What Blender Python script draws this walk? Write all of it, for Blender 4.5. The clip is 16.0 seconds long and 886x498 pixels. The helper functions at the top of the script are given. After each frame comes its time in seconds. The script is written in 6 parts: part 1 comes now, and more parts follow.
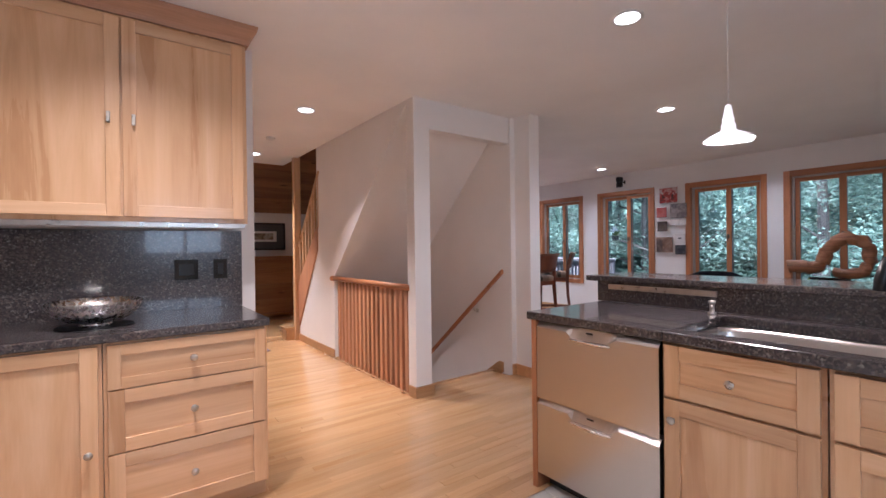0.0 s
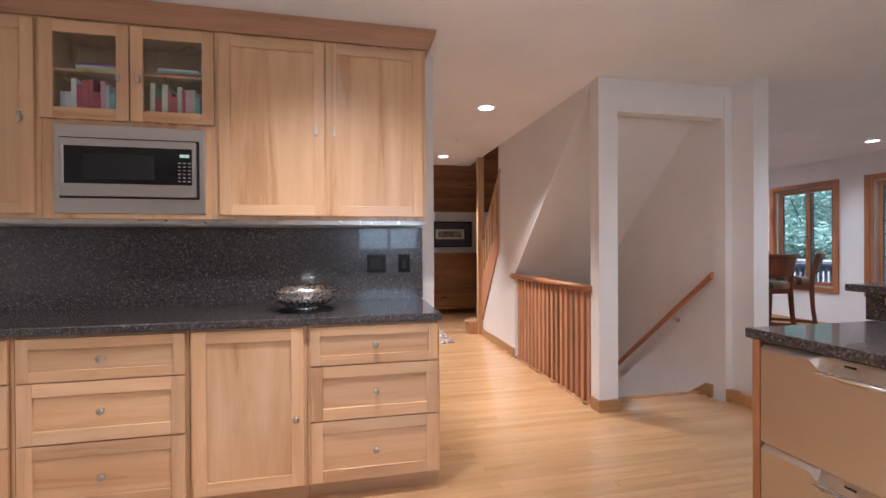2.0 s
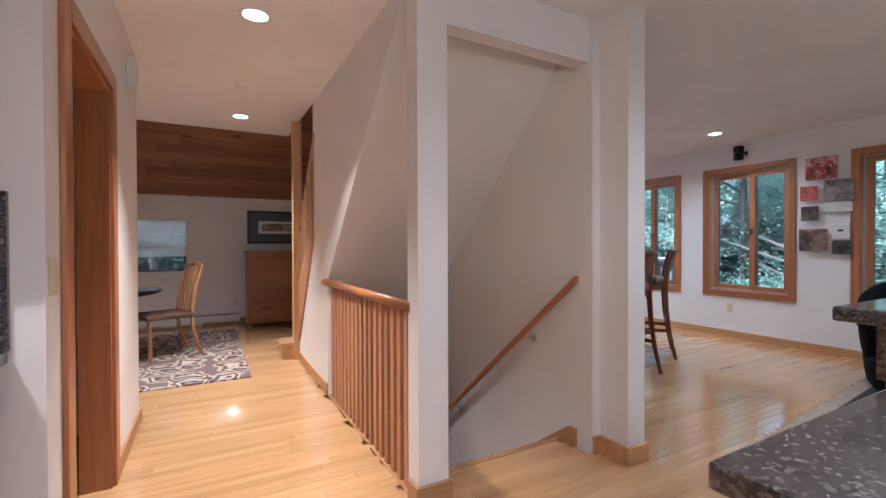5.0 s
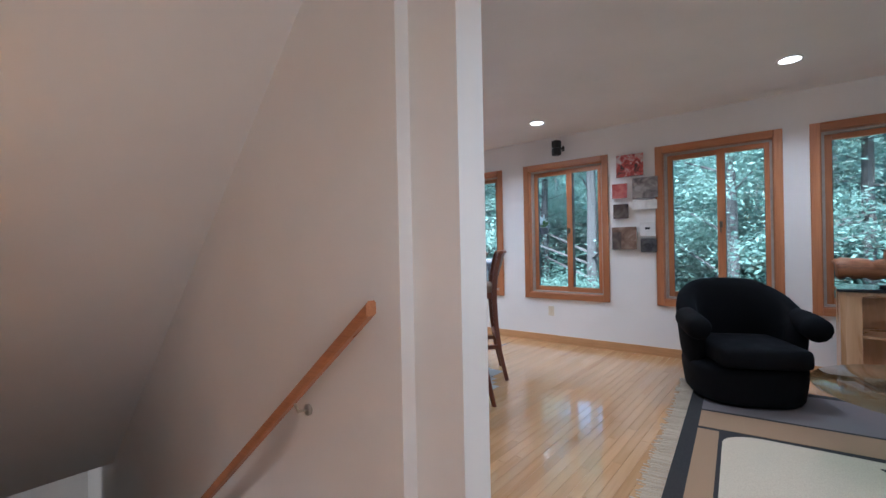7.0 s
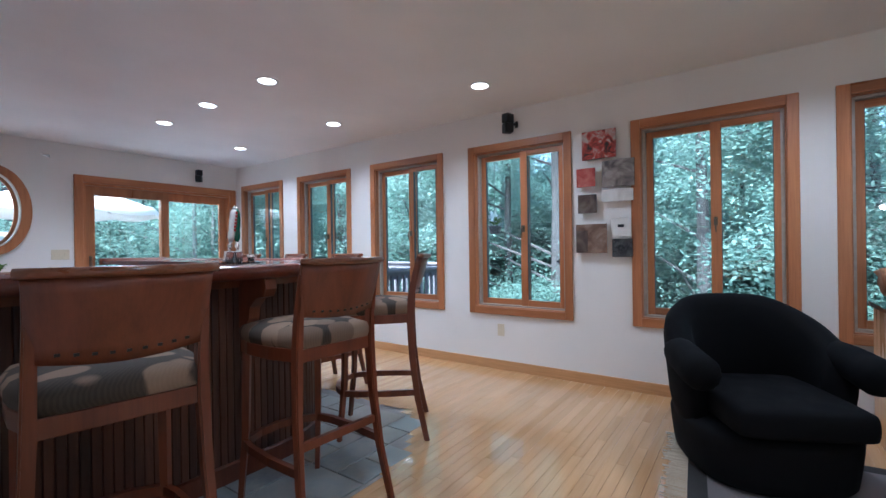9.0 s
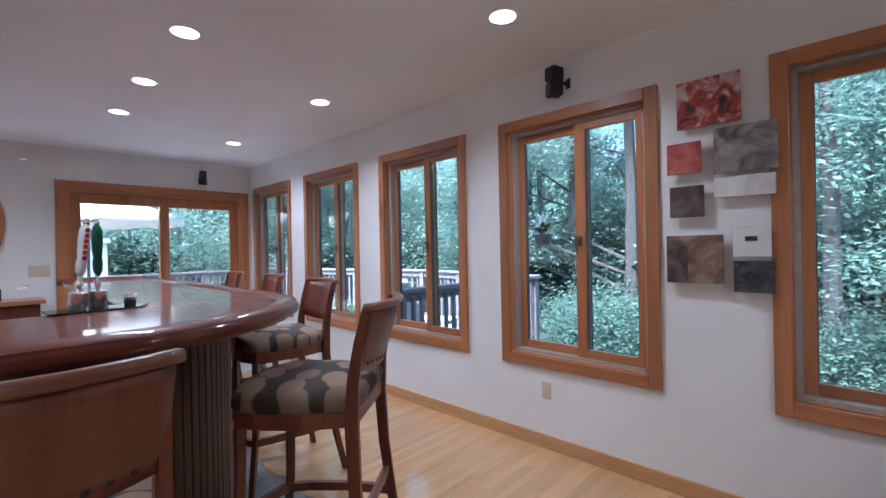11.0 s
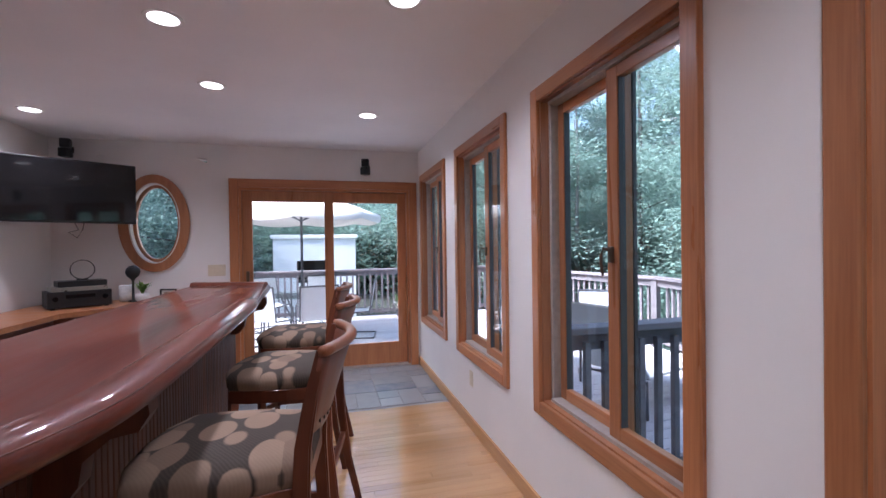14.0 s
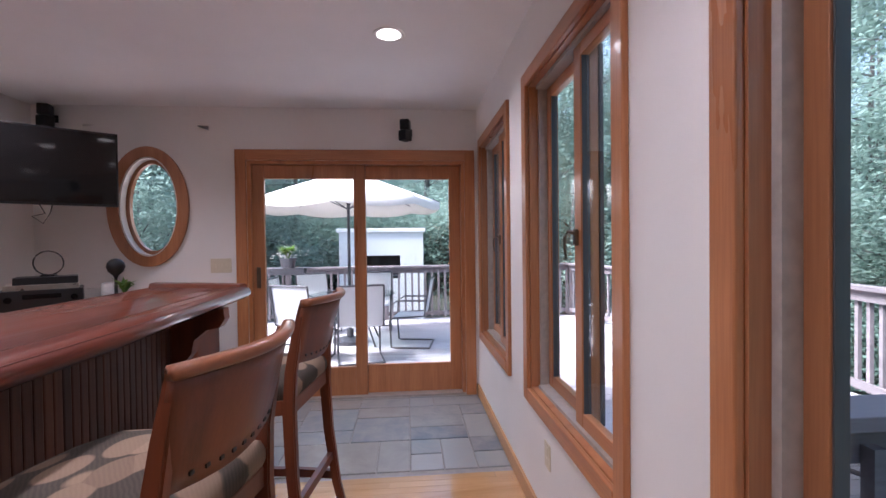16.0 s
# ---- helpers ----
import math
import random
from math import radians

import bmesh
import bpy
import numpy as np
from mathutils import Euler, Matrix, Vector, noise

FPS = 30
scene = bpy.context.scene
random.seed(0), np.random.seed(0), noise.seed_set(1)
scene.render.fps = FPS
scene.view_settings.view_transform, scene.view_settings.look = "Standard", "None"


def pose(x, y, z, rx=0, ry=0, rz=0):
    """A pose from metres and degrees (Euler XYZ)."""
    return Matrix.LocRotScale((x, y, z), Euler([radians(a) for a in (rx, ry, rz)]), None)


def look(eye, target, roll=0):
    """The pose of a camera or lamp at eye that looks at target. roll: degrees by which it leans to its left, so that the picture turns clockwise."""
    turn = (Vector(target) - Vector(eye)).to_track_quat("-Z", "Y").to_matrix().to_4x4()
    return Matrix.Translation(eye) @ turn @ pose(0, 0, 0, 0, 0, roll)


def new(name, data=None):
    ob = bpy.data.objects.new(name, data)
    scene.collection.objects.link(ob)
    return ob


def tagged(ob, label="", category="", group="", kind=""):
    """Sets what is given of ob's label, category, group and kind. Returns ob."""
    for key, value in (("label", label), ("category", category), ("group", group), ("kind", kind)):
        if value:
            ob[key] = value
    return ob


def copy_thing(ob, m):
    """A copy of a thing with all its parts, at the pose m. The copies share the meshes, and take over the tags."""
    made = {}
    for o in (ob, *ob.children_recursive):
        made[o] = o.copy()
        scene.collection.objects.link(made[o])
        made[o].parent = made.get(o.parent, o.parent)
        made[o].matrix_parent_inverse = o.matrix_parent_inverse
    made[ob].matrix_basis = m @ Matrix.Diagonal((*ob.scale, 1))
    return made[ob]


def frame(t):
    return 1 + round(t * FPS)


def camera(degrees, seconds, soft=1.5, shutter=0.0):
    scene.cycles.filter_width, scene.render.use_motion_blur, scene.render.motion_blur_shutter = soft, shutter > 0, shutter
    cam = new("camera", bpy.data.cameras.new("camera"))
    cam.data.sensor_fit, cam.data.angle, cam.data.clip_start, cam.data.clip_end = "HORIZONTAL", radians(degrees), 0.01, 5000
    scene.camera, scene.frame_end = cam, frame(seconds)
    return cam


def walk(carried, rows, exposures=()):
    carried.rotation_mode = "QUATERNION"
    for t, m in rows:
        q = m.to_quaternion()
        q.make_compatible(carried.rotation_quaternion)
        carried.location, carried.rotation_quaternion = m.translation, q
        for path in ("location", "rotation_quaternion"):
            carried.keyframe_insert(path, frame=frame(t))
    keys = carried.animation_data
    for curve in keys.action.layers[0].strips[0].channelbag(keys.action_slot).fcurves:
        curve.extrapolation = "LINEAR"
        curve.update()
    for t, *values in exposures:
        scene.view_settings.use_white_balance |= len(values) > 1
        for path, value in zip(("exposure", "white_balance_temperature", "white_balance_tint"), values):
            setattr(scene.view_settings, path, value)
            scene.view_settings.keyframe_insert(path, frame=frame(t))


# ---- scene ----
cam = camera(91.2, 16.0)
PATH = [
    (0, (-0.021, -0.087, 1.256), (1.166, 1.523, 1.249), -0.7),
    (0.5, (-0.026, -0.057, 1.259), (0.961, 1.683, 1.252), -0.6),
    (1, (-0.025, -0.028, 1.256), (0.75, 1.816, 1.25), -0.4),
    (1.5, (0.016, 0.0, 1.251), (0.567, 1.923, 1.247), -0.3),
    (2, (0.115, 0.019, 1.249), (0.53, 1.976, 1.24), -0.3),
    (2.5, (0.244, 0.117, 1.228), (0.643, 2.077, 1.219), -0.2),
    (3, (0.357, 0.275, 1.219), (0.764, 2.233, 1.208), -0.1),
    (3.5, (0.551, 0.483, 1.206), (0.973, 2.438, 1.194), -0.1),
    (4, (0.724, 0.675, 1.192), (1.257, 2.603, 1.179), -0.1),
    (4.5, (0.882, 0.905, 1.204), (1.614, 2.766, 1.187), -0.0),
    (5, (1.083, 1.147, 1.214), (2.037, 2.905, 1.196), -0.2),
    (5.2, (1.134, 1.244, 1.202), (2.167, 2.956, 1.192), -0.4),
    (7.3, (2.206, 2.04, 1.192), (3.797, 3.252, 1.185), -0.9),
    (7.5, (2.288, 2.073, 1.19), (3.897, 3.26, 1.184), -0.7),
    (8, (2.624, 2.137, 1.185), (4.257, 3.292, 1.183), -0.8),
    (8.3, (2.82, 2.17, 1.184), (4.455, 3.322, 1.182), -0.8),
    (8.5, (2.948, 2.193, 1.183), (4.58, 3.348, 1.181), -0.8),
    (8.7, (3.08, 2.25, 1.182), (4.716, 3.401, 1.181), -0.8),
    (10.8, (4.415, 2.782, 1.328), (5.909, 4.112, 1.32), -1.1),
    (11, (4.54, 2.824, 1.338), (5.98, 4.211, 1.335), -1.1),
    (11.5, (4.795, 2.973, 1.36), (6.053, 4.528, 1.353), -1.1),
    (12, (5.043, 3.129, 1.384), (6.13, 4.808, 1.375), -0.9),
    (12.5, (5.335, 3.306, 1.413), (6.273, 5.072, 1.395), -1.2),
    (13, (5.577, 3.533, 1.412), (6.341, 5.381, 1.397), -0.9),
    (13.5, (5.774, 3.766, 1.413), (6.41, 5.662, 1.401), -0.9),
    (14, (6.015, 3.983, 1.415), (6.531, 5.915, 1.397), -0.8),
    (14.5, (6.182, 4.282, 1.397), (6.555, 6.246, 1.377), -0.8),
    (15, (6.29, 4.574, 1.377), (6.603, 6.55, 1.354), -0.8),
    (15.5, (6.406, 4.901, 1.354), (6.654, 6.885, 1.328), -0.9),
    (16, (6.452, 5.246, 1.355), (6.616, 7.239, 1.324), -0.7),
]
EXPO = [(0, 2.17, 5450, 18), (2.5, 2.20, 5380, 11), (5.0, 2.24, 5300, 10), (8.0, 2.38, 5000, 3), (11, 2.15, 5130, 9), (13.5, 1.95, 5550, 19), (16, 1.87, 5980, 24)]
SKY, SUN, CAN, WINP = 0.15, 5.0, 16.0, 4.5
walk(cam, [(t, look(eye, target, roll)) for t, eye, target, roll in PATH], EXPO)

# ---- world and sun ----
world = bpy.data.worlds.new("world")
scene.world = world
world.use_nodes = True
wn = world.node_tree
sky = wn.nodes.new("ShaderNodeTexSky")
sky.sky_type, sky.sun_disc = "NISHITA", False
sky.sun_elevation, sky.sun_rotation, sky.air_density, sky.dust_density = radians(50), radians(281), 1.2, 3.0
wn.links.new(sky.outputs[0], wn.nodes["Background"].inputs[0])
wn.nodes["Background"].inputs[1].default_value = SKY
sun_data = bpy.data.lights.new("sun", "SUN")
sun_data.energy, sun_data.angle, sun_data.color = SUN, radians(20), (1.0, 0.97, 0.92)
sun = new("sun", sun_data)
sun.matrix_world = look((-19, 3, 31), (6, 8, 0))


# ---- materials ----
def mat(name, rough=0.5, metal=0.0, spec=0.5):
    m = bpy.data.materials.new(name)
    m.use_nodes = True
    b = m.node_tree.nodes["Principled BSDF"]
    b.inputs["Roughness"].default_value, b.inputs["Metallic"].default_value = rough, metal
    b.inputs["Specular IOR Level"].default_value = spec
    return m, m.node_tree, b


def nd(nt, kind, **vals):
    n = nt.nodes.new(kind)
    for k, v in vals.items():
        n.inputs[k.replace("_", " ")].default_value = v
    return n


def coords(nt, scale=(1, 1, 1), rot=(0, 0, 0), shift=True):
    """Object coordinates, scaled; each object is shifted by its own random number."""
    tc = nt.nodes.new("ShaderNodeTexCoord")
    mp = nt.nodes.new("ShaderNodeMapping")
    mp.inputs["Scale"].default_value, mp.inputs["Rotation"].default_value = scale, rot
    if shift:
        info = nt.nodes.new("ShaderNodeObjectInfo")
        vm = nt.nodes.new("ShaderNodeVectorMath")
        vm.operation = "MULTIPLY_ADD"
        vm.inputs[1].default_value = (37, 53, 71)
        nt.links.new(info.outputs["Random"], vm.inputs[0])
        nt.links.new(tc.outputs["Object"], vm.inputs[2])
        nt.links.new(vm.outputs[0], mp.inputs["Vector"])
    else:
        nt.links.new(tc.outputs["Object"], mp.inputs["Vector"])
    return mp.outputs[0]


def ramp(nt, fac, stops):
    r = nt.nodes.new("ShaderNodeValToRGB")
    els = r.color_ramp.elements
    while len(els) < len(stops):
        els.new(0.5)
    for e, (p, c) in zip(els, stops):
        e.position, e.color = p, (*c, 1)
    nt.links.new(fac, r.inputs[0])
    return r.outputs[0]


def bump(nt, b, height, strength=0.2, dist=0.002):
    n = nt.nodes.new("ShaderNodeBump")
    n.inputs["Strength"].default_value, n.inputs["Distance"].default_value = strength, dist
    nt.links.new(height, n.inputs["Height"])
    nt.links.new(n.outputs[0], b.inputs["Normal"])


def mixc(nt, fac, a, b, mode="MIX"):
    n = nt.nodes.new("ShaderNodeMix")
    n.data_type, n.blend_type = "RGBA", mode
    for sock, v in ((n.inputs[0], fac), (n.inputs[6], a), (n.inputs[7], b)):
        if isinstance(v, (int, float)):
            sock.default_value = v
        elif isinstance(v, tuple):
            sock.default_value = (*v, 1)
        else:
            nt.links.new(v, sock)
    return n.outputs[2]


def wood(name, dark, mid, light, axis="Z", rough=0.35, grain=1.0, island=False, vary=0.5, coat=0.0, knots=False, fine=0.22):
    """Wood with its grain along one axis of the object, in streaks, fine pores and a tone of its own for each piece."""
    m, nt, b = mat(name, rough)
    s = [9.0, 9.0, 9.0]
    s["XYZ".index(axis)] = 0.7
    co = coords(nt, [v * grain for v in s])
    n1 = nd(nt, "ShaderNodeTexNoise", Scale=1.0, Detail=5.0, Roughness=0.6, Distortion=0.7)
    nt.links.new(co, n1.inputs["Vector"])
    s2 = [160.0, 160.0, 160.0]
    s2["XYZ".index(axis)] = 5.0
    n2 = nd(nt, "ShaderNodeTexNoise", Scale=1.0, Detail=2.0)
    nt.links.new(coords(nt, s2), n2.inputs["Vector"])
    col = ramp(nt, n1.outputs[0], [(0.3, dark), (0.5, mid), (0.72, light)])
    col = mixc(nt, fine, col, ramp(nt, n2.outputs[0], [(0.35, tuple(c * 0.6 for c in mid)), (0.65, light)]))
    if island:
        src = nt.nodes.new("ShaderNodeNewGeometry").outputs["Random Per Island"]
        info = nt.nodes.new("ShaderNodeObjectInfo").outputs["Random"]
        add = nt.nodes.new("ShaderNodeMath")
        add.operation = "ADD"
        nt.links.new(src, add.inputs[0])
        nt.links.new(info, add.inputs[1])
        fr = nt.nodes.new("ShaderNodeMath")
        fr.operation = "FRACT"
        nt.links.new(add.outputs[0], fr.inputs[0])
        src = fr.outputs[0]
    else:
        src = nt.nodes.new("ShaderNodeObjectInfo").outputs["Random"]
    tone = ramp(nt, src, [(0.0, (1 - vary * 0.5,) * 3), (0.5, (1, 1, 1)), (1.0, (1 + vary * 0.25, 1 + vary * 0.22, 1 + vary * 0.18))])
    col = mixc(nt, 1.0, col, tone, "MULTIPLY")
    if knots:
        v = nd(nt, "ShaderNodeTexVoronoi", Scale=1.0)
        ks = [6.0, 6.0, 6.0]
        ks["XYZ".index(axis)] = 1.6
        nt.links.new(coords(nt, ks), v.inputs["Vector"])
        col = mixc(nt, ramp(nt, v.outputs["Distance"], [(0.05, (1, 1, 1)), (0.16, (0, 0, 0))]), col, tuple(c * 0.35 for c in dark))
    nt.links.new(col, b.inputs["Base Color"])
    nt.links.new(ramp(nt, n1.outputs[0], [(0.3, (rough * 0.8,) * 3), (0.7, (min(1, rough * 1.25),) * 3)]), b.inputs["Roughness"])
    bump(nt, b, n2.outputs[0], 0.12, 0.001)
    b.inputs["Coat Weight"].default_value, b.inputs["Coat Roughness"].default_value = coat, 0.06
    return m


def paint(name, col, rough=0.6, var=0.04, grain=220.0, relief=0.15):
    m, nt, b = mat(name, rough, spec=0.3)
    n1 = nd(nt, "ShaderNodeTexNoise", Scale=1.3, Detail=4.0)
    nt.links.new(coords(nt, shift=False), n1.inputs["Vector"])
    c2 = tuple(max(0, c * (1 - var * 2)) for c in col)
    nt.links.new(ramp(nt, n1.outputs[0], [(0.3, c2), (0.7, col)]), b.inputs["Base Color"])
    n2 = nd(nt, "ShaderNodeTexNoise", Scale=grain, Detail=2.0)
    nt.links.new(coords(nt, shift=False), n2.inputs["Vector"])
    bump(nt, b, n2.outputs[0], relief, 0.001)
    return m


def plain(name, col, rough=0.5, metal=0.0, scale=30.0, var=0.12):
    m, nt, b = mat(name, rough, metal)
    n1 = nd(nt, "ShaderNodeTexNoise", Scale=scale, Detail=3.0)
    nt.links.new(coords(nt), n1.inputs["Vector"])
    nt.links.new(ramp(nt, n1.outputs[0], [(0.3, tuple(c * (1 - var) for c in col)), (0.7, tuple(min(1, c * (1 + var)) for c in col))]), b.inputs["Base Color"])
    nt.links.new(ramp(nt, n1.outputs[0], [(0.3, (rough * 0.8,) * 3), (0.7, (min(1, rough * 1.2),) * 3)]), b.inputs["Roughness"])
    return m


M_cab = wood("cabinet_wood", (0.50, 0.27, 0.125), (0.64, 0.385, 0.20), (0.75, 0.50, 0.295), "Z", 0.30, grain=0.85, fine=0.05, vary=0.34, coat=0.25)
M_cabx = wood("cabinet_wood_flat", (0.50, 0.27, 0.125), (0.64, 0.385, 0.20), (0.75, 0.50, 0.295), "X", 0.30, grain=0.85, fine=0.05, vary=0.34, coat=0.25)
M_crown = wood("crown_wood", (0.40, 0.18, 0.085), (0.50, 0.25, 0.125), (0.58, 0.31, 0.17), "X", 0.4)
M_floor = wood("floor_oak", (0.46, 0.24, 0.095), (0.56, 0.325, 0.15), (0.62, 0.385, 0.19), "X", 0.20, 0.8, island=True, vary=0.22, coat=0.75, fine=0.12)
M_fir = wood("window_fir", (0.31, 0.112, 0.045), (0.43, 0.168, 0.068), (0.53, 0.23, 0.098), "Z", 0.33, coat=0.15)
M_firy = wood("window_fir_along", (0.31, 0.112, 0.045), (0.43, 0.168, 0.068), (0.53, 0.23, 0.098), "Y", 0.33, coat=0.15)
M_firx = wood("window_fir_across", (0.31, 0.112, 0.045), (0.43, 0.168, 0.068), (0.53, 0.23, 0.098), "X", 0.33, coat=0.15)
M_base = wood("baseboard_oak", (0.42, 0.21, 0.09), (0.52, 0.28, 0.12), (0.62, 0.36, 0.17), "Y", 0.4)
M_basex = wood("baseboard_oak_across", (0.42, 0.21, 0.09), (0.52, 0.28, 0.12), (0.62, 0.36, 0.17), "X", 0.4)
M_rail = wood("rail_wood", (0.38, 0.155, 0.075), (0.50, 0.235, 0.12), (0.60, 0.31, 0.165), "Z", 0.38)
M_cherry = wood("cherry_wood", (0.075, 0.016, 0.007), (0.13, 0.031, 0.012), (0.19, 0.052, 0.020), "Z", 0.40, fine=.12, coat=0.2)
M_railtop = wood("cherry_rail_wood", (0.13, 0.036, 0.014), (0.20, 0.062, 0.024), (0.27, 0.092, 0.038), "X", 0.3, coat=0.3)
M_bartop = wood("bar_mahogany", (0.055, 0.009, 0.004), (0.10, 0.017, 0.007), (0.145, 0.029, 0.012), "Y", 0.42, grain=0.7, coat=0.65)
M_bartop.node_tree.nodes["Principled BSDF"].inputs["Specular IOR Level"].default_value = 0.2
M_bead = wood("bar_beadboard", (0.035, 0.012, 0.007), (0.075, 0.026, 0.015), (0.13, 0.05, 0.028), "Z", 0.5, vary=0.9)
M_pine = wood("ceiling_pine", (0.20, 0.085, 0.038), (0.30, 0.14, 0.065), (0.40, 0.21, 0.10), "X", 0.5, island=True, vary=0.5, knots=True)
M_dresser = wood("dresser_pine", (0.22, 0.085, 0.025), (0.33, 0.14, 0.045), (0.42, 0.20, 0.07), "X", 0.42, knots=True)
M_dining = wood("dining_oak", (0.28, 0.12, 0.05), (0.38, 0.18, 0.08), (0.46, 0.24, 0.11), "Z", 0.4)
M_wall = paint("wall_paint", (0.82, 0.79, 0.765), 0.62)
M_ceil = paint("ceiling_paint", (0.88, 0.86, 0.85), 0.7)
# room wall paint made darker: the stairwell's shade is put into this colour
M_wellshade = paint("shaded_well_wall", (0.76, 0.73, 0.70), 0.7)
M_black = plain("black_plastic", (0.008, 0.008, 0.009), 0.45)
M_gloss = plain("black_gloss", (0.008, 0.008, 0.009), 0.06, scale=5)
M_white = plain("white_plastic", (0.74, 0.73, 0.70), 0.4, var=0.03)
M_ivory = plain("ivory_plastic", (0.66, 0.58, 0.44), 0.4, var=0.03)
M_chrome = plain("chrome", (0.84, 0.83, 0.81), 0.24, 1.0, var=0.05)
M_silver = plain("hammered_silver", (0.90, 0.88, 0.85), 0.27, 1.0, scale=60, var=0.08)
M_nickel = plain("brushed_nickel", (0.58, 0.54, 0.49), 0.32, 1.0, var=0.08)
M_bronze = plain("bronze", (0.16, 0.12, 0.09), 0.35, 0.9)
M_alu = plain("window_track", (0.42, 0.38, 0.34), 0.5, 0.2)
M_screen = plain("screen_frame", (0.06, 0.065, 0.07), 0.5)
M_deckgrey = wood("deck_boards", (0.36, 0.34, 0.36), (0.46, 0.44, 0.46), (0.54, 0.52, 0.54), "X", 0.7, island=True, vary=0.3)
M_deckrail = wood("deck_rail", (0.13, 0.115, 0.125), (0.18, 0.16, 0.17), (0.25, 0.225, 0.24), "X", 0.7)
M_canvas = plain("umbrella_canvas", (0.78, 0.74, 0.68), 0.8, scale=4, var=0.05)
M_sling = plain("sling_fabric", (0.62, 0.64, 0.66), 0.7, scale=60)
M_patiometal = plain("patio_metal", (0.10, 0.10, 0.11), 0.4, 0.6)
M_stucco = paint("outdoor_stucco", (0.90, 0.89, 0.87), 0.9, grain=90, relief=0.1)
M_leather = plain("black_velour", (0.004, 0.004, 0.005), 0.95, scale=8, var=0.3)
M_leather.node_tree.nodes["Principled BSDF"].inputs["Specular IOR Level"].default_value = 0.12
M_green = plain("tap_green", (0.01, 0.12, 0.06), 0.12)
M_red = plain("tap_red", (0.45, 0.03, 0.03), 0.2)
M_tapwhite = plain("tap_white", (0.62, 0.60, 0.58), 0.2)
M_paper = plain("paper", (0.75, 0.73, 0.68), 0.7, var=0.03)


def stone(name, cells, scale, rough):
    m, nt, b = mat(name, rough)
    v = nd(nt, "ShaderNodeTexVoronoi", Scale=scale)
    nt.links.new(coords(nt, shift=False), v.inputs["Vector"])
    v2 = nd(nt, "ShaderNodeTexNoise", Scale=scale * 0.35, Detail=6.0, Roughness=0.7)
    nt.links.new(coords(nt, shift=False), v2.inputs["Vector"])
    sep = nt.nodes.new("ShaderNodeSeparateColor")
    nt.links.new(v.outputs["Color"], sep.inputs[0])
    c = ramp(nt, sep.outputs[0], cells)
    c = mixc(nt, ramp(nt, v2.outputs[0], [(0.4, (0, 0, 0)), (0.62, (0.7, 0.7, 0.7))]), c, cells[1][1])
    nt.links.new(c, b.inputs["Base Color"])
    b.inputs["Coat Weight"].default_value, b.inputs["Coat Roughness"].default_value = 0.4, 0.03
    return m


M_granite = stone("dark_granite", [(0.0, (0.020, 0.018, 0.019)), (0.3, (0.040, 0.034, 0.036)), (0.55, (0.070, 0.058, 0.056)), (0.80, (0.11, 0.082, 0.072)), (0.92, (0.14, 0.12, 0.11)), (1.0, (0.21, 0.20, 0.19))], 150, 0.22)


def brushed(name, col, rough):
    m, nt, b = mat(name, rough, 1.0)
    n = nd(nt, "ShaderNodeTexNoise", Scale=1.0, Detail=3.0)
    nt.links.new(coords(nt, (3, 300, 300)), n.inputs["Vector"])
    nt.links.new(ramp(nt, n.outputs[0], [(0.3, tuple(c * 0.985 for c in col)), (0.7, col)]), b.inputs["Base Color"])
    nt.links.new(ramp(nt, n.outputs[0], [(0.3, (rough * 0.985,) * 3), (0.7, (rough * 1.015,) * 3)]), b.inputs["Roughness"])
    return m


M_steel = brushed("stainless_steel", (0.62, 0.585, 0.55), 0.30)


def slate_mat():
    m, nt, b = mat("slate", 0.30)
    info = nt.nodes.new("ShaderNodeObjectInfo").outputs["Random"]
    base = ramp(nt, info, [(0.0, (0.12, 0.15, 0.18)), (0.25, (0.22, 0.24, 0.25)), (0.5, (0.25, 0.225, 0.19)), (0.75, (0.16, 0.20, 0.22)), (1.0, (0.32, 0.33, 0.33))])
    n = nd(nt, "ShaderNodeTexNoise", Scale=7.0, Detail=7.0, Roughness=0.65, Distortion=0.5)
    nt.links.new(coords(nt), n.inputs["Vector"])
    c = mixc(nt, ramp(nt, n.outputs[0], [(0.35, (0, 0, 0)), (0.7, (0.75, 0.75, 0.75))]), base, (0.33, 0.31, 0.28))
    nt.links.new(c, b.inputs["Base Color"])
    bump(nt, b, n.outputs[0], 0.5, 0.004)
    return m


M_slate = slate_mat()
M_grout = plain("grout", (0.30, 0.28, 0.26), 0.9)


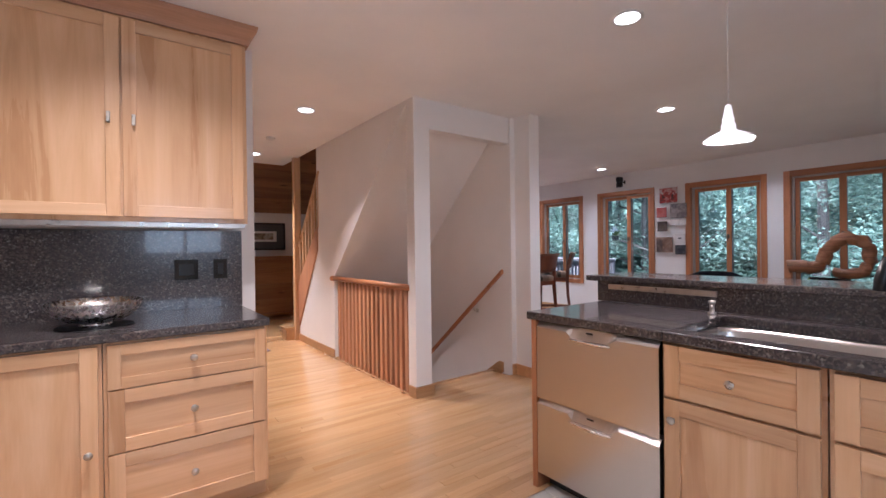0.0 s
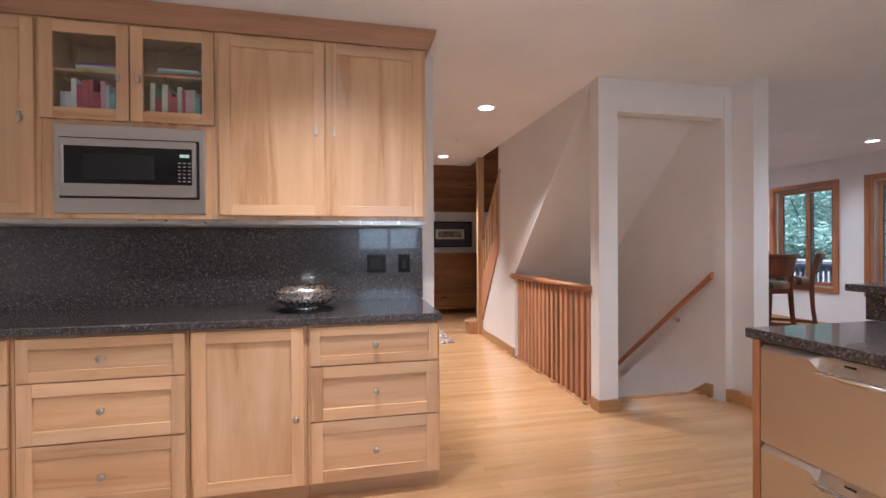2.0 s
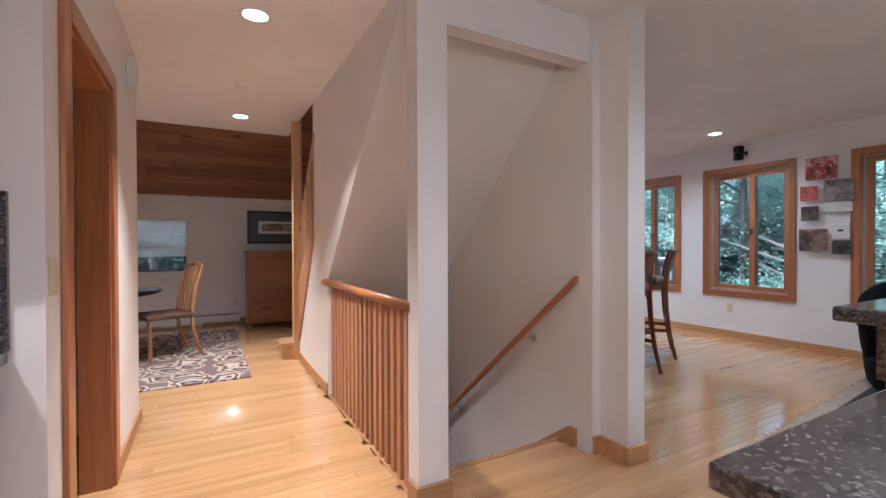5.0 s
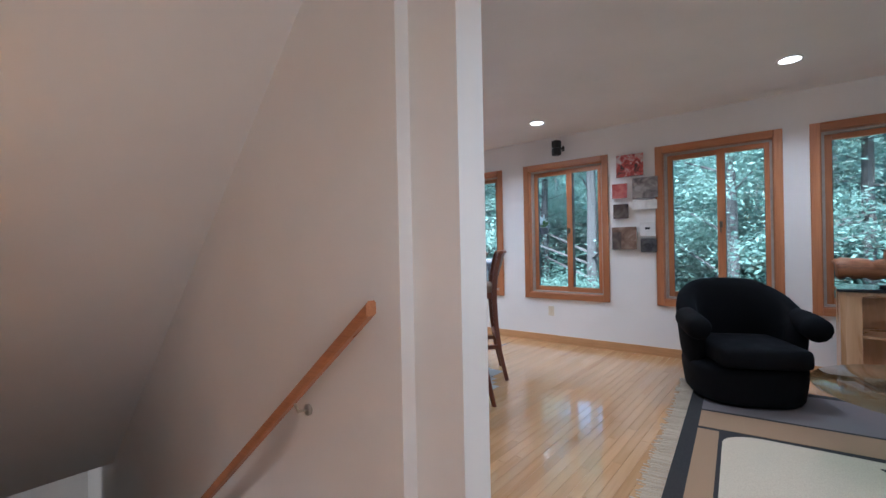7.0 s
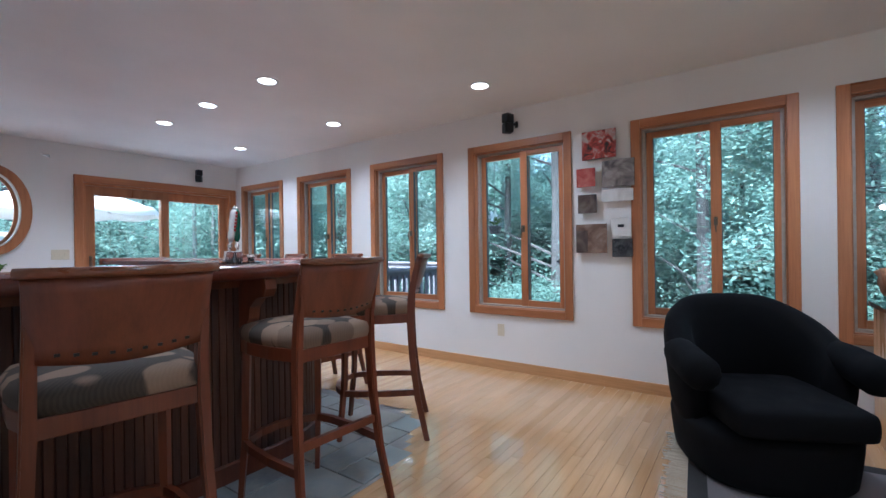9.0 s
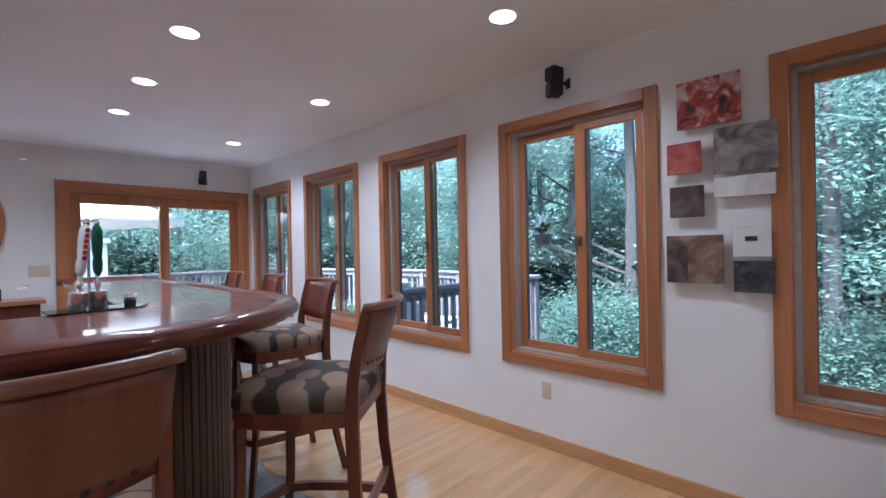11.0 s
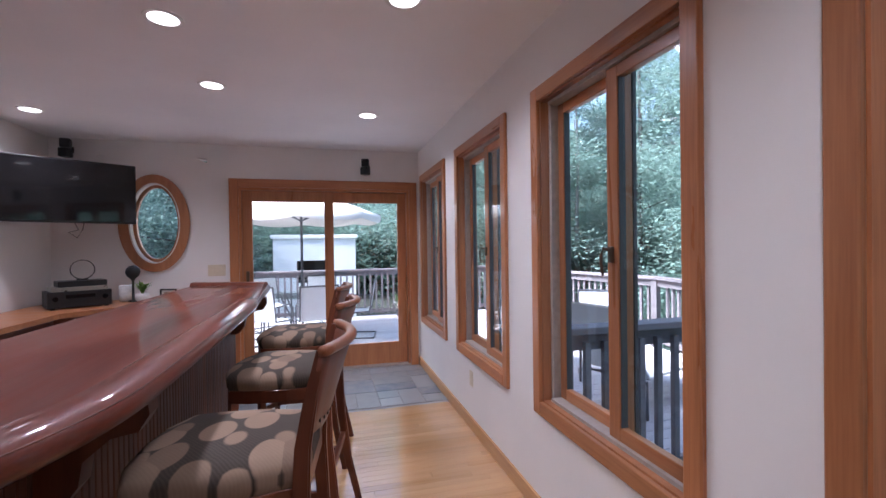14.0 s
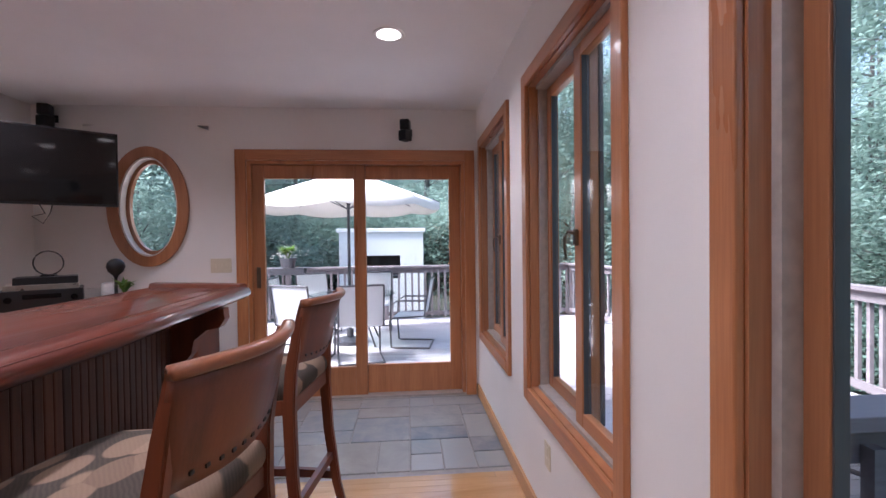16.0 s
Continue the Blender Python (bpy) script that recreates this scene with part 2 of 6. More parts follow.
def seat_mat():
    """Dark olive cloth with large tan leaf shapes."""
    m, nt, b = mat("seat_fabric", 0.85)
    co = coords(nt, (1, 1.45, 0.2), (0, 0, 0.6))
    v = nd(nt, "ShaderNodeTexVoronoi", Scale=7.2, Randomness=0.7)
    v.distance = "EUCLIDEAN"
    nt.links.new(co, v.inputs["Vector"])
    w = nd(nt, "ShaderNodeTexWave", Scale=30.0, Distortion=3.0)
    nt.links.new(co, w.inputs["Vector"])
    sep = nt.nodes.new("ShaderNodeSeparateColor")
    nt.links.new(v.outputs["Color"], sep.inputs[0])
    leaf = ramp(nt, sep.outputs[0], [(0.0, (0.16, 0.10, 0.065)), (1.0, (0.25, 0.165, 0.11))])
    dark = (0.034, 0.023, 0.015)
    edge = ramp(nt, v.outputs["Distance"], [(0.50, (1, 1, 1)), (0.55, (0, 0, 0))])
    c = mixc(nt, edge, dark, leaf)
    c = mixc(nt, 0.05, c, ramp(nt, w.outputs["Color"], [(0.3, (0.05, 0.04, 0.03)), (0.7, (0.3, 0.22, 0.16))]))
    nt.links.new(c, b.inputs["Base Color"])
    n = nd(nt, "ShaderNodeTexNoise", Scale=400.0)
    nt.links.new(co, n.inputs["Vector"])
    bump(nt, b, n.outputs[0], 0.3, 0.001)
    return m


M_seat = seat_mat()


def rug_mat():
    m, nt, b = mat("dining_rug", 0.95)
    co = coords(nt, (1, 1, 1))
    w = nd(nt, "ShaderNodeTexVoronoi", Scale=3.6, Randomness=0.75)
    n = nd(nt, "ShaderNodeTexNoise", Scale=4.0, Detail=3.0)
    nt.links.new(co, n.inputs["Vector"])
    mx = nt.nodes.new("ShaderNodeVectorMath")
    mx.operation = "MULTIPLY_ADD"
    mx.inputs[1].default_value = (0.35, 0.35, 0)
    nt.links.new(n.outputs["Color"], mx.inputs[0])
    nt.links.new(co, mx.inputs[2])
    nt.links.new(mx.outputs[0], w.inputs["Vector"])
    c = ramp(nt, w.outputs["Distance"], [(0.0, (0.16, 0.19, 0.21)), (0.16, (0.09, 0.035, 0.045)), (0.26, (0.46, 0.40, 0.31)), (0.36, (0.11, 0.05, 0.06)), (0.48, (0.42, 0.37, 0.29)), (0.58, (0.16, 0.10, 0.10))])
    c.node.color_ramp.interpolation = "CONSTANT"
    nt.links.new(c, b.inputs["Base Color"])
    return m


M_rug = rug_mat()
M_rugcream = plain("rug_cream", (0.52, 0.44, 0.33), 0.95, scale=200)
M_rugtan = plain("rug_tan", (0.30, 0.19, 0.11), 0.95, scale=200)
M_rugblack = plain("rug_black", (0.02, 0.018, 0.018), 0.95, scale=200)
M_ruggrey = plain("rug_grey", (0.17, 0.15, 0.15), 0.95, scale=200)


def glass_mat(name, tint=(0.96, 0.99, 0.99)):
    m = bpy.data.materials.new(name)
    m.use_nodes = True
    nt = m.node_tree
    nt.nodes.clear()
    out = nt.nodes.new("ShaderNodeOutputMaterial")
    tr, gl, mx = nt.nodes.new("ShaderNodeBsdfTransparent"), nt.nodes.new("ShaderNodeBsdfGlossy"), nt.nodes.new("ShaderNodeMixShader")
    lw = nd(nt, "ShaderNodeLayerWeight", Blend=0.5)
    pw = nt.nodes.new("ShaderNodeMath")
    pw.operation = "POWER"
    pw.inputs[1].default_value = 5.0
    nt.links.new(lw.outputs["Facing"], pw.inputs[0])
    fr = nt.nodes.new("ShaderNodeMath")
    fr.operation = "MULTIPLY_ADD"
    fr.inputs[1].default_value, fr.inputs[2].default_value = 0.94, 0.045
    nt.links.new(pw.outputs[0], fr.inputs[0])
    tr.inputs[0].default_value = (*tint, 1)
    gl.inputs["Roughness"].default_value = 0.01
    nt.links.new(fr.outputs[0], mx.inputs[0])
    nt.links.new(tr.outputs[0], mx.inputs[1])
    nt.links.new(gl.outputs[0], mx.inputs[2])
    nt.links.new(mx.outputs[0], out.inputs[0])
    return m


M_glass = glass_mat("window_glass")
M_tableglass = glass_mat("table_glass", (0.78, 0.86, 0.84))


def lit(name, col, power):
    m, nt, b = mat(name)
    b.inputs["Emission Color"].default_value, b.inputs["Emission Strength"].default_value = (*col, 1), power
    return m


M_bulb = lit("lamp_glow", (1.0, 0.95, 0.88), 1.2)
M_pendglass = lit("pendant_glass", (1.0, 0.86, 0.78), 0.18)
M_led = lit("green_led", (0.1, 1.0, 0.2), 0.04)


def leaf_mat(name, a, c):
    m, nt, b = mat(name, 0.85, spec=0.15)
    src = nt.nodes.new("ShaderNodeNewGeometry").outputs["Random Per Island"]
    col = ramp(nt, src, [(0.0, a), (1.0, c)])
    nt.links.new(col, b.inputs["Base Color"])
    tl = nt.nodes.new("ShaderNodeBsdfTranslucent")
    nt.links.new(col, tl.inputs[0])
    mx = nt.nodes.new("ShaderNodeMixShader")
    mx.inputs[0].default_value = 0.5
    nt.links.new(b.outputs[0], mx.inputs[1])
    nt.links.new(tl.outputs[0], mx.inputs[2])
    nt.links.new(mx.outputs[0], nt.nodes["Material Output"].inputs[0])
    return m


M_blind = leaf_mat("blind_cloth", (0.72, 0.72, 0.70), (0.78, 0.78, 0.76))
M_leaf = leaf_mat("tree_leaves", (0.20, 0.30, 0.265), (0.27, 0.38, 0.33))
M_leafdark = leaf_mat("pine_leaves", (0.16, 0.25, 0.22), (0.21, 0.31, 0.27))
M_flower = plain("white_flowers", (0.80, 0.83, 0.80), 0.8)
M_plant = leaf_mat("plant_leaves", (0.06, 0.16, 0.03), (0.22, 0.34, 0.08))
M_shrubleaf = leaf_mat("shrub_leaves", (0.12, 0.19, 0.165), (0.165, 0.25, 0.21))
M_bark = plain("bark", (0.06, 0.055, 0.055), 0.9, scale=12, var=0.5)
M_birch = plain("pale_bark", (0.16, 0.165, 0.165), 0.9, scale=8, var=0.3)
M_ground = plain("forest_ground", (0.07, 0.075, 0.06), 0.95, scale=2.5, var=0.45)


# ---- mesh helpers ----
def slab(bm, x0, x1, y0, y1, z0, z1, bevel=0.0):
    vs = [bm.verts.new((x, y, z)) for z in (z0, z1) for x, y in ((x0, y0), (x1, y0), (x1, y1), (x0, y1))]
    fs = [bm.faces.new([vs[i] for i in f]) for f in ((3, 2, 1, 0), (4, 5, 6, 7), (0, 1, 5, 4), (1, 2, 6, 5), (2, 3, 7, 6), (3, 0, 4, 7))]
    if bevel:
        edges = list({e for f in fs for e in f.edges})
        bmesh.ops.bevel(bm, geom=edges, offset=bevel, segments=2, affect="EDGES", profile=0.5)
    return vs


def link_mesh(name, bm, material, smooth=False):
    bmesh.ops.recalc_face_normals(bm, faces=bm.faces[:])
    me = bpy.data.meshes.new(name)
    bm.to_mesh(me)
    bm.free()
    if material:
        me.materials.append(material)
    if smooth:
        for p in me.polygons:
            p.use_smooth = True
    return new(name, me)


def part(name, bm, material, parent=None, label="", smooth=False):
    ob = link_mesh(name, bm, material, smooth)
    ob.parent = parent
    return tagged(ob, label)


def blocks(name, boxes, material, parent=None, label="", bevel=0.0):
    bm = bmesh.new()
    for bx in boxes:
        slab(bm, *bx, bevel)
    return part(name, bm, material, parent, label)


def thing(name, label, category, x=0, y=0, z=0, rz=0, group=""):
    ob = new(name)
    ob.matrix_basis = pose(x, y, z, 0, 0, rz)
    return tagged(ob, label, category, group)


def setting(name, boxes, material, label=""):
    ob = blocks(name, boxes, material)
    return tagged(ob, label, "", "", "structure")


def lathe(bm, prof, n=24, at=(0, 0, 0), sx=1.0, sy=1.0, caps=True):
    """Turns a profile of (radius, height) round the upright axis."""
    rings = []
    for r, z in prof:
        rings.append([bm.verts.new((at[0] + sx * r * math.cos(2 * math.pi * i / n), at[1] + sy * r * math.sin(2 * math.pi * i / n), at[2] + z)) for i in range(n)])
    for a, b in zip(rings, rings[1:]):
        for i in range(n):
            bm.faces.new((a[i], a[(i + 1) % n], b[(i + 1) % n], b[i]))
    if caps and prof[0][0] > 0.0005:
        bm.faces.new(rings[0][::-1])
    if caps and prof[-1][0] > 0.0005:
        bm.faces.new(rings[-1])


def tube(bm, pts, r, n=8, r2=None):
    """A round bar along points; r2: radius at its end."""
    pts = [Vector(p) for p in pts]
    rings = []
    for i, p in enumerate(pts):
        d = (pts[min(i + 1, len(pts) - 1)] - pts[max(i - 1, 0)]).normalized()
        a = d.cross(Vector((0, 0, 1)) if abs(d.z) < 0.9 else Vector((1, 0, 0))).normalized()
        b = d.cross(a)
        rr = r + ((r2 - r) * i / (len(pts) - 1) if r2 is not None else 0)
        rings.append([bm.verts.new(p + rr * (math.cos(2 * math.pi * k / n) * a + math.sin(2 * math.pi * k / n) * b)) for k in range(n)])
    for a, b in zip(rings, rings[1:]):
        for k in range(n):
            bm.faces.new((a[k], a[(k + 1) % n], b[(k + 1) % n], b[k]))
    bm.faces.new(rings[0][::-1])
    bm.faces.new(rings[-1])


def prism(bm, outline, z0, z1, bevel=0.0):
    """A flat outline in x, y raised from z0 to z1."""
    lo = [bm.verts.new((x, y, z0)) for x, y in outline]
    hi = [bm.verts.new((x, y, z1)) for x, y in outline]
    n = len(outline)
    top = bm.faces.new(hi)
    bot = bm.faces.new(lo[::-1])
    for i in range(n):
        bm.faces.new((lo[i], lo[(i + 1) % n], hi[(i + 1) % n], hi[i]))
    if bevel:
        bmesh.ops.bevel(bm, geom=list(top.edges) + list(bot.edges), offset=bevel, segments=3, affect="EDGES", profile=0.5)


def sweep(bm, path, prof, closed=False):
    """Carries a profile of (outward, up) along a path in plan; outward is to the right of the way."""
    path = [Vector((x, y, 0)) for x, y in path]
    rings, n = [], len(path)
    for i, p in enumerate(path):
        d0 = (p - path[i - 1]).normalized() if (i or closed) else (path[1] - p).normalized()
        d1 = (path[(i + 1) % n] - p).normalized() if (i < n - 1 or closed) else d0
        d = (d0 + d1).normalized()
        out = Vector((d.y, -d.x, 0)) / max(0.5, d.dot(d0))
        rings.append([bm.verts.new(p + out * o + Vector((0, 0, z))) for o, z in prof])
    m = len(prof)
    pairs = list(zip(rings, rings[1:])) + ([(rings[-1], rings[0])] if closed else [])
    for a, b in pairs:
        for k in range(m):
            bm.faces.new((a[k], a[(k + 1) % m], b[(k + 1) % m], b[k]))
    if not closed:
        bm.faces.new(rings[0][::-1])
        bm.faces.new(rings[-1])


def turned(ob, rx=0, ry=0, rz=0, at=(0, 0, 0)):
    ob.matrix_basis = pose(*at, rx, ry, rz)
    return ob


# ---- the large structure ----
CEIL, EAST, NORTH, SOUTH, WEST = 2.52, 7.075, 9.06, -3.0, -3.2
WINDOW_MID = [8.36, 6.95, 5.535, 4.147, 2.588, 1.335, 0.0, -1.4]
WZ0, WZ1, WHALF = 0.535, 2.21, 0.534

# floor base under boards and slate, with the stair well left open
setting("floor", [(WEST - .15, 2.0, SOUTH - .15, 8.8, -0.30, -0.02), (2.0, 3.05, SOUTH - .15, 3.19, -0.30, -0.02), (2.0, 3.05, 6.9, 8.8, -0.30, -0.02), (3.05, EAST + .15, SOUTH - .15, NORTH + .15, -0.30, -0.02)], M_base, "oak board floor on its base")

# east wall with its row of windows
boxes, y0 = [], SOUTH - .15
for yc in sorted(WINDOW_MID):
    a, b = yc - WHALF + 0.05, yc + WHALF - 0.05
    boxes += [(EAST, EAST + .15, y0, a, 0 - .3, CEIL), (EAST, EAST + .15, a, b, -.3, WZ0 + .05), (EAST, EAST + .15, a, b, WZ1 - .05, CEIL)]
    y0 = b
boxes.append((EAST, EAST + .15, y0, NORTH + .15, -.3, CEIL))
setting("wall_east", boxes, M_wall, "pale grey painted wall with a row of windows")

# north wall with sliding door and oval window
SL0, SL1, SLT = 5.10, 6.96, 2.07
OX, OZ, ORX, ORZ = 4.31, 1.68, 0.235, 0.415


def ring_wall(name, x0, x1, z0, z1, cx, cz, rx, rz, y0, y1, material):
    """A wall panel with an oval hole through it."""
    bm = bmesh.new()
    n = 48
    rows = []
    for y in (y0, y1):
        inner, outer = [], []
        for i in range(n):
            a = 2 * math.pi * i / n
            c, s = math.cos(a), math.sin(a)
            inner.append(bm.verts.new((cx + rx * c, y, cz + rz * s)))
            k = min((x1 - cx if c > 0 else cx - x0) / max(abs(c), 1e-6), (z1 - cz if s > 0 else cz - z0) / max(abs(s), 1e-6))
            outer.append(bm.verts.new((cx + k * c, y, cz + k * s)))
        rows.append((inner, outer))
    for i in range(n):
        j = (i + 1) % n
        for inner, outer in rows:
            bm.faces.new((inner[i], inner[j], outer[j], outer[i]))
        bm.faces.new((rows[0][0][i], rows[0][0][j], rows[1][0][j], rows[1][0][i]))
        bm.faces.new((rows[0][1][i], rows[0][1][j], rows[1][1][j], rows[1][1][i]))
    return tagged(part(name, bm, material), "", "", "", "structure")


setting("wall_north", [(3.0, 3.8, NORTH, NORTH + .15, -.3, CEIL), (4.8, SL0, NORTH, NORTH + .15, -.3, CEIL), (SL0, SL1, NORTH, NORTH + .15, SLT, CEIL), (SL1, EAST, NORTH, NORTH + .15, -.3, CEIL), (3.8, 4.8, NORTH, NORTH + .15, -.3, 1.0), (3.8, 4.8, NORTH, NORTH + .15, 2.36, CEIL)], M_wall, "pale grey painted wall with a sliding door")
# the corners of the oval's panel are closed by the frame and a rim of wall
ring_wall("wall_north_oval", 3.8, 4.8, 1.0, 2.36, OX, OZ, ORX, ORZ, NORTH, NORTH + .15, M_wall)

setting("wall_bar_west", [(3.04, 3.236, 2.94, 4.4, -2.7, CEIL), (3.04, 3.41, 4.4, NORTH, -2.7, CEIL), (3.10, 3.236, 2.745, 2.94, 0, CEIL)], M_wall, "painted wall between the stairwell and the bar")
setting("stair_header", [(2.095, 3.04, 2.964, 3.06, 2.27, CEIL)], M_wall)
setting("stair_post", [(1.937, 2.095, 2.964, 3.08, 0, CEIL)], M_wall, "square white corner post beside the stair opening")
setting("ceiling", [(WEST - .15, EAST + .15, SOUTH - .15, 3.1, CEIL, CEIL + .2), (WEST - .15, 1.94, 3.1, 6.6, CEIL, CEIL + .2), (3.0, EAST + .15, 3.1, NORTH + .15, CEIL, CEIL + .2)], M_ceil, "smooth white ceiling")

# wall between hall and stairs: its lower edge follows the flight over the stairwell
bm = bmesh.new()
side = [(3.06, CEIL), (4.70, 0.93), (4.70, 0.0), (5.98, 0.0), (5.98, 0.10), (5.23, 1.20), (5.23, CEIL)]
lo = [bm.verts.new((1.94, y, z)) for y, z in side]
hi = [bm.verts.new((2.06, y, z)) for y, z in side]
bm.faces.new(lo), bm.faces.new(hi[::-1])
for i in range(len(side)):
    j = (i + 1) % len(side)
    bm.faces.new((lo[i], lo[j], hi[j], hi[i]))
tagged(part("wall_stair_side", bm, M_wall), "white wall with a slanting lower edge", "", "", "structure")
# underside of the upper flight
bm = bmesh.new()
pr = [(3.06, 2.52), (6.1, -0.42), (6.1, -0.22), (3.06, 2.72)]
lo = [bm.verts.new((2.06, y, z)) for y, z in pr]
hi = [bm.verts.new((3.04, y, z)) for y, z in pr]
bm.faces.new(lo), bm.faces.new(hi[::-1])
for i in range(4):
    j = (i + 1) % 4
    bm.faces.new((lo[i], lo[j], hi[j], hi[i]))
tagged(part("stair_soffit", bm, M_wall), "", "", "", "structure")
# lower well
setting("wall_well", [(1.90, 2.0, 3.19, 6.9, -2.7, -0.02), (2.0, 3.04, 6.9, 7.0, -2.7, -0.3), (2.0, 3.04, 3.09, 3.19, -2.7, -0.30)], M_wellshade)
setting("well_bottom", [(1.9, 3.1, 3.1, 7.0, -2.8, -2.7)], M_base)
setting("trim_well_edge", [(1.935, 2.0, 3.06, 4.7, -0.30, 0.0025), (2.0, 3.022, 3.165, 3.205, -0.16, 0.004)], M_basex)
bm = bmesh.new()
for i in range(9):
    y, z = 3.19 + 0.26 * i, -0.19 * (i + 1)
    slab(bm, 2.0, 3.021, y - 0.02, y + 0.26, z - 0.03, z)
    slab(bm, 2.0, 3.021, y - 0.0, y + 0.02, z - 0.0, z + 0.16)
tagged(part("stairs_down", bm, M_basex), "oak treads going down", "", "", "structure")
bm = bmesh.new()
pr = [(3.06, 0.0), (3.06, 0.10), (3.12, 0.10), (5.3, -1.52), (5.3, -1.70)]
lo = [bm.verts.new((3.022, y, z)) for y, z in pr]
hi = [bm.verts.new((3.04, y, z)) for y, z in pr]
bm.faces.new(lo), bm.faces.new(hi[::-1])
for i in range(5):
    j = (i + 1) % 5
    bm.faces.new((lo[i], lo[j], hi[j], hi[i]))
tagged(part("trim_stair_skirt", bm, M_base), "", "", "", "structure")

# hall and kitchen walls
setting("wall_kitchen_back", [(WEST, 0.655, 2.86, 3.0, 0, CEIL)], M_wall)
setting("wall_hall", [(0.535, 0.655, 3.0, 3.10, 0, CEIL), (0.535, 0.655, 3.10, 3.86, 2.0, CEIL), (0.535, 0.655, 3.86, 4.81, 0, CEIL)], M_wall, "white hall wall with a doorway")
setting("wall_side_room", [(-1.3, -1.2, 3.0, 4.81, 0, CEIL), (-1.3, 0.535, 4.71, 4.81, 0, CEIL)], M_wall)
setting("wall_dining", [(WEST, 0.10, 8.70, 8.85, 0, 2.0), (0.10, 0.83, 8.70, 8.85, 0, 0.84), (0.10, 0.83, 8.70, 8.85, 1.62, 2.0), (0.83, 3.05, 8.70, 8.85, 0, 2.0), (WEST - .15, WEST, 3.0, 8.85, 0, 5)], M_wall)
setting("wall_west", [(WEST - .15, WEST, SOUTH - .15, 3.0, 0, CEIL)], M_wall)
setting("wall_south", [(WEST, 0.2, SOUTH - .15, SOUTH, 0, CEIL), (0.2, 1.5, SOUTH - .15, SOUTH, 0, 1.15), (0.2, 1.5, SOUTH - .15, SOUTH, 2.1, CEIL), (1.5, EAST, SOUTH - .15, SOUTH, 0, CEIL)], M_wall)
setting("wall_upstairs", [(3.0, 3.1, 3.1, 8.8, CEIL, 5), (WEST, 3.1, 2.9, 3.06, CEIL + .2, 5), (2.0, 3.1, 3.06, 3.1, CEIL, 5)], M_wall)
# slanting plank ceiling over the dining side
bm = bmesh.new()
ang = math.atan2(4.95 - 1.95, 8.72 - 5.1)
u, nrm = Vector((0, -math.cos(ang), math.sin(ang))), Vector((0, math.sin(ang), math.cos(ang)))
o = Vector((0, 8.72, 1.95))
for i in range(34):
    for x0, x1 in ((WEST, 0.2 + 0.7 * ((i * 7) % 5) / 5), (0.2 + 0.7 * ((i * 7) % 5) / 5 + 0.002, 3.1)):
        cs = [o + u * (0.14 * i + du) + nrm * dn + Vector((x, 0, 0)) for dn in (0, 0.03) for x, du in ((x0, 0), (x1, 0), (x1, 0.136), (x0, 0.136))]
        vs = [bm.verts.new(c) for c in cs]
        for f in ((3, 2, 1, 0), (4, 5, 6, 7), (0, 1, 5, 4), (1, 2, 6, 5), (2, 3, 7, 6), (3, 0, 4, 7)):
            bm.faces.new([vs[k] for k in f])
tagged(part("ceiling_planks", bm, M_pine), "slanting ceiling of knotty brown pine boards", "", "", "structure")
setting("roof", [(WEST - .2, 3.2, 2.9, 9.2, 5.0, 5.1)], M_ceil)

# baseboards and casings
setting("baseboard_east", [(EAST - .016, EAST, SOUTH, NORTH, 0, .09)], M_base, "oak baseboard")
setting("baseboard_north", [(SL1 + .11, EAST - .016, NORTH - .016, NORTH, 0, .09), (3.41, SL0 - .11, NORTH - .016, NORTH, 0, .09)], M_basex)
setting("baseboard_hall", [(0.655, 0.670, 3.95, 4.826, 0, .09), (0.655, 0.670, 2.86, 3.01, 0, .09), (0.575, 0.670, 2.844, 2.86, 0, .09), (0.535, 0.670, 4.81, 4.826, 0, .09), (1.924, 1.94, 4.70, 5.98, 0, .09)], M_base)
setting("baseboard_post", [(1.921, 2.111, 2.948, 2.964, 0, .09), (1.921, 1.937, 2.964, 3.06, 0, .09), (2.095, 2.111, 2.964, 3.05, 0, .09)], M_basex)
setting("baseboard_pier", [(3.04, 3.084, 2.924, 2.94, 0, .10), (3.084, 3.10, 2.729, 2.94, 0, .10), (3.10, 3.252, 2.729, 2.745, 0, .10), (3.236, 3.252, 2.745, 4.4, 0, .10)], M_basex)
setting("baseboard_dining", [(1.0, 3.0, 8.685, 8.70, 0, .08)], M_basex)

door = thing("door_frame", "orange varnished fir casing round the hall doorway", "door frame", 0.655, 3.48, 0)
tagged(door, kind="structure")
blocks("casing", [(0, .018, -.47, -.38, 0, 2.09), (0, .018, .38, .47, 0, 2.09)], M_fir, door, bevel=.004)
blocks("lintel", [(0, .019, -.3795, .3795, 2.0, 2.09)], M_firy, door, bevel=.004)
blocks("jamb", [(-.13, .0, -.38, -.36, 0, 1.98), (-.13, .0, .36, .38, 0, 1.98), (-.13, 0, -.38, .38, 1.98, 2.0)], M_fir, door)


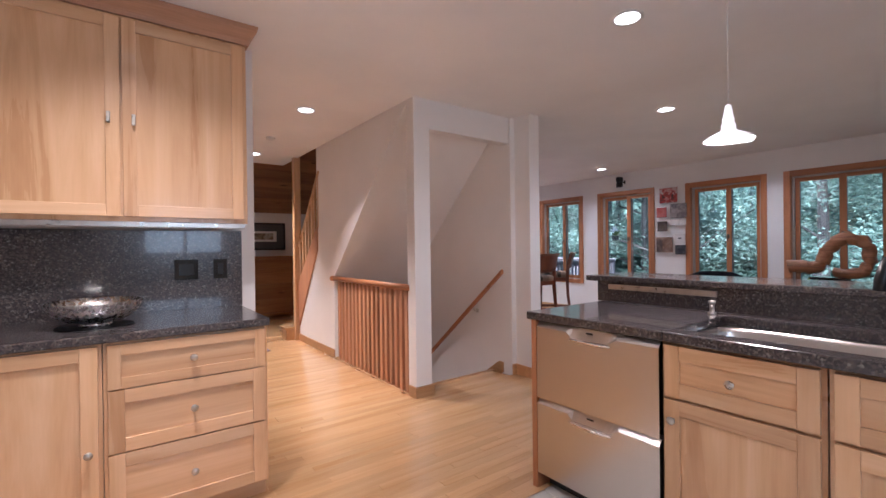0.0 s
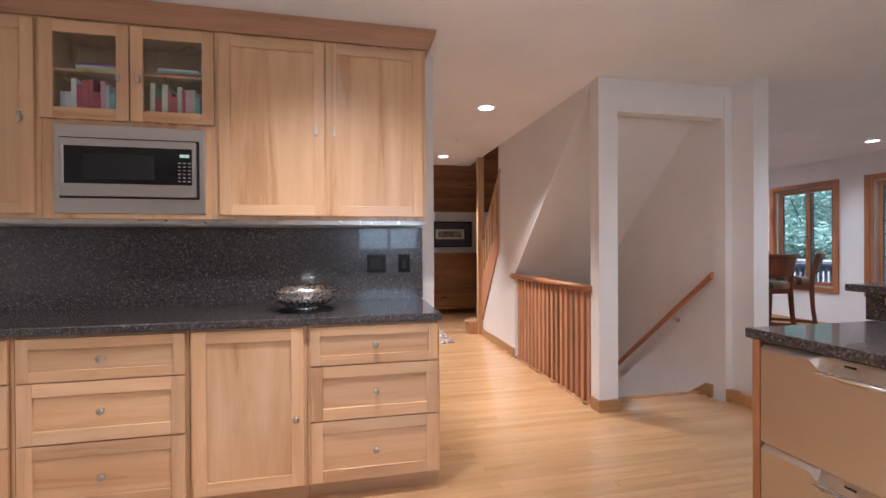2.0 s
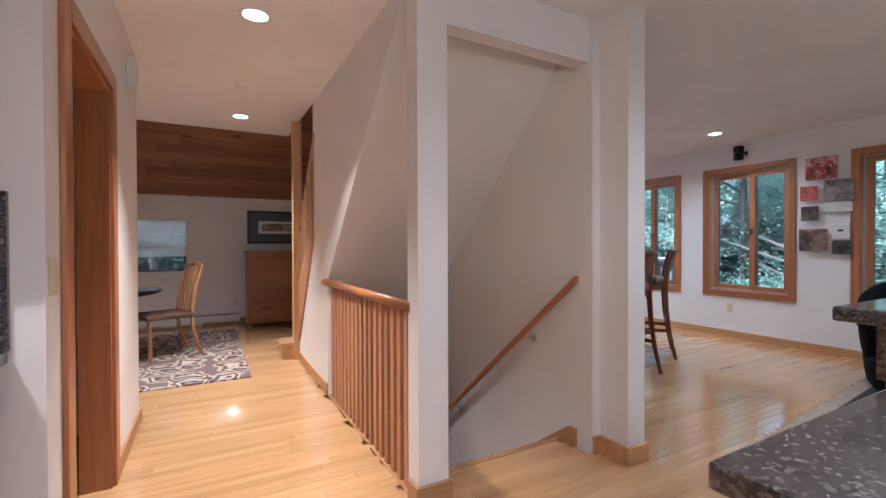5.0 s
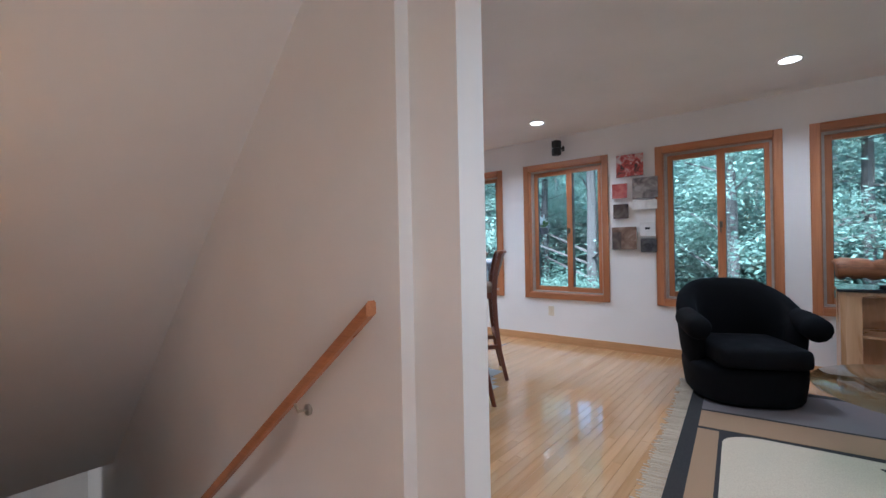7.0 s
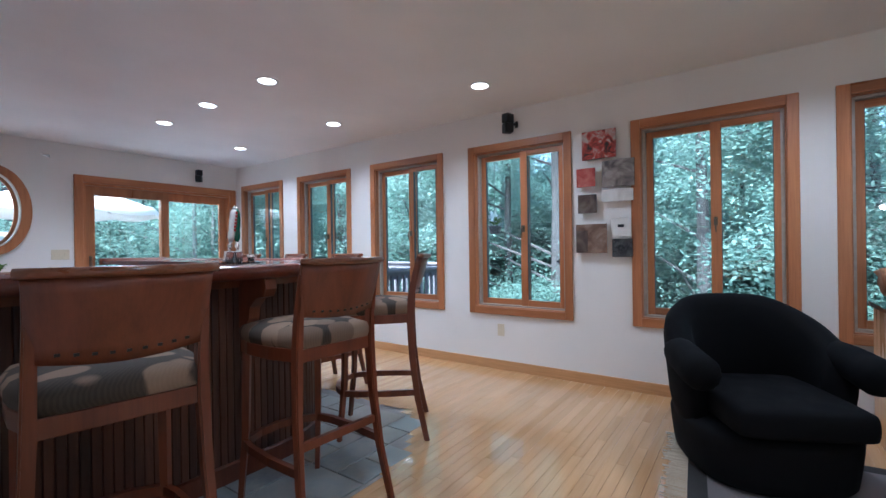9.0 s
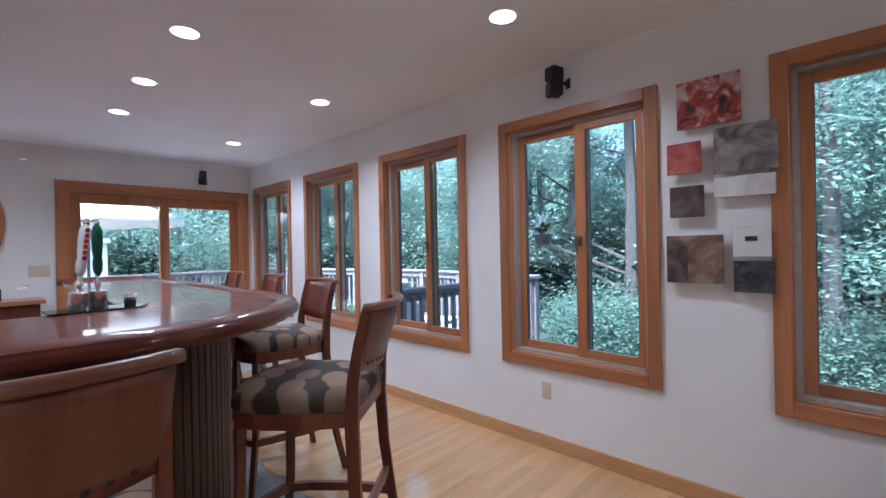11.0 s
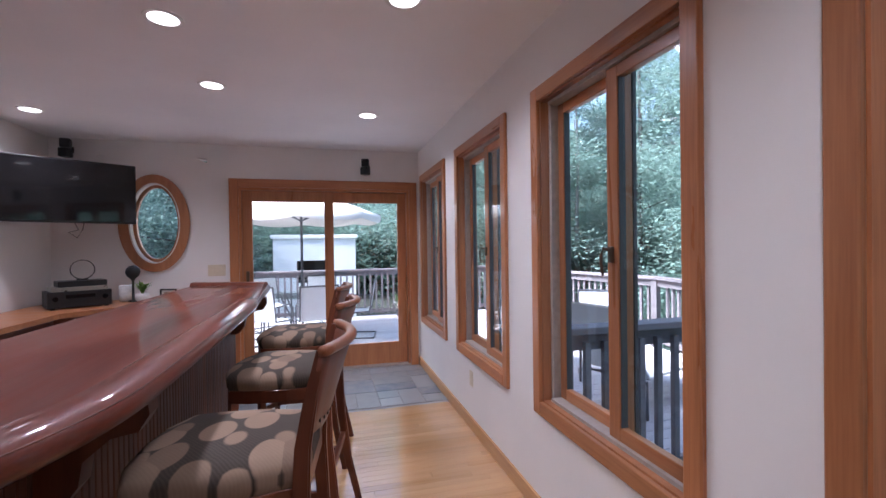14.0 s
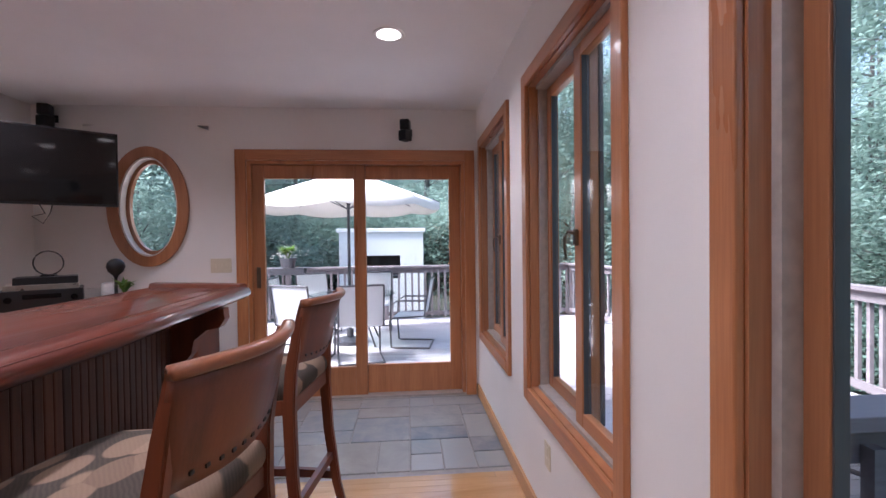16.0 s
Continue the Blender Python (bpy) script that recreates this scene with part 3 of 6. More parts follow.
# ---- windows of the east wall: local x runs into the room, y along the wall ----
def slider_window(no, yc):
    w = new("window_%d" % no)
    tagged(w, "sliding window with orange fir frame and casing", "", "windows of the east wall", "structure")
    w.matrix_basis = pose(EAST, yc, 0)
    a = WHALF
    blocks("casing", [(-.022, 0, -a, -a + .07, WZ0, WZ1), (-.022, 0, a - .07, a, WZ0, WZ1)], M_fir, w, bevel=.005)
    blocks("casing", [(-.0225, 0, -a + .07, a - .07, WZ1 - .07, WZ1), (-.0225, 0, -a + .07, a - .07, WZ0, WZ0 + .07)], M_firy, w, bevel=.005)
    i, z0, z1 = a - .065, WZ0 + .065, WZ1 - .065
    blocks("jamb", [(0, .15, -i - .01, -i + .012, z0, z1), (0, .15, i - .012, i + .01, z0, z1), (0, .15, -i, i, z1 - .012, z1 + .01), (0, .15, -i, i, z0 - .01, z0 + .012)], M_fir, w)
    blocks("track", [(.045, .12, i - .034, i - .012, z0 + .012, z1 - .012), (.045, .12, -i + .012, -i + .034, z0 + .012, z1 - .012), (.03, .12, -i + .034, i - .034, z1 - .03, z1 - .012), (.03, .12, -i + .034, i - .034, z0 + .012, z0 + .028)], M_alu, w)
    zz0, zz1 = z0 + .028, z1 - .03
    for k, (p, q, x, sp, sq) in enumerate(((-.075, i - .034, .085, .05, .05), (-i + .034, -.015, .045, .038, .068))):
        sash = blocks("sash", [(x, x + .035, p, p + sp, zz0, zz1), (x, x + .035, q - sq, q, zz0, zz1)], M_fir, w, bevel=.003)
        blocks("rail", [(x + .0005, x + .0345, p + sp, q - sq, zz1 - .05, zz1)], M_firy, sash, bevel=.003)
        blocks("rail", [(x + .0005, x + .0345, p + sp, q - sq, zz0, zz0 + .055)], M_firy, sash, bevel=.003)
        blocks("glazing_bead", [(x + .006, x + .0345, p + sp - .004, p + sp + .004, zz0 + .055, zz1 - .05), (x + .006, x + .0345, q - sq - .004, q - sq + .004, zz0 + .055, zz1 - .05)], M_screen, sash)
        g = blocks("pane", [(x + .014, x + .020, p + sp, q - sq, zz0 + .055, zz1 - .05)], M_glass, sash)
        g.visible_shadow = False
    blocks("screen_frame", [(.125, .14, -.075, -.035, zz0, zz1), (.125, .14, -i + .012, -i + .034, zz0, zz1)], M_screen, w)
    bm = bmesh.new()
    slab(bm, .030, .046, -.059, -.033, 1.335, 1.40, .004)
    tube(bm, [(.035, -.045, 1.385), (.006, -.045, 1.392), (-.006, -.045, 1.37), (-.008, -.047, 1.33), (-.002, -.049, 1.285)], .008, 8, .005)
    part("handle", bm, M_bronze, w, "bronze latch handle")
    return w


for k, yc in enumerate(WINDOW_MID):
    slider_window(k + 1, yc)

# sliding glass door
sd = tagged(new("door_1"), "closed double sliding glass door with a fir frame", "", "", "structure")
sd.matrix_basis = pose(0, NORTH, 0)
blocks("casing", [(SL0 - .09, SL0, -.022, 0, 0, SLT + .09), (SL1, SL1 + .09, -.022, 0, 0, SLT + .09)], M_fir, sd, bevel=.005)
blocks("casing", [(SL0, SL1, -.0225, 0, SLT, SLT + .09)], M_firx, sd, bevel=.005)
blocks("jamb", [(SL0, SL0 + .03, 0, .15, .02, SLT), (SL1 - .03, SL1, 0, .15, .02, SLT), (SL0 + .03, SL1 - .03, 0, .15, SLT - .03, SLT)], M_fir, sd)
blocks("track", [(SL0, SL1, -.01, .15, -.02, .02)], M_alu, sd)
mid = (SL0 + SL1) / 2 + .01
for p, q, y in ((SL0 + .03, mid + .05, .035), (mid - .05, SL1 - .03, .08)):
    s = blocks("door_panel", [(p, p + .10, y, y + .04, .02, SLT - .03), (q - .10, q, y, y + .04, .02, SLT - .03), (p + .10, q - .10, y + .0005, y + .0395, SLT - .15, SLT - .03), (p + .10, q - .10, y + .0005, y + .0395, .02, .27)], M_fir, sd, bevel=.004)
    g = blocks("pane", [(p + .10, q - .10, y + .017, y + .023, .27, SLT - .15)], M_glass, s)
    g.visible_shadow = False
bm = bmesh.new()
slab(bm, SL0 + .065, SL0 + .095, .012, .035, .98, 1.16, .004)
part("door_handle", bm, M_bronze, sd)

# oval window
ov = tagged(new("window_oval"), "oval window in a fir frame", "", "", "structure")
ov.matrix_basis = pose(OX, NORTH, OZ)


def oval_ring(name, rx0, rz0, rx1, rz1, y0, y1, material, parent):
    bm = bmesh.new()
    n = 48
    v = [[bm.verts.new((rx * math.cos(2 * math.pi * i / n), y, rz * math.sin(2 * math.pi * i / n))) for i in range(n)] for rx, rz, y in ((rx0, rz0, y0), (rx1, rz1, y0), (rx1, rz1, y1), (rx0, rz0, y1))]
    for a in range(4):
        for i in range(n):
            j = (i + 1) % n
            bm.faces.new((v[a][i], v[a][j], v[(a + 1) % 4][j], v[(a + 1) % 4][i]))
    return part(name, bm, material, parent)


oval_ring("casing", .235, .415, .325, .50, -.022, -.0005, M_fir, ov)
oval_ring("jamb", .222, .402, .2345, .4145, -.01, .15, M_paper, ov)
oval_ring("window_frame", .19, .37, .2215, .4015, .06, .10, M_fir, ov)
bm = bmesh.new()
bm.faces.new([bm.verts.new((.19 * math.cos(2 * math.pi * i / 48), .08, .37 * math.sin(2 * math.pi * i / 48))) for i in range(48)])
g = part("pane", bm, M_glass, ov)
g.visible_shadow = False

# dining window and kitchen window
dw = tagged(new("window_dining"), "small window with a half lowered white blind", "", "", "structure")
dw.matrix_basis = pose(.465, 8.70, 1.23)
blocks("window_frame", [(-.365, -.335, .0, .12, -.39, .39), (.335, .365, 0, .12, -.39, .39), (-.335, .335, 0, .12, .36, .39), (-.335, .335, .05, .1, -.02, .01)], M_white, dw)
blocks("window_sill", [(-.40, .40, -.03, .12, -.415, -.39)], M_white, dw)
blocks("lower_sash", [(-.335, -.305, .05, .1, -.39, -.02), (.305, .335, .05, .1, -.39, -.02), (-.305, .305, .05, .1, -.39, -.36)], M_black, dw)
bm = bmesh.new()
for i in range(24):
    slab(bm, -.33, .33, .02, .023, -.17 + .0225 * i, -.15 + .0225 * i)
part("blind", bm, M_blind, dw, "white pleated blind")
blocks("pane", [(-.335, .335, .07, .075, -.39, .39)], M_glass, dw).visible_shadow = False
kw = tagged(new("window_kitchen"), "kitchen window in a wooden frame", "", "", "structure")
kw.matrix_basis = pose(.85, SOUTH, 1.625)
blocks("window_frame", [(-.65, -.59, -.1, .02, -.475, .475), (.59, .65, -.1, .02, -.475, .475), (-.59, .59, -.1, .02, .415, .475), (-.59, .59, -.1, .02, -.475, -.415), (-.03, .03, -.1, .02, -.415, .415)], M_fir, kw)

win_data = bpy.data.lights.new("kitchen_daylight", "AREA")
win_data.shape, win_data.size, win_data.size_y, win_data.energy, win_data.color = "RECTANGLE", 1.14, .80, WINP, (.80, .92, 1.0)
new("kitchen_daylight", win_data).matrix_world = pose(.85, SOUTH - .05, 1.625, 90, 0, 0)

# ---- ceiling lights ----
# cans at (-.55, 5.9) and (-1.9, 5.9): unseen, added to brighten the dining side
CANS = [(1.33, 3.82), (1.385, 5.97), (4.07, 1.93), (2.25, 1.24), (6.16, 1.99), (4.14, 4.70), (5.27, 5.41), (5.275, 6.34), (5.28, 7.23), (6.365, 5.91), (6.365, 7.70), (6.37, 4.13), (3.79, 8.095), (0.01, 1.70), (-1.9, .6), (4.0, -1.0), (-.55, 5.9), (.6, -1.3), (-1.9, 5.9)]
WARM = {13, 14, 16, 17, 18}
HALL = {0, 1}
lamp_warm = bpy.data.lights.new("can_lamp", "SPOT")
lamp_cool = bpy.data.lights.new("can_lamp_bar", "SPOT")
lamp_hall = bpy.data.lights.new("can_lamp_hall", "SPOT")
for lamp, col, k in ((lamp_warm, (1.0, 0.87, 0.75), 2.3), (lamp_hall, (1.0, 0.87, 0.75), 5.6), (lamp_cool, (1.0, 0.98, 0.99), 0.85)):
    lamp.energy, lamp.color, lamp.spot_size, lamp.spot_blend, lamp.shadow_soft_size = CAN * k, col, radians(125), 0.8, 0.06
bm = bmesh.new()
lathe(bm, [(.067, -.004), (.086, -.007), (.089, -.0005)], 32, caps=False)
bm2 = bmesh.new()
lathe(bm2, [(.0001, -.0045), (.0668, -.0045)], 32, caps=False)
first = thing("ceiling_light", "round white recessed ceiling light, switched on", "ceiling light", *CANS[0], CEIL, group="recessed ceiling lights")
part("trim_ring", bm, M_white, first)
part("lens", bm2, M_bulb, first)
for k, (x, y) in enumerate(CANS):
    if k:
        copy_thing(first, pose(x, y, CEIL))
    l = new("can_lamp", lamp_warm if k in WARM else lamp_hall if k in HALL else lamp_cool)
    l.matrix_world = pose(x, y, CEIL - .02)
lamp_hall.spot_size, lamp_hall.spot_blend = radians(84), 1.0
lamp_warm.spot_size, lamp_warm.spot_blend, lamp_cool.spot_size, lamp_cool.spot_blend = radians(138), 1.0, radians(150), 0.9

# ---- kitchen: wall run, fronts face -y ----
def front(name, x0, x1, z0, z1, parent, knob=None, glass=False, rail=0.058, knob_len=0.0):
    """A framed door or drawer front in the plane y = 0 of its parent, with its panel set back and a knob."""
    f = rail if z1 - z0 > .2 else rail * .8
    g = .002
    x0, x1, z0, z1 = x0 + g, x1 - g, z0 + g, z1 - g
    mt = M_cab if z1 - z0 > .32 else M_cabx
    if glass:
        ob = blocks(name, [(x0, x0 + f, -.02, 0, z0, z1)], M_cab, parent, bevel=.002)
    else:
        ob = blocks(name, [(x0 + f - .001, x1 - f + .001, -.010, -.002, z0 + f - .001, z1 - f + .001)], mt, parent)
        blocks("stile", [(x0, x0 + f, -.02, 0, z0, z1)], M_cab, ob, bevel=.002)
    blocks("stile", [(x1 - f, x1, -.02, 0, z0, z1)], M_cab, ob, bevel=.002)
    blocks("rail", [(x0 + f, x1 - f, -.0198, 0, z1 - f, z1)], M_cabx, ob, bevel=.002)
    blocks("rail", [(x0 + f, x1 - f, -.0198, 0, z0, z0 + f)], M_cabx, ob, bevel=.002)
    if glass:
        blocks("pane", [(x0 + f, x1 - f, -.012, -.008, z0 + f, z1 - f)], M_glass, ob, "clear glass").visible_shadow = False
    if knob:
        bm = bmesh.new()
        kx, kz = knob
        if knob_len:
            slab(bm, kx - .008, kx + .008, -.048, -.036, kz - knob_len, kz + knob_len, .003)
            slab(bm, kx - .005, kx + .005, -.038, -.02, kz - .012, kz + .012)
        else:
            lathe(bm, [(.006, 0), (.006, .012), (.014, .018), (.016, .026), (.010, .031), (.0005, .032)], 16)
            for v in bm.verts:
                v.co = Vector((kx + v.co.x, -.02 - v.co.z, kz + v.co.y))
        part("knob", bm, M_nickel, ob, "brushed nickel knob", smooth=not knob_len)
    return ob


def base_unit(x0, x1, fronts, label, y=2.22, parent_pose=None, top=.872):
    c = thing("base_cabinet", label, "cabinet", x0, y, 0, group="kitchen base cabinets")
    if parent_pose is not None:
        c.matrix_basis = parent_pose
    w = x1 - x0
    blocks("body", [(0, w, .001, .56, .09, top)], M_cab, c)
    blocks("toe_kick", [(0, w, .06, .56, 0, .0895)], M_cabx, c)
    if top < .872:
        blocks("front_rail", [(0, w, .001, .05, top + .0005, .872)], M_cabx, c)
    for name, z0, z1, kn in fronts:
        front(name, .012, w - .012, z0, z1, c, kn)
    return c


base_unit(-.615, -.098, [("cabinet_door", .10, .865, (.47, .43))], "alder kitchen base cabinet with one closed door")
D3 = lambda w: [("drawer", .672, .864, (w / 2, .77)), ("drawer", .402, .670, (w / 2, .54)), ("drawer", .10, .400, (w / 2, .25))]
base_unit(-.095, .56, D3(.655), "alder kitchen base cabinet with three closed drawers")
base_unit(-1.30, -.618, D3(.682), "alder kitchen base cabinet with three closed drawers")
base_unit(-1.98, -1.303, D3(.68), "alder kitchen base cabinet with three closed drawers")
wt = thing("worktop", "speckled dark granite worktop on the base cabinets", "worktop", -.7, 2.19, .874)
bm = bmesh.new()
slab(bm, -1.6, 1.271, 0, .668, 0, .038, .006)
part("slab", bm, M_granite, wt)
setting("backsplash", [(-2.3, .575, 2.842, 2.8595, .9125, 1.374)], M_granite, "polished dark granite backsplash")

# wall cabinets, front at y = 2.536
UC = 2.566
u1 = thing("wall_cabinet", "alder wall cabinet with two closed doors", "cabinet", -.597, UC, 0, group="kitchen wall cabinets")
blocks("body", [(0, 1.15, .001, .292, 1.405, 2.415)], M_cab, u1)
front("cabinet_door", .02, .572, 1.425, 2.40, u1, (.525, 1.90), knob_len=.027)
front("cabinet_door", .578, 1.13, 1.425, 2.40, u1, (.625, 1.90), knob_len=.027)
u2 = thing("wall_cabinet", "alder wall cabinet with two glass doors above a microwave niche", "cabinet", -1.40, UC, 0, group="kitchen wall cabinets")
for nm, bx in (("side", (0, .02, .001, .29, 1.405, 2.415)), ("side", (.782, .802, .001, .29, 1.405, 2.415)), ("bottom", (.02, .782, .001, .29, 1.405, 1.43)), ("shelf", (.02, .782, .001, .29, 1.885, 1.905)), ("top", (.02, .782, .001, .29, 2.395, 2.415)), ("back", (.02, .782, .27, .29, 1.43, 2.395)), ("shelf", (.02, .782, .02, .27, 2.16, 2.172)), ("stile", (.02, .055, 0, .02, 1.43, 1.885)), ("stile", (.75, .782, 0, .02, 1.43, 1.885))):
    blocks(nm, [bx], M_cab, u2)
front("cabinet_door", .0, .40, 1.905, 2.40, u2, (.355, 2.12), glass=True, knob_len=.02)
front("cabinet_door", .403, .803, 1.905, 2.40, u2, (.45, 2.12), glass=True, knob_len=.02)
u3 = thing("wall_cabinet", "alder wall cabinet with two closed doors", "cabinet", -2.55, UC, 0, group="kitchen wall cabinets")
blocks("body", [(0, 1.147, .001, .29, 1.405, 2.415)], M_cab, u3)
front("cabinet_door", .02, .572, 1.425, 2.40, u3, (.525, 1.90), knob_len=.027)
front("cabinet_door", .578, 1.13, 1.425, 2.40, u3, (1.08, 1.90), knob_len=.027)
cr = thing("crown_moulding", "reddish stained crown moulding above the wall cabinets", "moulding", 0, UC, 0)
bm = bmesh.new()
sweep(bm, [(.556, .29), (.556, 0), (-2.55, 0)][::-1], [(0, 2.416), (.012, 2.416), (.018, 2.44), (.05, 2.49), (.055, 2.518), (0, 2.518)])
part("moulding", bm, M_crown, cr)
blocks("top_fill", [(-2.55, .555, .001, .29, 2.416, 2.519)], M_crown, cr)
ul = thing("undercabinet_light", "slim white under-cabinet light bar", "lamp", 0, UC, 0)
blocks("housing", [(-.25, .38, .10, .16, 1.385, 1.404)], M_white, ul, bevel=.003)
blocks("valance", [(-2.5, .54, .02, .035, 1.380, 1.404)], M_nickel, ul)

mw = thing("microwave", "built-in stainless steel microwave with black glass door", "microwave", -1.345, UC, 1.432)
blocks("housing", [(0, .70, -.012, .25, 0, .45)], M_steel, mw, bevel=.004)
blocks("recess", [(.028, .672, -.0135, -.0125, .075, .385)], M_black, mw)
mdoor = blocks("door", [(.04, .66, -.036, -.014, .338, .375), (.04, .66, -.036, -.014, .085, .148), (.04, .058, -.0358, -.014, .148, .338), (.642, .66, -.0358, -.014, .148, .338)], M_steel, mw, bevel=.003)
blocks("window", [(.058, .642, -.033, -.015, .148, .338)], M_gloss, mdoor)
blocks("inner_window", [(.14, .465, -.0345, -.0335, .172, .30)], M_black, mdoor)
blocks("display", [(.585, .630, -.0362, -.0338, .292, .308)], M_led, mw)
bm = bmesh.new()
for r in range(6):
    for c in range(3):
        slab(bm, .576 + .024 * c, .588 + .024 * c, -.0352, -.0332, .165 + .019 * r, .171 + .019 * r)
part("buttons", bm, M_nickel, mw)
bm = bmesh.new()
lathe(bm, [(.014, 0), (.014, .003)], 20)
for v in bm.verts:
    v.co = Vector((.353 + v.co.x, -.0362 - v.co.z, .116 + v.co.y))
part("badge", bm, M_nickel, mw)

# books behind the glass doors
BC = [(.80, .78, .74), (.62, .58, .46), (.14, .30, .16), (.55, .62, .25), (.45, .08, .10), (.75, .42, .46), (.62, .64, .66), (.30, .52, .46), (.72, .70, .52), (.30, .12, .3)]
BM = [plain("book_cloth_%d" % i, c, .6, var=.05) for i, c in enumerate(BC)]
rb = random.Random(4)
for bx0, bx1 in ((-1.345, -1.07), (-.93, -.665)):
    x = bx0
    while x < bx1 - .03:
        w, h = rb.uniform(.016, .036), rb.uniform(.15, .235)
        k = rb.randrange(len(BM))
        b = thing("book", "upright %s hardback book on the cabinet shelf" % ("white", "tan", "dark green", "lime green", "red", "pale pink", "pale grey", "sea green", "cream", "purple")[k], "book", x, UC + .05, 1.905, group="books in the glass cabinet")
        blocks("cover", [(0, .002, 0, .15, 0, h), (w - .002, w, 0, .15, 0, h), (.002, w - .002, 0, .003, 0, h)], BM[k], b)
        blocks("pages", [(.002, w - .002, .003, .145, .003, h - .003)], M_paper, b)
        x += w + .001
for k, (x, y, s) in enumerate(((-1.28, 2.62, .22), (-.9, 2.62, .2))):
    b = thing("magazine_stack", "short stack of magazines on the upper cabinet shelf", "magazines", x, y, 2.172)
    for i in range(4):
        blocks("magazine", [(.006 * (i % 2), s, 0, .15, .012 * i, .011 + .012 * i)], BM[(i * 3 + k) % 10], b)

for x, w, nm, lb in ((.275, .12, "socket", "black double wall socket on the backsplash"), (.453, .075, "light_switch", "black light switch on the backsplash")):
    s = thing(nm, lb, "switch", x, 2.842, 1.145)
    blocks("plate", [(-w / 2, w / 2, -.006, 0, -.058, .058)], M_gloss, s, bevel=.002)
    blocks("insert", [(-w / 2 + .022, w / 2 - .022, -.009, -.0062, -.034, .034)], M_black, s, bevel=.001)
bowl = thing("bowl", "shallow hammered silver bowl on a dark round mat", "bowl", -.127, 2.48, .9125)
bm = bmesh.new()
lathe(bm, [(.0001, .006), (.055, .006), (.06, .004), (.062, .012), (.056, .016), (.11, .030), (.150, .056), (.172, .086), (.182, .112), (.185, .118), (.180, .118), (.166, .086), (.142, .060), (.10, .038), (.04, .026), (.0001, .024)], 40)
part("body", bm, M_silver, bowl, smooth=True)
bm = bmesh.new()
lathe(bm, [(.0001, 0), (.145, 0), (.147, .002), (.145, .004), (.0001, .004)], 40)
part("mat", bm, M_black, bowl, "dark round mat")

# ---- peninsula: fronts face west ----
def wpose(y, x=1.73, z=0):
    return pose(x, y, z, 0, 0, -90)


pen = thing("end_panel", "orange alder end panel of the peninsula", "cabinet", 1.70, 1.475, 0)
blocks("panel", [(0, .66, -.032, 0, 0, .872)], M_fir, pen, bevel=.002)
dish = thing("drawer_dishwasher", "stainless steel dishwasher with two closed drawers", "dishwasher")
dish.matrix_basis = wpose(1.441)
blocks("body", [(.004, .63, .02, .56, .10, .868), (.004, .63, .06, .5, 0, .10)], M_black, dish)
for z0, z1 in ((.475, .865), (.085, .468)):
    bm = bmesh.new()
    nx = 24
    for j in range(nx):
        x0, x1 = .002 + .637 * j / nx, .002 + .637 * (j + 1) / nx

        def dip(x):
            return .05 * max(0, 1 - ((x - .317) / .115) ** 2) ** .5
        ys = -.028
        vs = [bm.verts.new(p) for p in ((x0, ys, z0), (x1, ys, z0), (x1, ys, z1 - .025 - dip(x1)), (x0, ys, z1 - .025 - dip(x0)), (x0, ys + .02, z1), (x1, ys + .02, z1), (x0, .02, z1), (x1, .02, z1), (x0, .02, z0), (x1, .02, z0))]
        bm.faces.new((vs[0], vs[1], vs[2], vs[3]))
        bm.faces.new((vs[3], vs[2], vs[5], vs[4]))
        bm.faces.new((vs[4], vs[5], vs[7], vs[6]))
        bm.faces.new((vs[8], vs[9], vs[1], vs[0]))
    bmesh.ops.remove_doubles(bm, verts=bm.verts[:], dist=.0005)
    dr = part("drawer", bm, M_steel, dish, "brushed stainless drawer front")
    bm = bmesh.new()
    lathe(bm, [(.0001, -.002), (.10, -.002), (.115, .004), (.10, .010), (.0001, .012)], 24, sy=.28)
    for v in bm.verts:
        v.co = Vector((.317 + v.co.x, -.034 + v.co.y * .6, z1 - .062 + v.co.z))
    part("handle", bm, M_chrome, dr, smooth=True)
    blocks("logo", [(.30, .335, -.0105 - .018, -.0095 - .018, z1 - .02, z1 - .012)], M_black, dr)
pu = base_unit(0, .51, [("drawer", .655, .862, (.255, .76)), ("cabinet_door", .10, .647, (.05, .57))], "alder base cabinet with a drawer over a door", parent_pose=wpose(.80), top=.64)
for y in (.285, -.24, -.76, -1.28):
    base_unit(0, .52, [("drawer", .655, .862, (.26, .76)), ("cabinet_door", .10, .647, (.47, .57))], "alder base cabinet with a drawer over a door", parent_pose=wpose(y), top=.64 if y > 0 else .80)
# granite top with the hole for the sink
pt = thing("peninsula_worktop", "speckled dark granite worktop with an undermounted sink", "worktop", 1.69, 0, .874)
bm = bmesh.new()
slab(bm, 0, .685, .78, 1.50, 0, .04, .006)
slab(bm, 0, .10, -.05, .78, 0, .04, .006)
slab(bm, .56, .685, -.05, .78, 0, .04)
slab(bm, 0, .685, -1.9, -.05, 0, .04, .006)
part("slab", bm, M_granite, pt)
sink = thing("sink", "stainless steel undermounted sink", "sink", 2.02, .365, .873)
bm = bmesh.new()
outl = []
for i in range(32):
    a = 2 * math.pi * i / 32
    c, s = math.cos(a), math.sin(a)
    outl.append((.235 * math.copysign(abs(c) ** .45, c), .42 * math.copysign(abs(s) ** .45, s)))
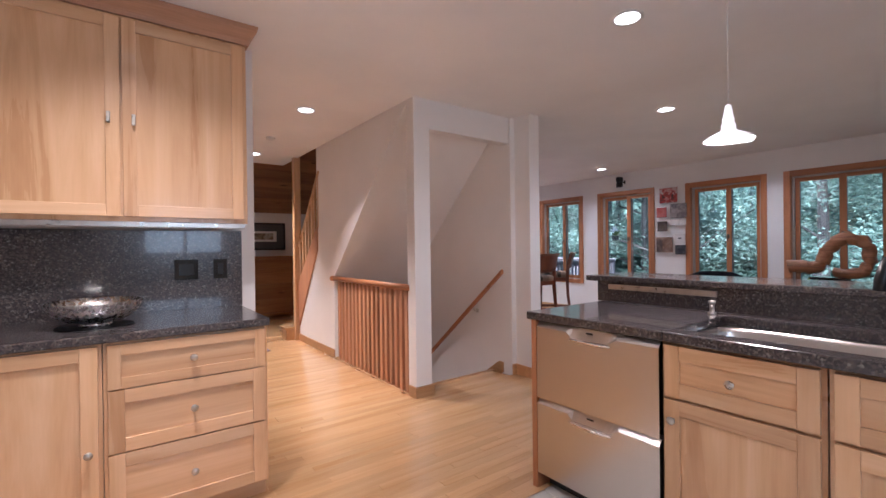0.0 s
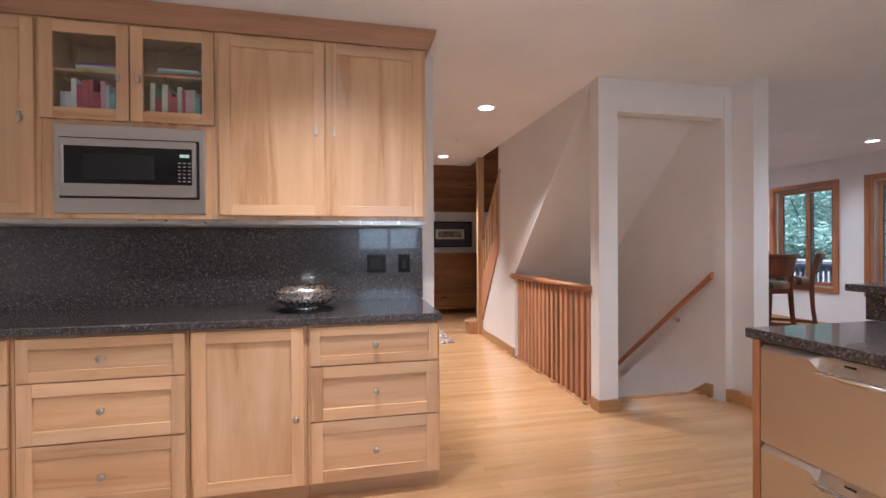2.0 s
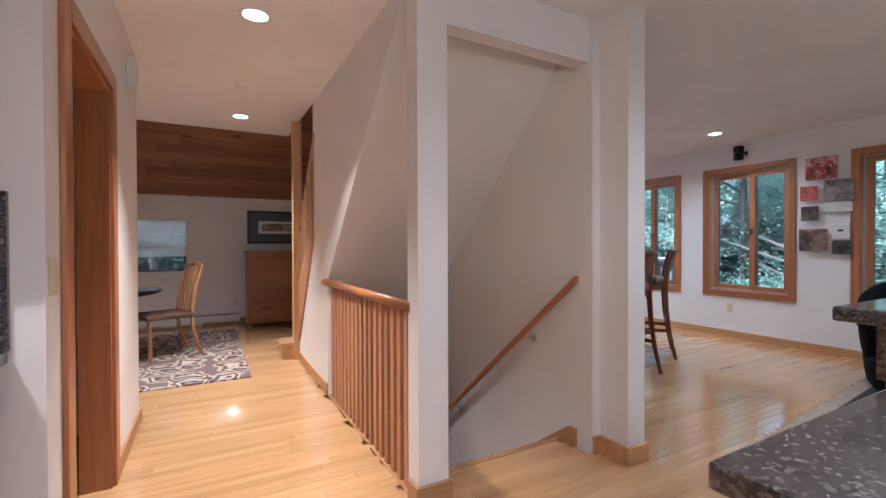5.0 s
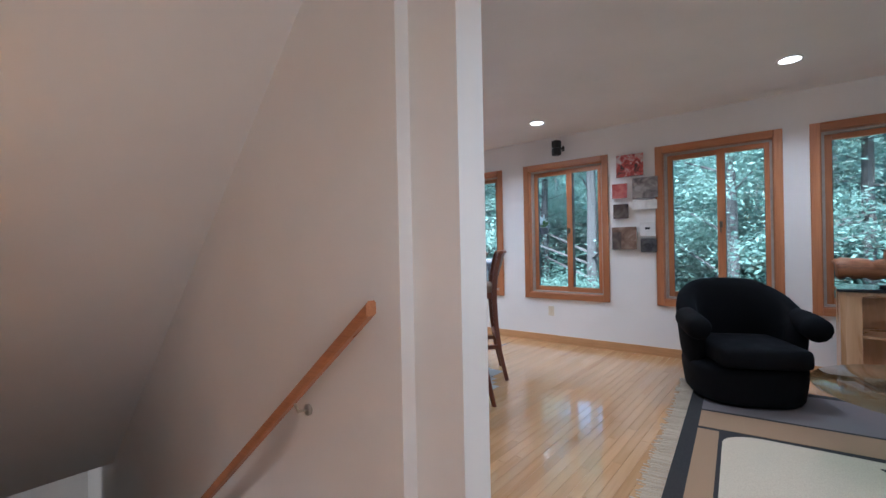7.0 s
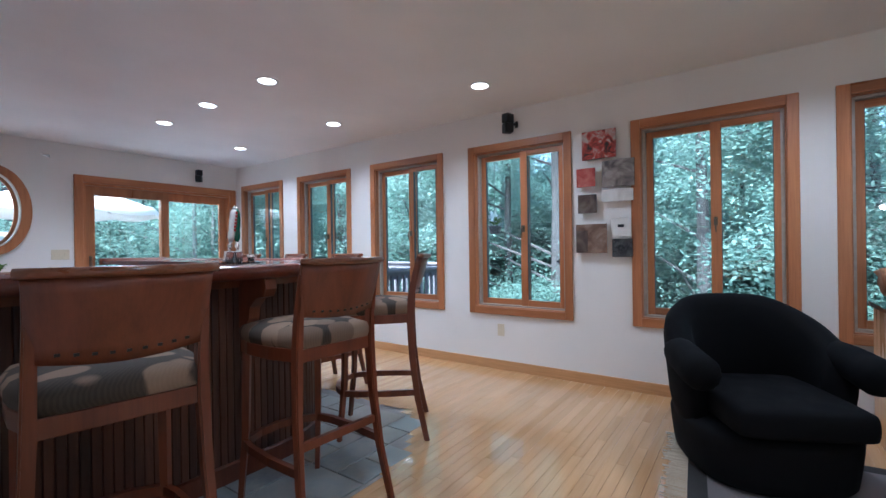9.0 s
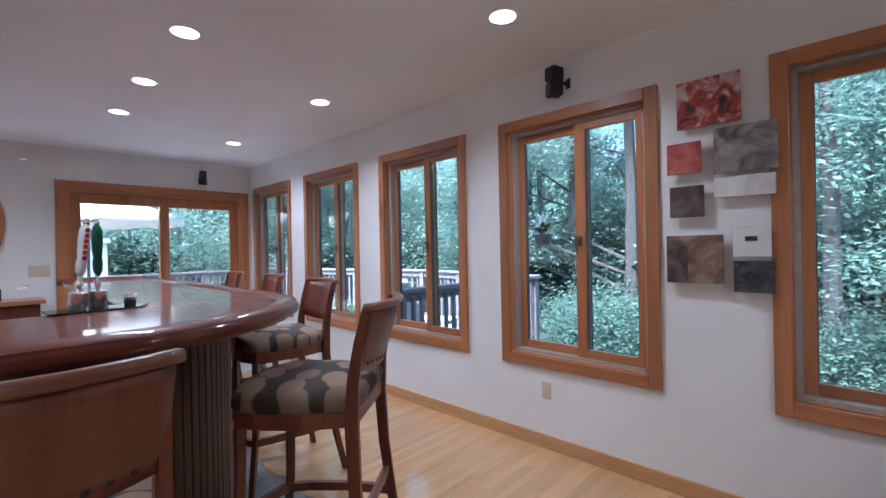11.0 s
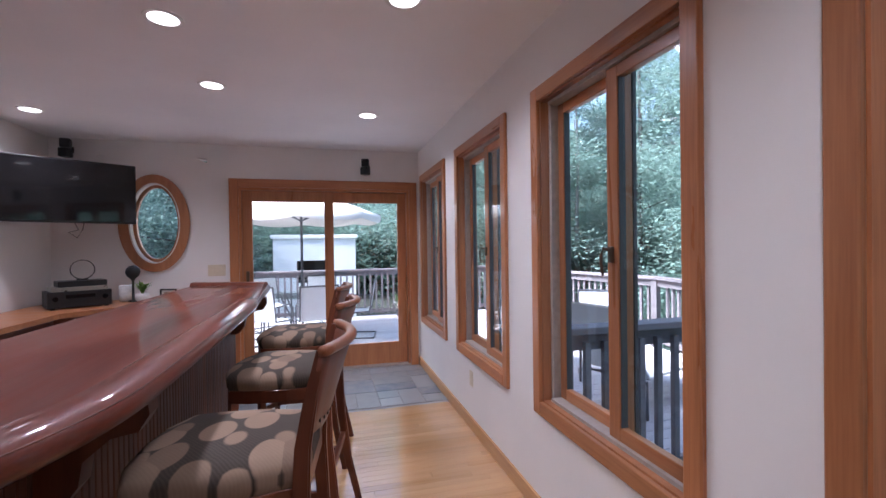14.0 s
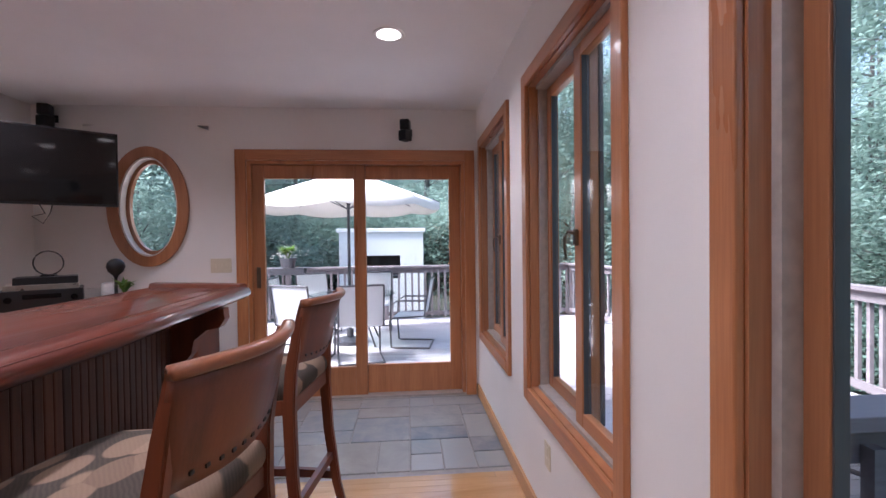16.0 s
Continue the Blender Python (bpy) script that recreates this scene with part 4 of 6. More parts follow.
rings = [[bm.verts.new((x * k, y * k, z)) for x, y in outl] for k, z in ((1.05, -.002), (.97, -.004), (.95, -.02), (.93, -.17), (.85, -.19), (.001, -.195))]
for a, b in zip(rings, rings[1:]):
    for i in range(32):
        bm.faces.new((a[i], a[(i + 1) % 32], b[(i + 1) % 32], b[i]))
part("basin", bm, M_steel, sink, smooth=True)
pr = thing("breakfast_bar", "raised dark granite bar behind the worktop", "worktop", 2.375, 0, 0)
blocks("riser", [(0, .02, -1.9, 1.53, .915, 1.035)], M_granite, pr)
blocks("knee_wall", [(.021, .14, -1.9, 1.52, 0, 1.035)], M_wall, pr)
bm = bmesh.new()
slab(bm, -.025, .42, -1.95, 1.60, 1.036, 1.07, .006)
part("slab", bm, M_granite, pr)
blocks("outlet_strip", [(-.012, 0, .85, 1.45, .99, 1.02)], M_nickel, pr)
fau = thing("kitchen_faucet", "brushed steel arched faucet with black spray head", "faucet", 2.32, .07, .914, -52)
bm = bmesh.new()
lathe(bm, [(.028, 0), (.028, .012), (.018, .02), (.016, .10), (.0001, .105)], 20)
tube(bm, [(0, 0, .1)] + [(-.105 + .105 * math.cos(a), 0, .20 + .12 * math.sin(a)) for a in [math.pi * k / 10 for k in range(8)]], .013, 10)
part("spout", bm, M_nickel, fau, smooth=True)
bm = bmesh.new()
tube(bm, [(-.19, 0, .285), (-.213, 0, .21), (-.213, 0, .165)], .016, 12, .021)
part("spray_head", bm, M_black, fau, "black spray head", True)
soap = thing("soap_dispenser", "short nickel soap dispenser beside the sink", "soap dispenser", 2.29, .84, .914)
bm = bmesh.new()
lathe(bm, [(.019, 0), (.019, .008), (.011, .012), (.011, .05), (.016, .055), (.016, .066), (.0001, .068)], 20)
tube(bm, [(0, 0, .042), (-.05, -.02, .044), (-.06, -.024, .036)], .005, 8)
part("pump", bm, M_nickel, soap, smooth=True)

pend = thing("pendant_light", "small clear glass pendant lamp on a thin cord, lit", "pendant lamp", 2.22, .735, 1.73)
bm = bmesh.new()
lathe(bm, [(.004, .165), (.012, .16), (.020, .11), (.025, .095), (.022, .085), (.030, .07), (.028, .06), (.033, .045), (.085, .018), (.103, .004), (.100, .001), (.082, .010), (.030, .04), (.004, .12)], 32)
part("shade", bm, M_pendglass, pend, "ribbed clear glass shade", True)
bm = bmesh.new()
tube(bm, [(0, 0, .160), (0, 0, CEIL - 1.73)], .0022, 6)
part("cord", bm, M_white, pend)
bm = bmesh.new()
lathe(bm, [(.05, CEIL - 1.73 - .02), (.05, CEIL - 1.7305)], 24)
part("canopy", bm, M_nickel, pend)
pl = bpy.data.lights.new("pendant_lamp", "POINT")
pl.energy, pl.color, pl.shadow_soft_size = 6, (1, .82, .66), .04
new("pendant_lamp", pl).matrix_world = pose(2.22, .735, 1.70)

# ---- stair rail and wall handrail ----
bal = thing("stair_balustrade", "orange wood balustrade along the stairwell", "balustrade", 1.965, 3.06, 0)
n = 17
for k in range(n):
    y = .05 + k * (1.60 - .05) / n + .03
    b = blocks("baluster", [(-.017, .017, y - .022, y + .022, .003, .895)], M_rail, bal)
bm = bmesh.new()
tube(bm, [(-.02, 0, .915), (-.02, 1.66, .915)], .028, 12)
part("handrail", bm, M_firy, bal, smooth=True)
bm = bmesh.new()
lathe(bm, [(.0001, -.02), (.03, -.018), (.045, 0), (.045, .02), (.03, .038), (.0001, .04)], 20, at=(-.025, 1.66, .905))
part("end_rosette", bm, M_fir, bal, smooth=True)
hr = thing("wall_handrail", "varnished wooden handrail sloping down the stair wall", "handrail", 2.972, 3.0, 1.02)
bm = bmesh.new()
pts = [(-.02, -.028), (-.012, -.034), (.012, -.034), (.02, -.028), (.02, .006), (.012, .014), (-.012, .014), (-.02, .006)]
ra = [bm.verts.new((x, 0, z)) for x, z in pts]
rc = [bm.verts.new((x, 2.1, z - 1.73)) for x, z in pts]
bm.faces.new(ra), bm.faces.new(rc[::-1])
for i in range(8):
    bm.faces.new((ra[i], ra[(i + 1) % 8], rc[(i + 1) % 8], rc[i]))
part("rail", bm, M_firy, hr)
for y in (.45, 1.40):
    bm = bmesh.new()
    tube(bm, [(0, y, -.82 * y - .02), (.02, y, -.82 * y - .07), (.069, y, -.82 * y - .075)], .006, 8)
    tube(bm, [(.058, y, -.82 * y - .075), (.0695, y, -.82 * y - .075)], .022, 12)
    part("bracket", bm, M_nickel, hr, "nickel bracket", True)

# upper flight: newel, stringer, balusters, first step
up = thing("upper_stair_rail", "yellow pine newel, stringer and balusters of the upper stairs", "stair rail", 0, 0, 0)
blocks("newel", [(1.88, 1.97, 5.93, 6.02, 0, 3.4)], M_cab, up, bevel=.003)
bm = bmesh.new()
pr2 = [(6.05, .10), (6.28, .10), (6.28, .02), (6.02, .02)]
pr2 = [(5.99, .12), (5.99, .73), (5.20, 1.54), (5.20, 1.24)]
lo = [bm.verts.new((1.925, y, z)) for y, z in pr2]
hi = [bm.verts.new((1.975, y, z)) for y, z in pr2]
lo = lo[:]
bm.faces.new(lo), bm.faces.new(hi[::-1])
for i in range(4):
    j = (i + 1) % 4
    bm.faces.new((lo[i], lo[j], hi[j], hi[i]))
part("stringer", bm, M_rail, up)
for k in range(7):
    y = 5.88 - .115 * k
    z = .73 + (5.99 - y) * 1.03
    blocks("baluster", [(1.935, 1.965, y - .015, y + .015, z - .04, z + .55 + (5.99 - y) * .14)], M_cab, up)
bm = bmesh.new()
tube(bm, [(1.95, 5.95, 1.29), (1.95, 5.15, 2.22)], .026, 10)
part("handrail", bm, M_cab, up, smooth=True)
st = thing("bottom_step", "small rounded oak bottom step of the upper stairs", "step", 1.94, 6.1, 0)
bm = bmesh.new()
prism(bm, [(-.17 + .0, -.10), (-.17, .10), (-.14, .16), (-.06, .19), (.9, .19), (.9, -.12), (-.10, -.12)], 0, .15)
part("riser", bm, M_base, st)
bm = bmesh.new()
prism(bm, [(-.19, -.10), (-.19, .11), (-.15, .18), (-.06, .21), (.9, .21), (.9, -.12), (-.12, -.12)], .1505, .18, .006)
part("tread", bm, M_floor, st)
bm = bmesh.new()
for i in range(1, 14):
    slab(bm, 2.061, 2.999, 6.2 - .22 * (i + 1), 6.2 - .22 * i + .02, .19 * i + .15, .19 * i + .18)
    slab(bm, 2.061, 2.999, 6.2 - .22 * i, 6.2 - .22 * i + .02, .19 * i - .02, .19 * i + .15)
tagged(part("stairs_up", bm, M_base), "oak treads going up", "", "", "structure")

# ---- dining side ----
rug = thing("patterned_rug", "cream, plum and blue-grey patterned rug on the oak floor", "rug", .05, 5.5, 0)
bm = bmesh.new()
slab(bm, -1.4, 1.38, 0, 2.6, .0, .012, .003)
part("weave", bm, M_rug, rug)
dres = thing("dresser", "knotty pine chest with a wide top drawer and lower doors", "dresser", 1.585, 8.17, 0)
blocks("body", [(.02, .98, .02, .45, .09, 1.10)], M_dresser, dres, bevel=.004)
blocks("top", [(0, 1.0, 0, .46, 1.1005, 1.13)], M_dresser, dres, bevel=.006)
blocks("plinth", [(.0, 1.0, 0.0, .46, .05, .0895)], M_dresser, dres, bevel=.004)
for x in (.03, .93):
    bm = bmesh.new()
    lathe(bm, [(.02, 0), (.035, .02), (.03, .049)], 14, at=(x + .03, .05, 0))
    part("foot", bm, M_dresser, dres, smooth=True)
for z0, z1 in ((.92, 1.07), (.64, .90), (.36, .62), (.11, .34)):
    d = blocks("drawer", [(.06, .94, .004, .0195, z0, z1)], M_dresser, dres, bevel=.003)
    for x in (.22, .78):
        bm = bmesh.new()
        lathe(bm, [(.001, 0), (.016, .004), (.012, .018), (.008, .02)], 12)
        for v in bm.verts:
            v.co = Vector((x + v.co.x, -.018 + v.co.z, (z0 + z1) / 2 + v.co.y))
        part("knob", bm, M_dresser, d)


def framed(name, label, w, h, at, rz, fm, matm, picm, fw, mw_, cat="framed picture"):
    """A framed picture hung with its back at y = 0, facing -y."""
    p = thing(name, label, cat, *at, rz)
    blocks("frame", [(-w / 2, -w / 2 + fw, -.025, 0, -h / 2, h / 2), (w / 2 - fw, w / 2, -.025, 0, -h / 2, h / 2), (-w / 2 + fw, w / 2 - fw, -.0248, 0, h / 2 - fw, h / 2), (-w / 2 + fw, w / 2 - fw, -.0248, 0, -h / 2, -h / 2 + fw)], fm, p, bevel=.002)
    blocks("mount", [(-w / 2 + fw, w / 2 - fw, -.012, -.002, -h / 2 + fw, h / 2 - fw)], matm, p)
    k = fw + mw_
    blocks("print", [(-w / 2 + k, w / 2 - k, -.0145, -.0125, -h / 2 + k, h / 2 - k)], picm, p)
    return p


def art_mat(name, a, b_, c, scale=6.0, island=False):
    m, nt, b = mat(name, .25)
    n = nd(nt, "ShaderNodeTexNoise", Scale=scale, Detail=4.0, Distortion=1.0)
    nt.links.new(coords(nt), n.inputs["Vector"])
    nt.links.new(ramp(nt, n.outputs[0], [(.35, a), (.5, b_), (.65, c)]), b.inputs["Base Color"])
    return m


M_print = art_mat("landscape_print", (.16, .12, .09), (.30, .24, .18), (.44, .40, .34), 8)
M_mount = plain("slate_mount", (.075, .085, .095), .4)
fp = framed("landscape_picture", "landscape print in a wide dark frame with a pale inner border", .92, .52, (2.10, 8.698, 1.51), 0, M_gloss, M_mount, M_paper, .02, .14)
blocks("image", [(-.24, .24, -.017, -.0147, -.06, .06)], M_print, fp)
heat = thing("baseboard_heater", "long white baseboard heater along the dining wall", "heater", -1.2, 8.684, 0.02)
blocks("cover", [(0, 2.72, -.06, 0, .02, .17)], M_white, heat, bevel=.006)
blocks("slot", [(.02, 2.70, -.0615, -.0603, .13, .145)], M_black, heat)
so = thing("socket", "ivory wall socket above the heater", "socket", 1.47, 8.698, .34)
blocks("plate", [(-.035, .035, -.006, 0, -.057, .057)], M_ivory, so, bevel=.002)
tb = thing("dining_table", "round dark-topped dining table on an oak pedestal", "table", .02, 6.75, .012)
bm = bmesh.new()
lathe(bm, [(.0001, .70), (.60, .70), (.63, .715), (.63, .73), (.60, .745), (.0001, .745)], 48)
part("tabletop", bm, M_gloss, tb, "dark polished round top", True)
bm = bmesh.new()
lathe(bm, [(.28, 0), (.30, .03), (.10, .08), (.07, .2), (.09, .45), (.06, .6), (.16, .699)], 24)
part("pedestal", bm, M_dining, tb, smooth=True)


M_seatbrown = plain("brown_seat_cloth", (.10, .055, .03), .8)


def dining_chair(x, y, rz):
    c = thing("dining_chair", "oak dining chair with a tall curved back and brown seat", "chair", x, y, .012, rz, "chairs round the table")
    for sx in (-.21, .21):
        bm = bmesh.new()
        tube(bm, [(sx, .20, 0), (sx, .21, .44)], .02, 8)
        part("leg", bm, M_dining, c)
        bm = bmesh.new()
        tube(bm, [(sx, -.30, 0), (sx, -.22, .25), (sx, -.20, .45), (sx, -.24, .75), (sx, -.32, 1.0)], .021, 8, .017)
        part("back_post", bm, M_dining, c)
    blocks("seat", [(-.24, .24, -.22, .24, .42, .47)], M_seatbrown, c, bevel=.015)
    for k in range(5):
        bm = bmesh.new()
        x1 = -.14 + .07 * k
        tube(bm, [(x1, -.20, .47), (x1, -.24, .75), (x1, -.31, .97)], .01, 6)
        part("back_slat", bm, M_dining, c)
    bm = bmesh.new()
    tube(bm, [(-.22, -.31, .97), (0, -.335, 1.01), (.22, -.31, .97)], .025, 8)
    part("top_rail", bm, M_dining, c)
    return c


dining_chair(.66, 6.82, 112)
dining_chair(-.6, 6.6, -90)

for nm, lb, x, y, w in (("smoke_detector", "small white ceiling detector", 1.333, 5.0, .05),):
    s = thing(nm, lb, "smoke detector", x, y, CEIL)
    bm = bmesh.new()
    lathe(bm, [(w * .6, -.03), (w * .9, -.022), (w, 0)], 20)
    part("housing", bm, M_white, s)
th = thing("wall_chime", "small white box high on the hall wall", "wall box", .655, 4.45, 2.28)
blocks("housing", [(0, .05, -.06, .06, -.09, .09)], M_white, th, bevel=.006)
blocks("face", [(.0505, .053, -.02, .02, -.05, .05)], M_nickel, th)
sw = thing("light_switch", "ivory light switch on the white kitchen wall end", "switch", .656, 2.92, 1.12)
blocks("plate", [(0, .006, -.035, .035, -.057, .057)], M_ivory, sw, bevel=.002)

# ---- bar ----
BT = 1.115
RC, RI = 0.88, 0.28


def arc(cx, cy, r, a0, a1, n):
    return [(cx + r * math.cos(radians(a0 + (a1 - a0) * i / n)), cy + r * math.sin(radians(a0 + (a1 - a0) * i / n))) for i in range(n + 1)]


BX, BY = 5.62, 4.25
outer = [(3.42, BY), (4.2, BY)] + arc(BX - RC, BY + RC, RC, -90, 0, 32) + [(BX, 6.6), (BX - .07, 7.80)]
inner = [(4.95, 8.0), (4.93, 5.45)] + arc(4.93 - RI, 5.05 + RI, RI, 0, -90, 8)[0:] + [(3.42, 5.05)]
bar = thing("home_bar", "L-shaped bar with a glossy red-brown wooden top", "bar", 0, 0, 0)
bm = bmesh.new()
prism(bm, outer + inner, BT - .035, BT - .004)
part("top", bm, M_bartop, bar, "glossy red-brown wooden bar top")
bm = bmesh.new()
sweep(bm, [(x, y) for x, y in outer], [(-.11, BT - .004), (-.10, BT + .005), (-.07, BT + .009), (-.03, BT + .007), (.0, BT - .006), (.012, BT - .028), (.006, BT - .045), (-.02, BT - .062), (-.11, BT - .062)])
part("edge_rail", bm, M_bartop, bar, "rounded padded-profile bar edge", True)
bm = bmesh.new()
sweep(bm, [(BX - .08, 7.80), (4.95, 8.0)], [(-.07, BT - .003), (-.06, BT + .018), (-.02, BT + .022), (.0, BT + .01), (.0, BT - .045), (-.07, BT - .045)])
part("end_rail", bm, M_cherry, bar)
IN = .30
bo = [(3.42, BY + IN), (4.2, BY + IN)] + arc(BX - RC, BY + RC, RC - IN, -90, 0, 14) + [(BX - IN, 7.55)]
bi = [(4.98, 7.55), (4.98, 5.4), (4.9, 5.1), (3.42, 5.1)]
bm = bmesh.new()
prism(bm, bo + bi, 0.0, BT - .036)
part("body", bm, M_cherry, bar, "dark wood bar body")


def along(path, step):
    """Points at an even step along a path, each with the way it runs."""
    out, left = [], 0.0
    for (x0, y0), (x1, y1) in zip(path, path[1:]):
        d = math.hypot(x1 - x0, y1 - y0)
        s = left
        while s < d:
            out.append((x0 + (x1 - x0) * s / d, y0 + (y1 - y0) * s / d, math.degrees(math.atan2(y1 - y0, x1 - x0))))
            s += step
        left = s - d
    return out


bm = bmesh.new()
slab(bm, -.0175, .0175, -.014, .0, .10, 1.045, .005)
bead = part("bead_board", bm, M_bead, bar)
runs = along(bo, .0375)
for k, (x, y, a) in enumerate(runs):
    o = bead if k == 0 else bead.copy()
    if k:
        scene.collection.objects.link(o)
    o.matrix_basis = pose(x, y, 0, 0, 0, a)
bm = bmesh.new()
sweep(bm, bo, [(-.01, 0), (.022, 0), (.022, .09), (.014, .10), (-.01, .10)])
part("plinth", bm, M_cherry, bar)
bm = bmesh.new()
sweep(bm, bo, [(-.01, 1.0), (.02, 1.0), (.045, 1.05), (-.01, 1.05)])
part("cornice", bm, M_cherry, bar)
for x, y, a in ((BX - IN, 7.42, 90), (BX - IN, 5.25, 90), (4.55, BY + IN, 0), (3.75, BY + IN, 0)):
    bm = bmesh.new()
    pf = [(0, 1.05), (-.24, 1.05), (-.245, 1.0), (-.22, .96), (-.16, .95), (-.10, .90), (-.09, .84), (-.06, .80), (-.03, .79), (0, .79)]
    lo = [bm.verts.new((-.03, o - .014, z)) for o, z in pf]
    hi = [bm.verts.new((.03, o - .014, z)) for o, z in pf]
    bm.faces.new(lo), bm.faces.new(hi[::-1])
    for i in range(len(pf)):
        j = (i + 1) % len(pf)
        bm.faces.new((lo[i], lo[j], hi[j], hi[i]))
    ob = part("corbel", bm, M_cherry, bar, "scrolled dark wood corbel")
    ob.matrix_basis = pose(x, y, 0, 0, 0, a)

# beer taps on a black drip tray
tray = thing("drip_tray", "black drip tray set in the bar top", "tray", 4.85, 5.08, BT - .003)
bm = bmesh.new()
prism(bm, [(-.17, -.07), (.12, -.06), (.17, .05), (.14, .11), (-.18, .11)], 0, .006, .002)
part("tray", bm, M_gloss, tray)


def tap(x, y, rz, body, label, letters=None):
    """A beer tap 0.37 m high."""
    t = thing("beer_tap", label, "beer tap", x, y, BT + .003, rz, "beer taps")
    bm = bmesh.new()
    lathe(bm, [(.045, 0), (.048, .006), (.046, .10), (.048, .105), (.03, .107), (.0001, .107)], 28)
    part("base", bm, M_chrome, t, "polished chrome base", True)
    bm = bmesh.new()
    lathe(bm, [(.012, .105), (.014, .13), (.022, .16), (.012, .18), (.016, .20)], 16)
    part("collar", bm, M_chrome, t, smooth=True)
    bm = bmesh.new()
    lathe(bm, [(.017, .20), (.030, .23), (.033, .28), (.026, .31), (.032, .34), (.036, .41), (.034, .47), (.024, .50), (.012, .51)], 20, sx=.8, sy=1.15)
    part("grip", bm, body, t, smooth=True)
    bm = bmesh.new()
    lathe(bm, [(.010, .508), (.018, .518), (.012, .53), (.006, .545), (.0001, .548)], 14)
    part("finial", bm, M_chrome, t, smooth=True)
    if letters:
        blocks("lettering", [(-.012, .010, -.0425, -.0395, .30 + .033 * i, .322 + .033 * i) for i in range(6)], letters, t)
    for o in t.children:
        for v in o.data.vertices:
            v.co *= .68
    return t


tap(4.843, 5.116, 5, M_green, "green beer tap handle on a chrome base")
turned(tap(4.768, 5.093, 12, M_tapwhite, "white beer tap handle with red lettering on a chrome base", M_red), 4, 5, 12, (4.768, 5.093, BT + .003))
for x, y in ((4.958, 5.149),):
    c = thing("chrome_cup", "small polished chrome cup on the drip tray", "cup", x, y, BT + .004)
    bm = bmesh.new()
    lathe(bm, [(.022, 0), (.024, .03), (.026, .048), (.023, .048), (.020, .01), (.0001, .008)], 20)
    part("body", bm, M_chrome, c, smooth=True)


# ---- bar stools: faces +y, back at -y ----
def bar_stool():
    s = thing("bar_stool", "cherry bar stool with curved back and leaf-pattern cushion", "bar stool", group="stools round the bar")
    SH = .765
    for sx in (-1, 1):
        bm = bmesh.new()
        pts = [(sx * .245, -.31, 0, .017), (sx * .225, -.255, .25, .019), (sx * .212, -.225, .50, .021), (sx * .203, -.215, .72, .023), (sx * .20, -.222, .87, .021), (sx * .20, -.245, 1.0, .018), (sx * .205, -.275, 1.12, .014)]
        ring = []
        for x, y, z, r in pts:
            ring.append([bm.verts.new((x + a * r * .75, y + b * r, z)) for a, b in ((-1, -1), (1, -1), (1, 1), (-1, 1))])
        for a, b in zip(ring, ring[1:]):
            for k in range(4):
                bm.faces.new((a[k], a[(k + 1) % 4], b[(k + 1) % 4], b[k]))
        bm.faces.new(ring[0][::-1]), bm.faces.new(ring[-1])
        bmesh.ops.bevel(bm, geom=[e for e in bm.edges if abs(e.verts[0].co.z - e.verts[1].co.z) > .05], offset=.005, segments=2, affect="EDGES")
        part("rear_leg", bm, M_cherry, s, smooth=False)
        bm = bmesh.new()
        tube(bm, [(sx * .22, .235, 0), (sx * .205, .20, .35), (sx * .20, .19, SH)], .017, 4, .024)
        part("front_leg", bm, M_cherry, s)
    # curved foot ring
    bm = bmesh.new()
    path = [(-.222, -.24), (-.235, -.05), (-.225, .12), (-.205, .21), (-.10, .262), (0, .275), (.10, .262), (.205, .21), (.225, .12), (.235, -.05), (.222, -.24)]
    sweep(bm, path, [(-.012, .27), (.012, .27), (.012, .305), (-.012, .305)])
    part("foot_ring", bm, M_cherry, s, "bent wood foot rail")
    blocks("stretcher", [(-.215, .215, -.245, -.22, .36, .395)], M_cherry, s, bevel=.003)
    # seat frame and cushion
    outl = [(-.19, -.225), (.19, -.225), (.235, -.05), (.24, .12), (.225, .20), (.12, .245), (0, .255), (-.12, .245), (-.225, .20), (-.24, .12), (-.235, -.05)]
    bm = bmesh.new()
    prism(bm, outl, SH - .055, SH, .004)
    part("seat_frame", bm, M_cherry, s)
    bm = bmesh.new()
    N = 20
    fine = []
    for i, (x, y) in enumerate(outl):
        x2, y2 = outl[(i + 1) % len(outl)]
        fine += [(x + (x2 - x) * k / 3, y + (y2 - y) * k / 3) for k in range(3)]
    lev = [(.99, .001), (1.03, .02), (1.03, .045), (.97, .066), (.80, .080), (.50, .088), (.2, .090), (.001, .0905)]
    rings = [[bm.verts.new((x * k, y * k, SH + z)) for x, y in fine] for k, z in lev]
    for a, b in zip(rings, rings[1:]):
        for i in range(len(fine)):
            bm.faces.new((a[i], a[(i + 1) % len(fine)], b[(i + 1) % len(fine)], b[i]))
    part("cushion", bm, M_seat, s, "padded cushion in dark cloth with tan leaves", True)
    # back: a bent panel that flares, open above the seat, with a rolled top rail
    bm = bmesh.new()
    n = 14

    def back(u, v, t):
        x = (-.205 + .41 * u)
        z = .90 + .215 * v - .018 * math.sin(math.pi * u) * (1 - v)
        y = -.222 - .062 * (z - .86) / .28 - .055 * math.sin(math.pi * u) * (.6 + .4 * v) + t
        return (x * (1 + .06 * v), y, z)
    g = [[[bm.verts.new(back(i / n, j / 5, t)) for j in range(6)] for i in range(n + 1)] for t in (-.009, .009)]
    for i in range(n):
        for j in range(5):
            bm.faces.new((g[0][i][j], g[0][i + 1][j], g[0][i + 1][j + 1], g[0][i][j + 1]))
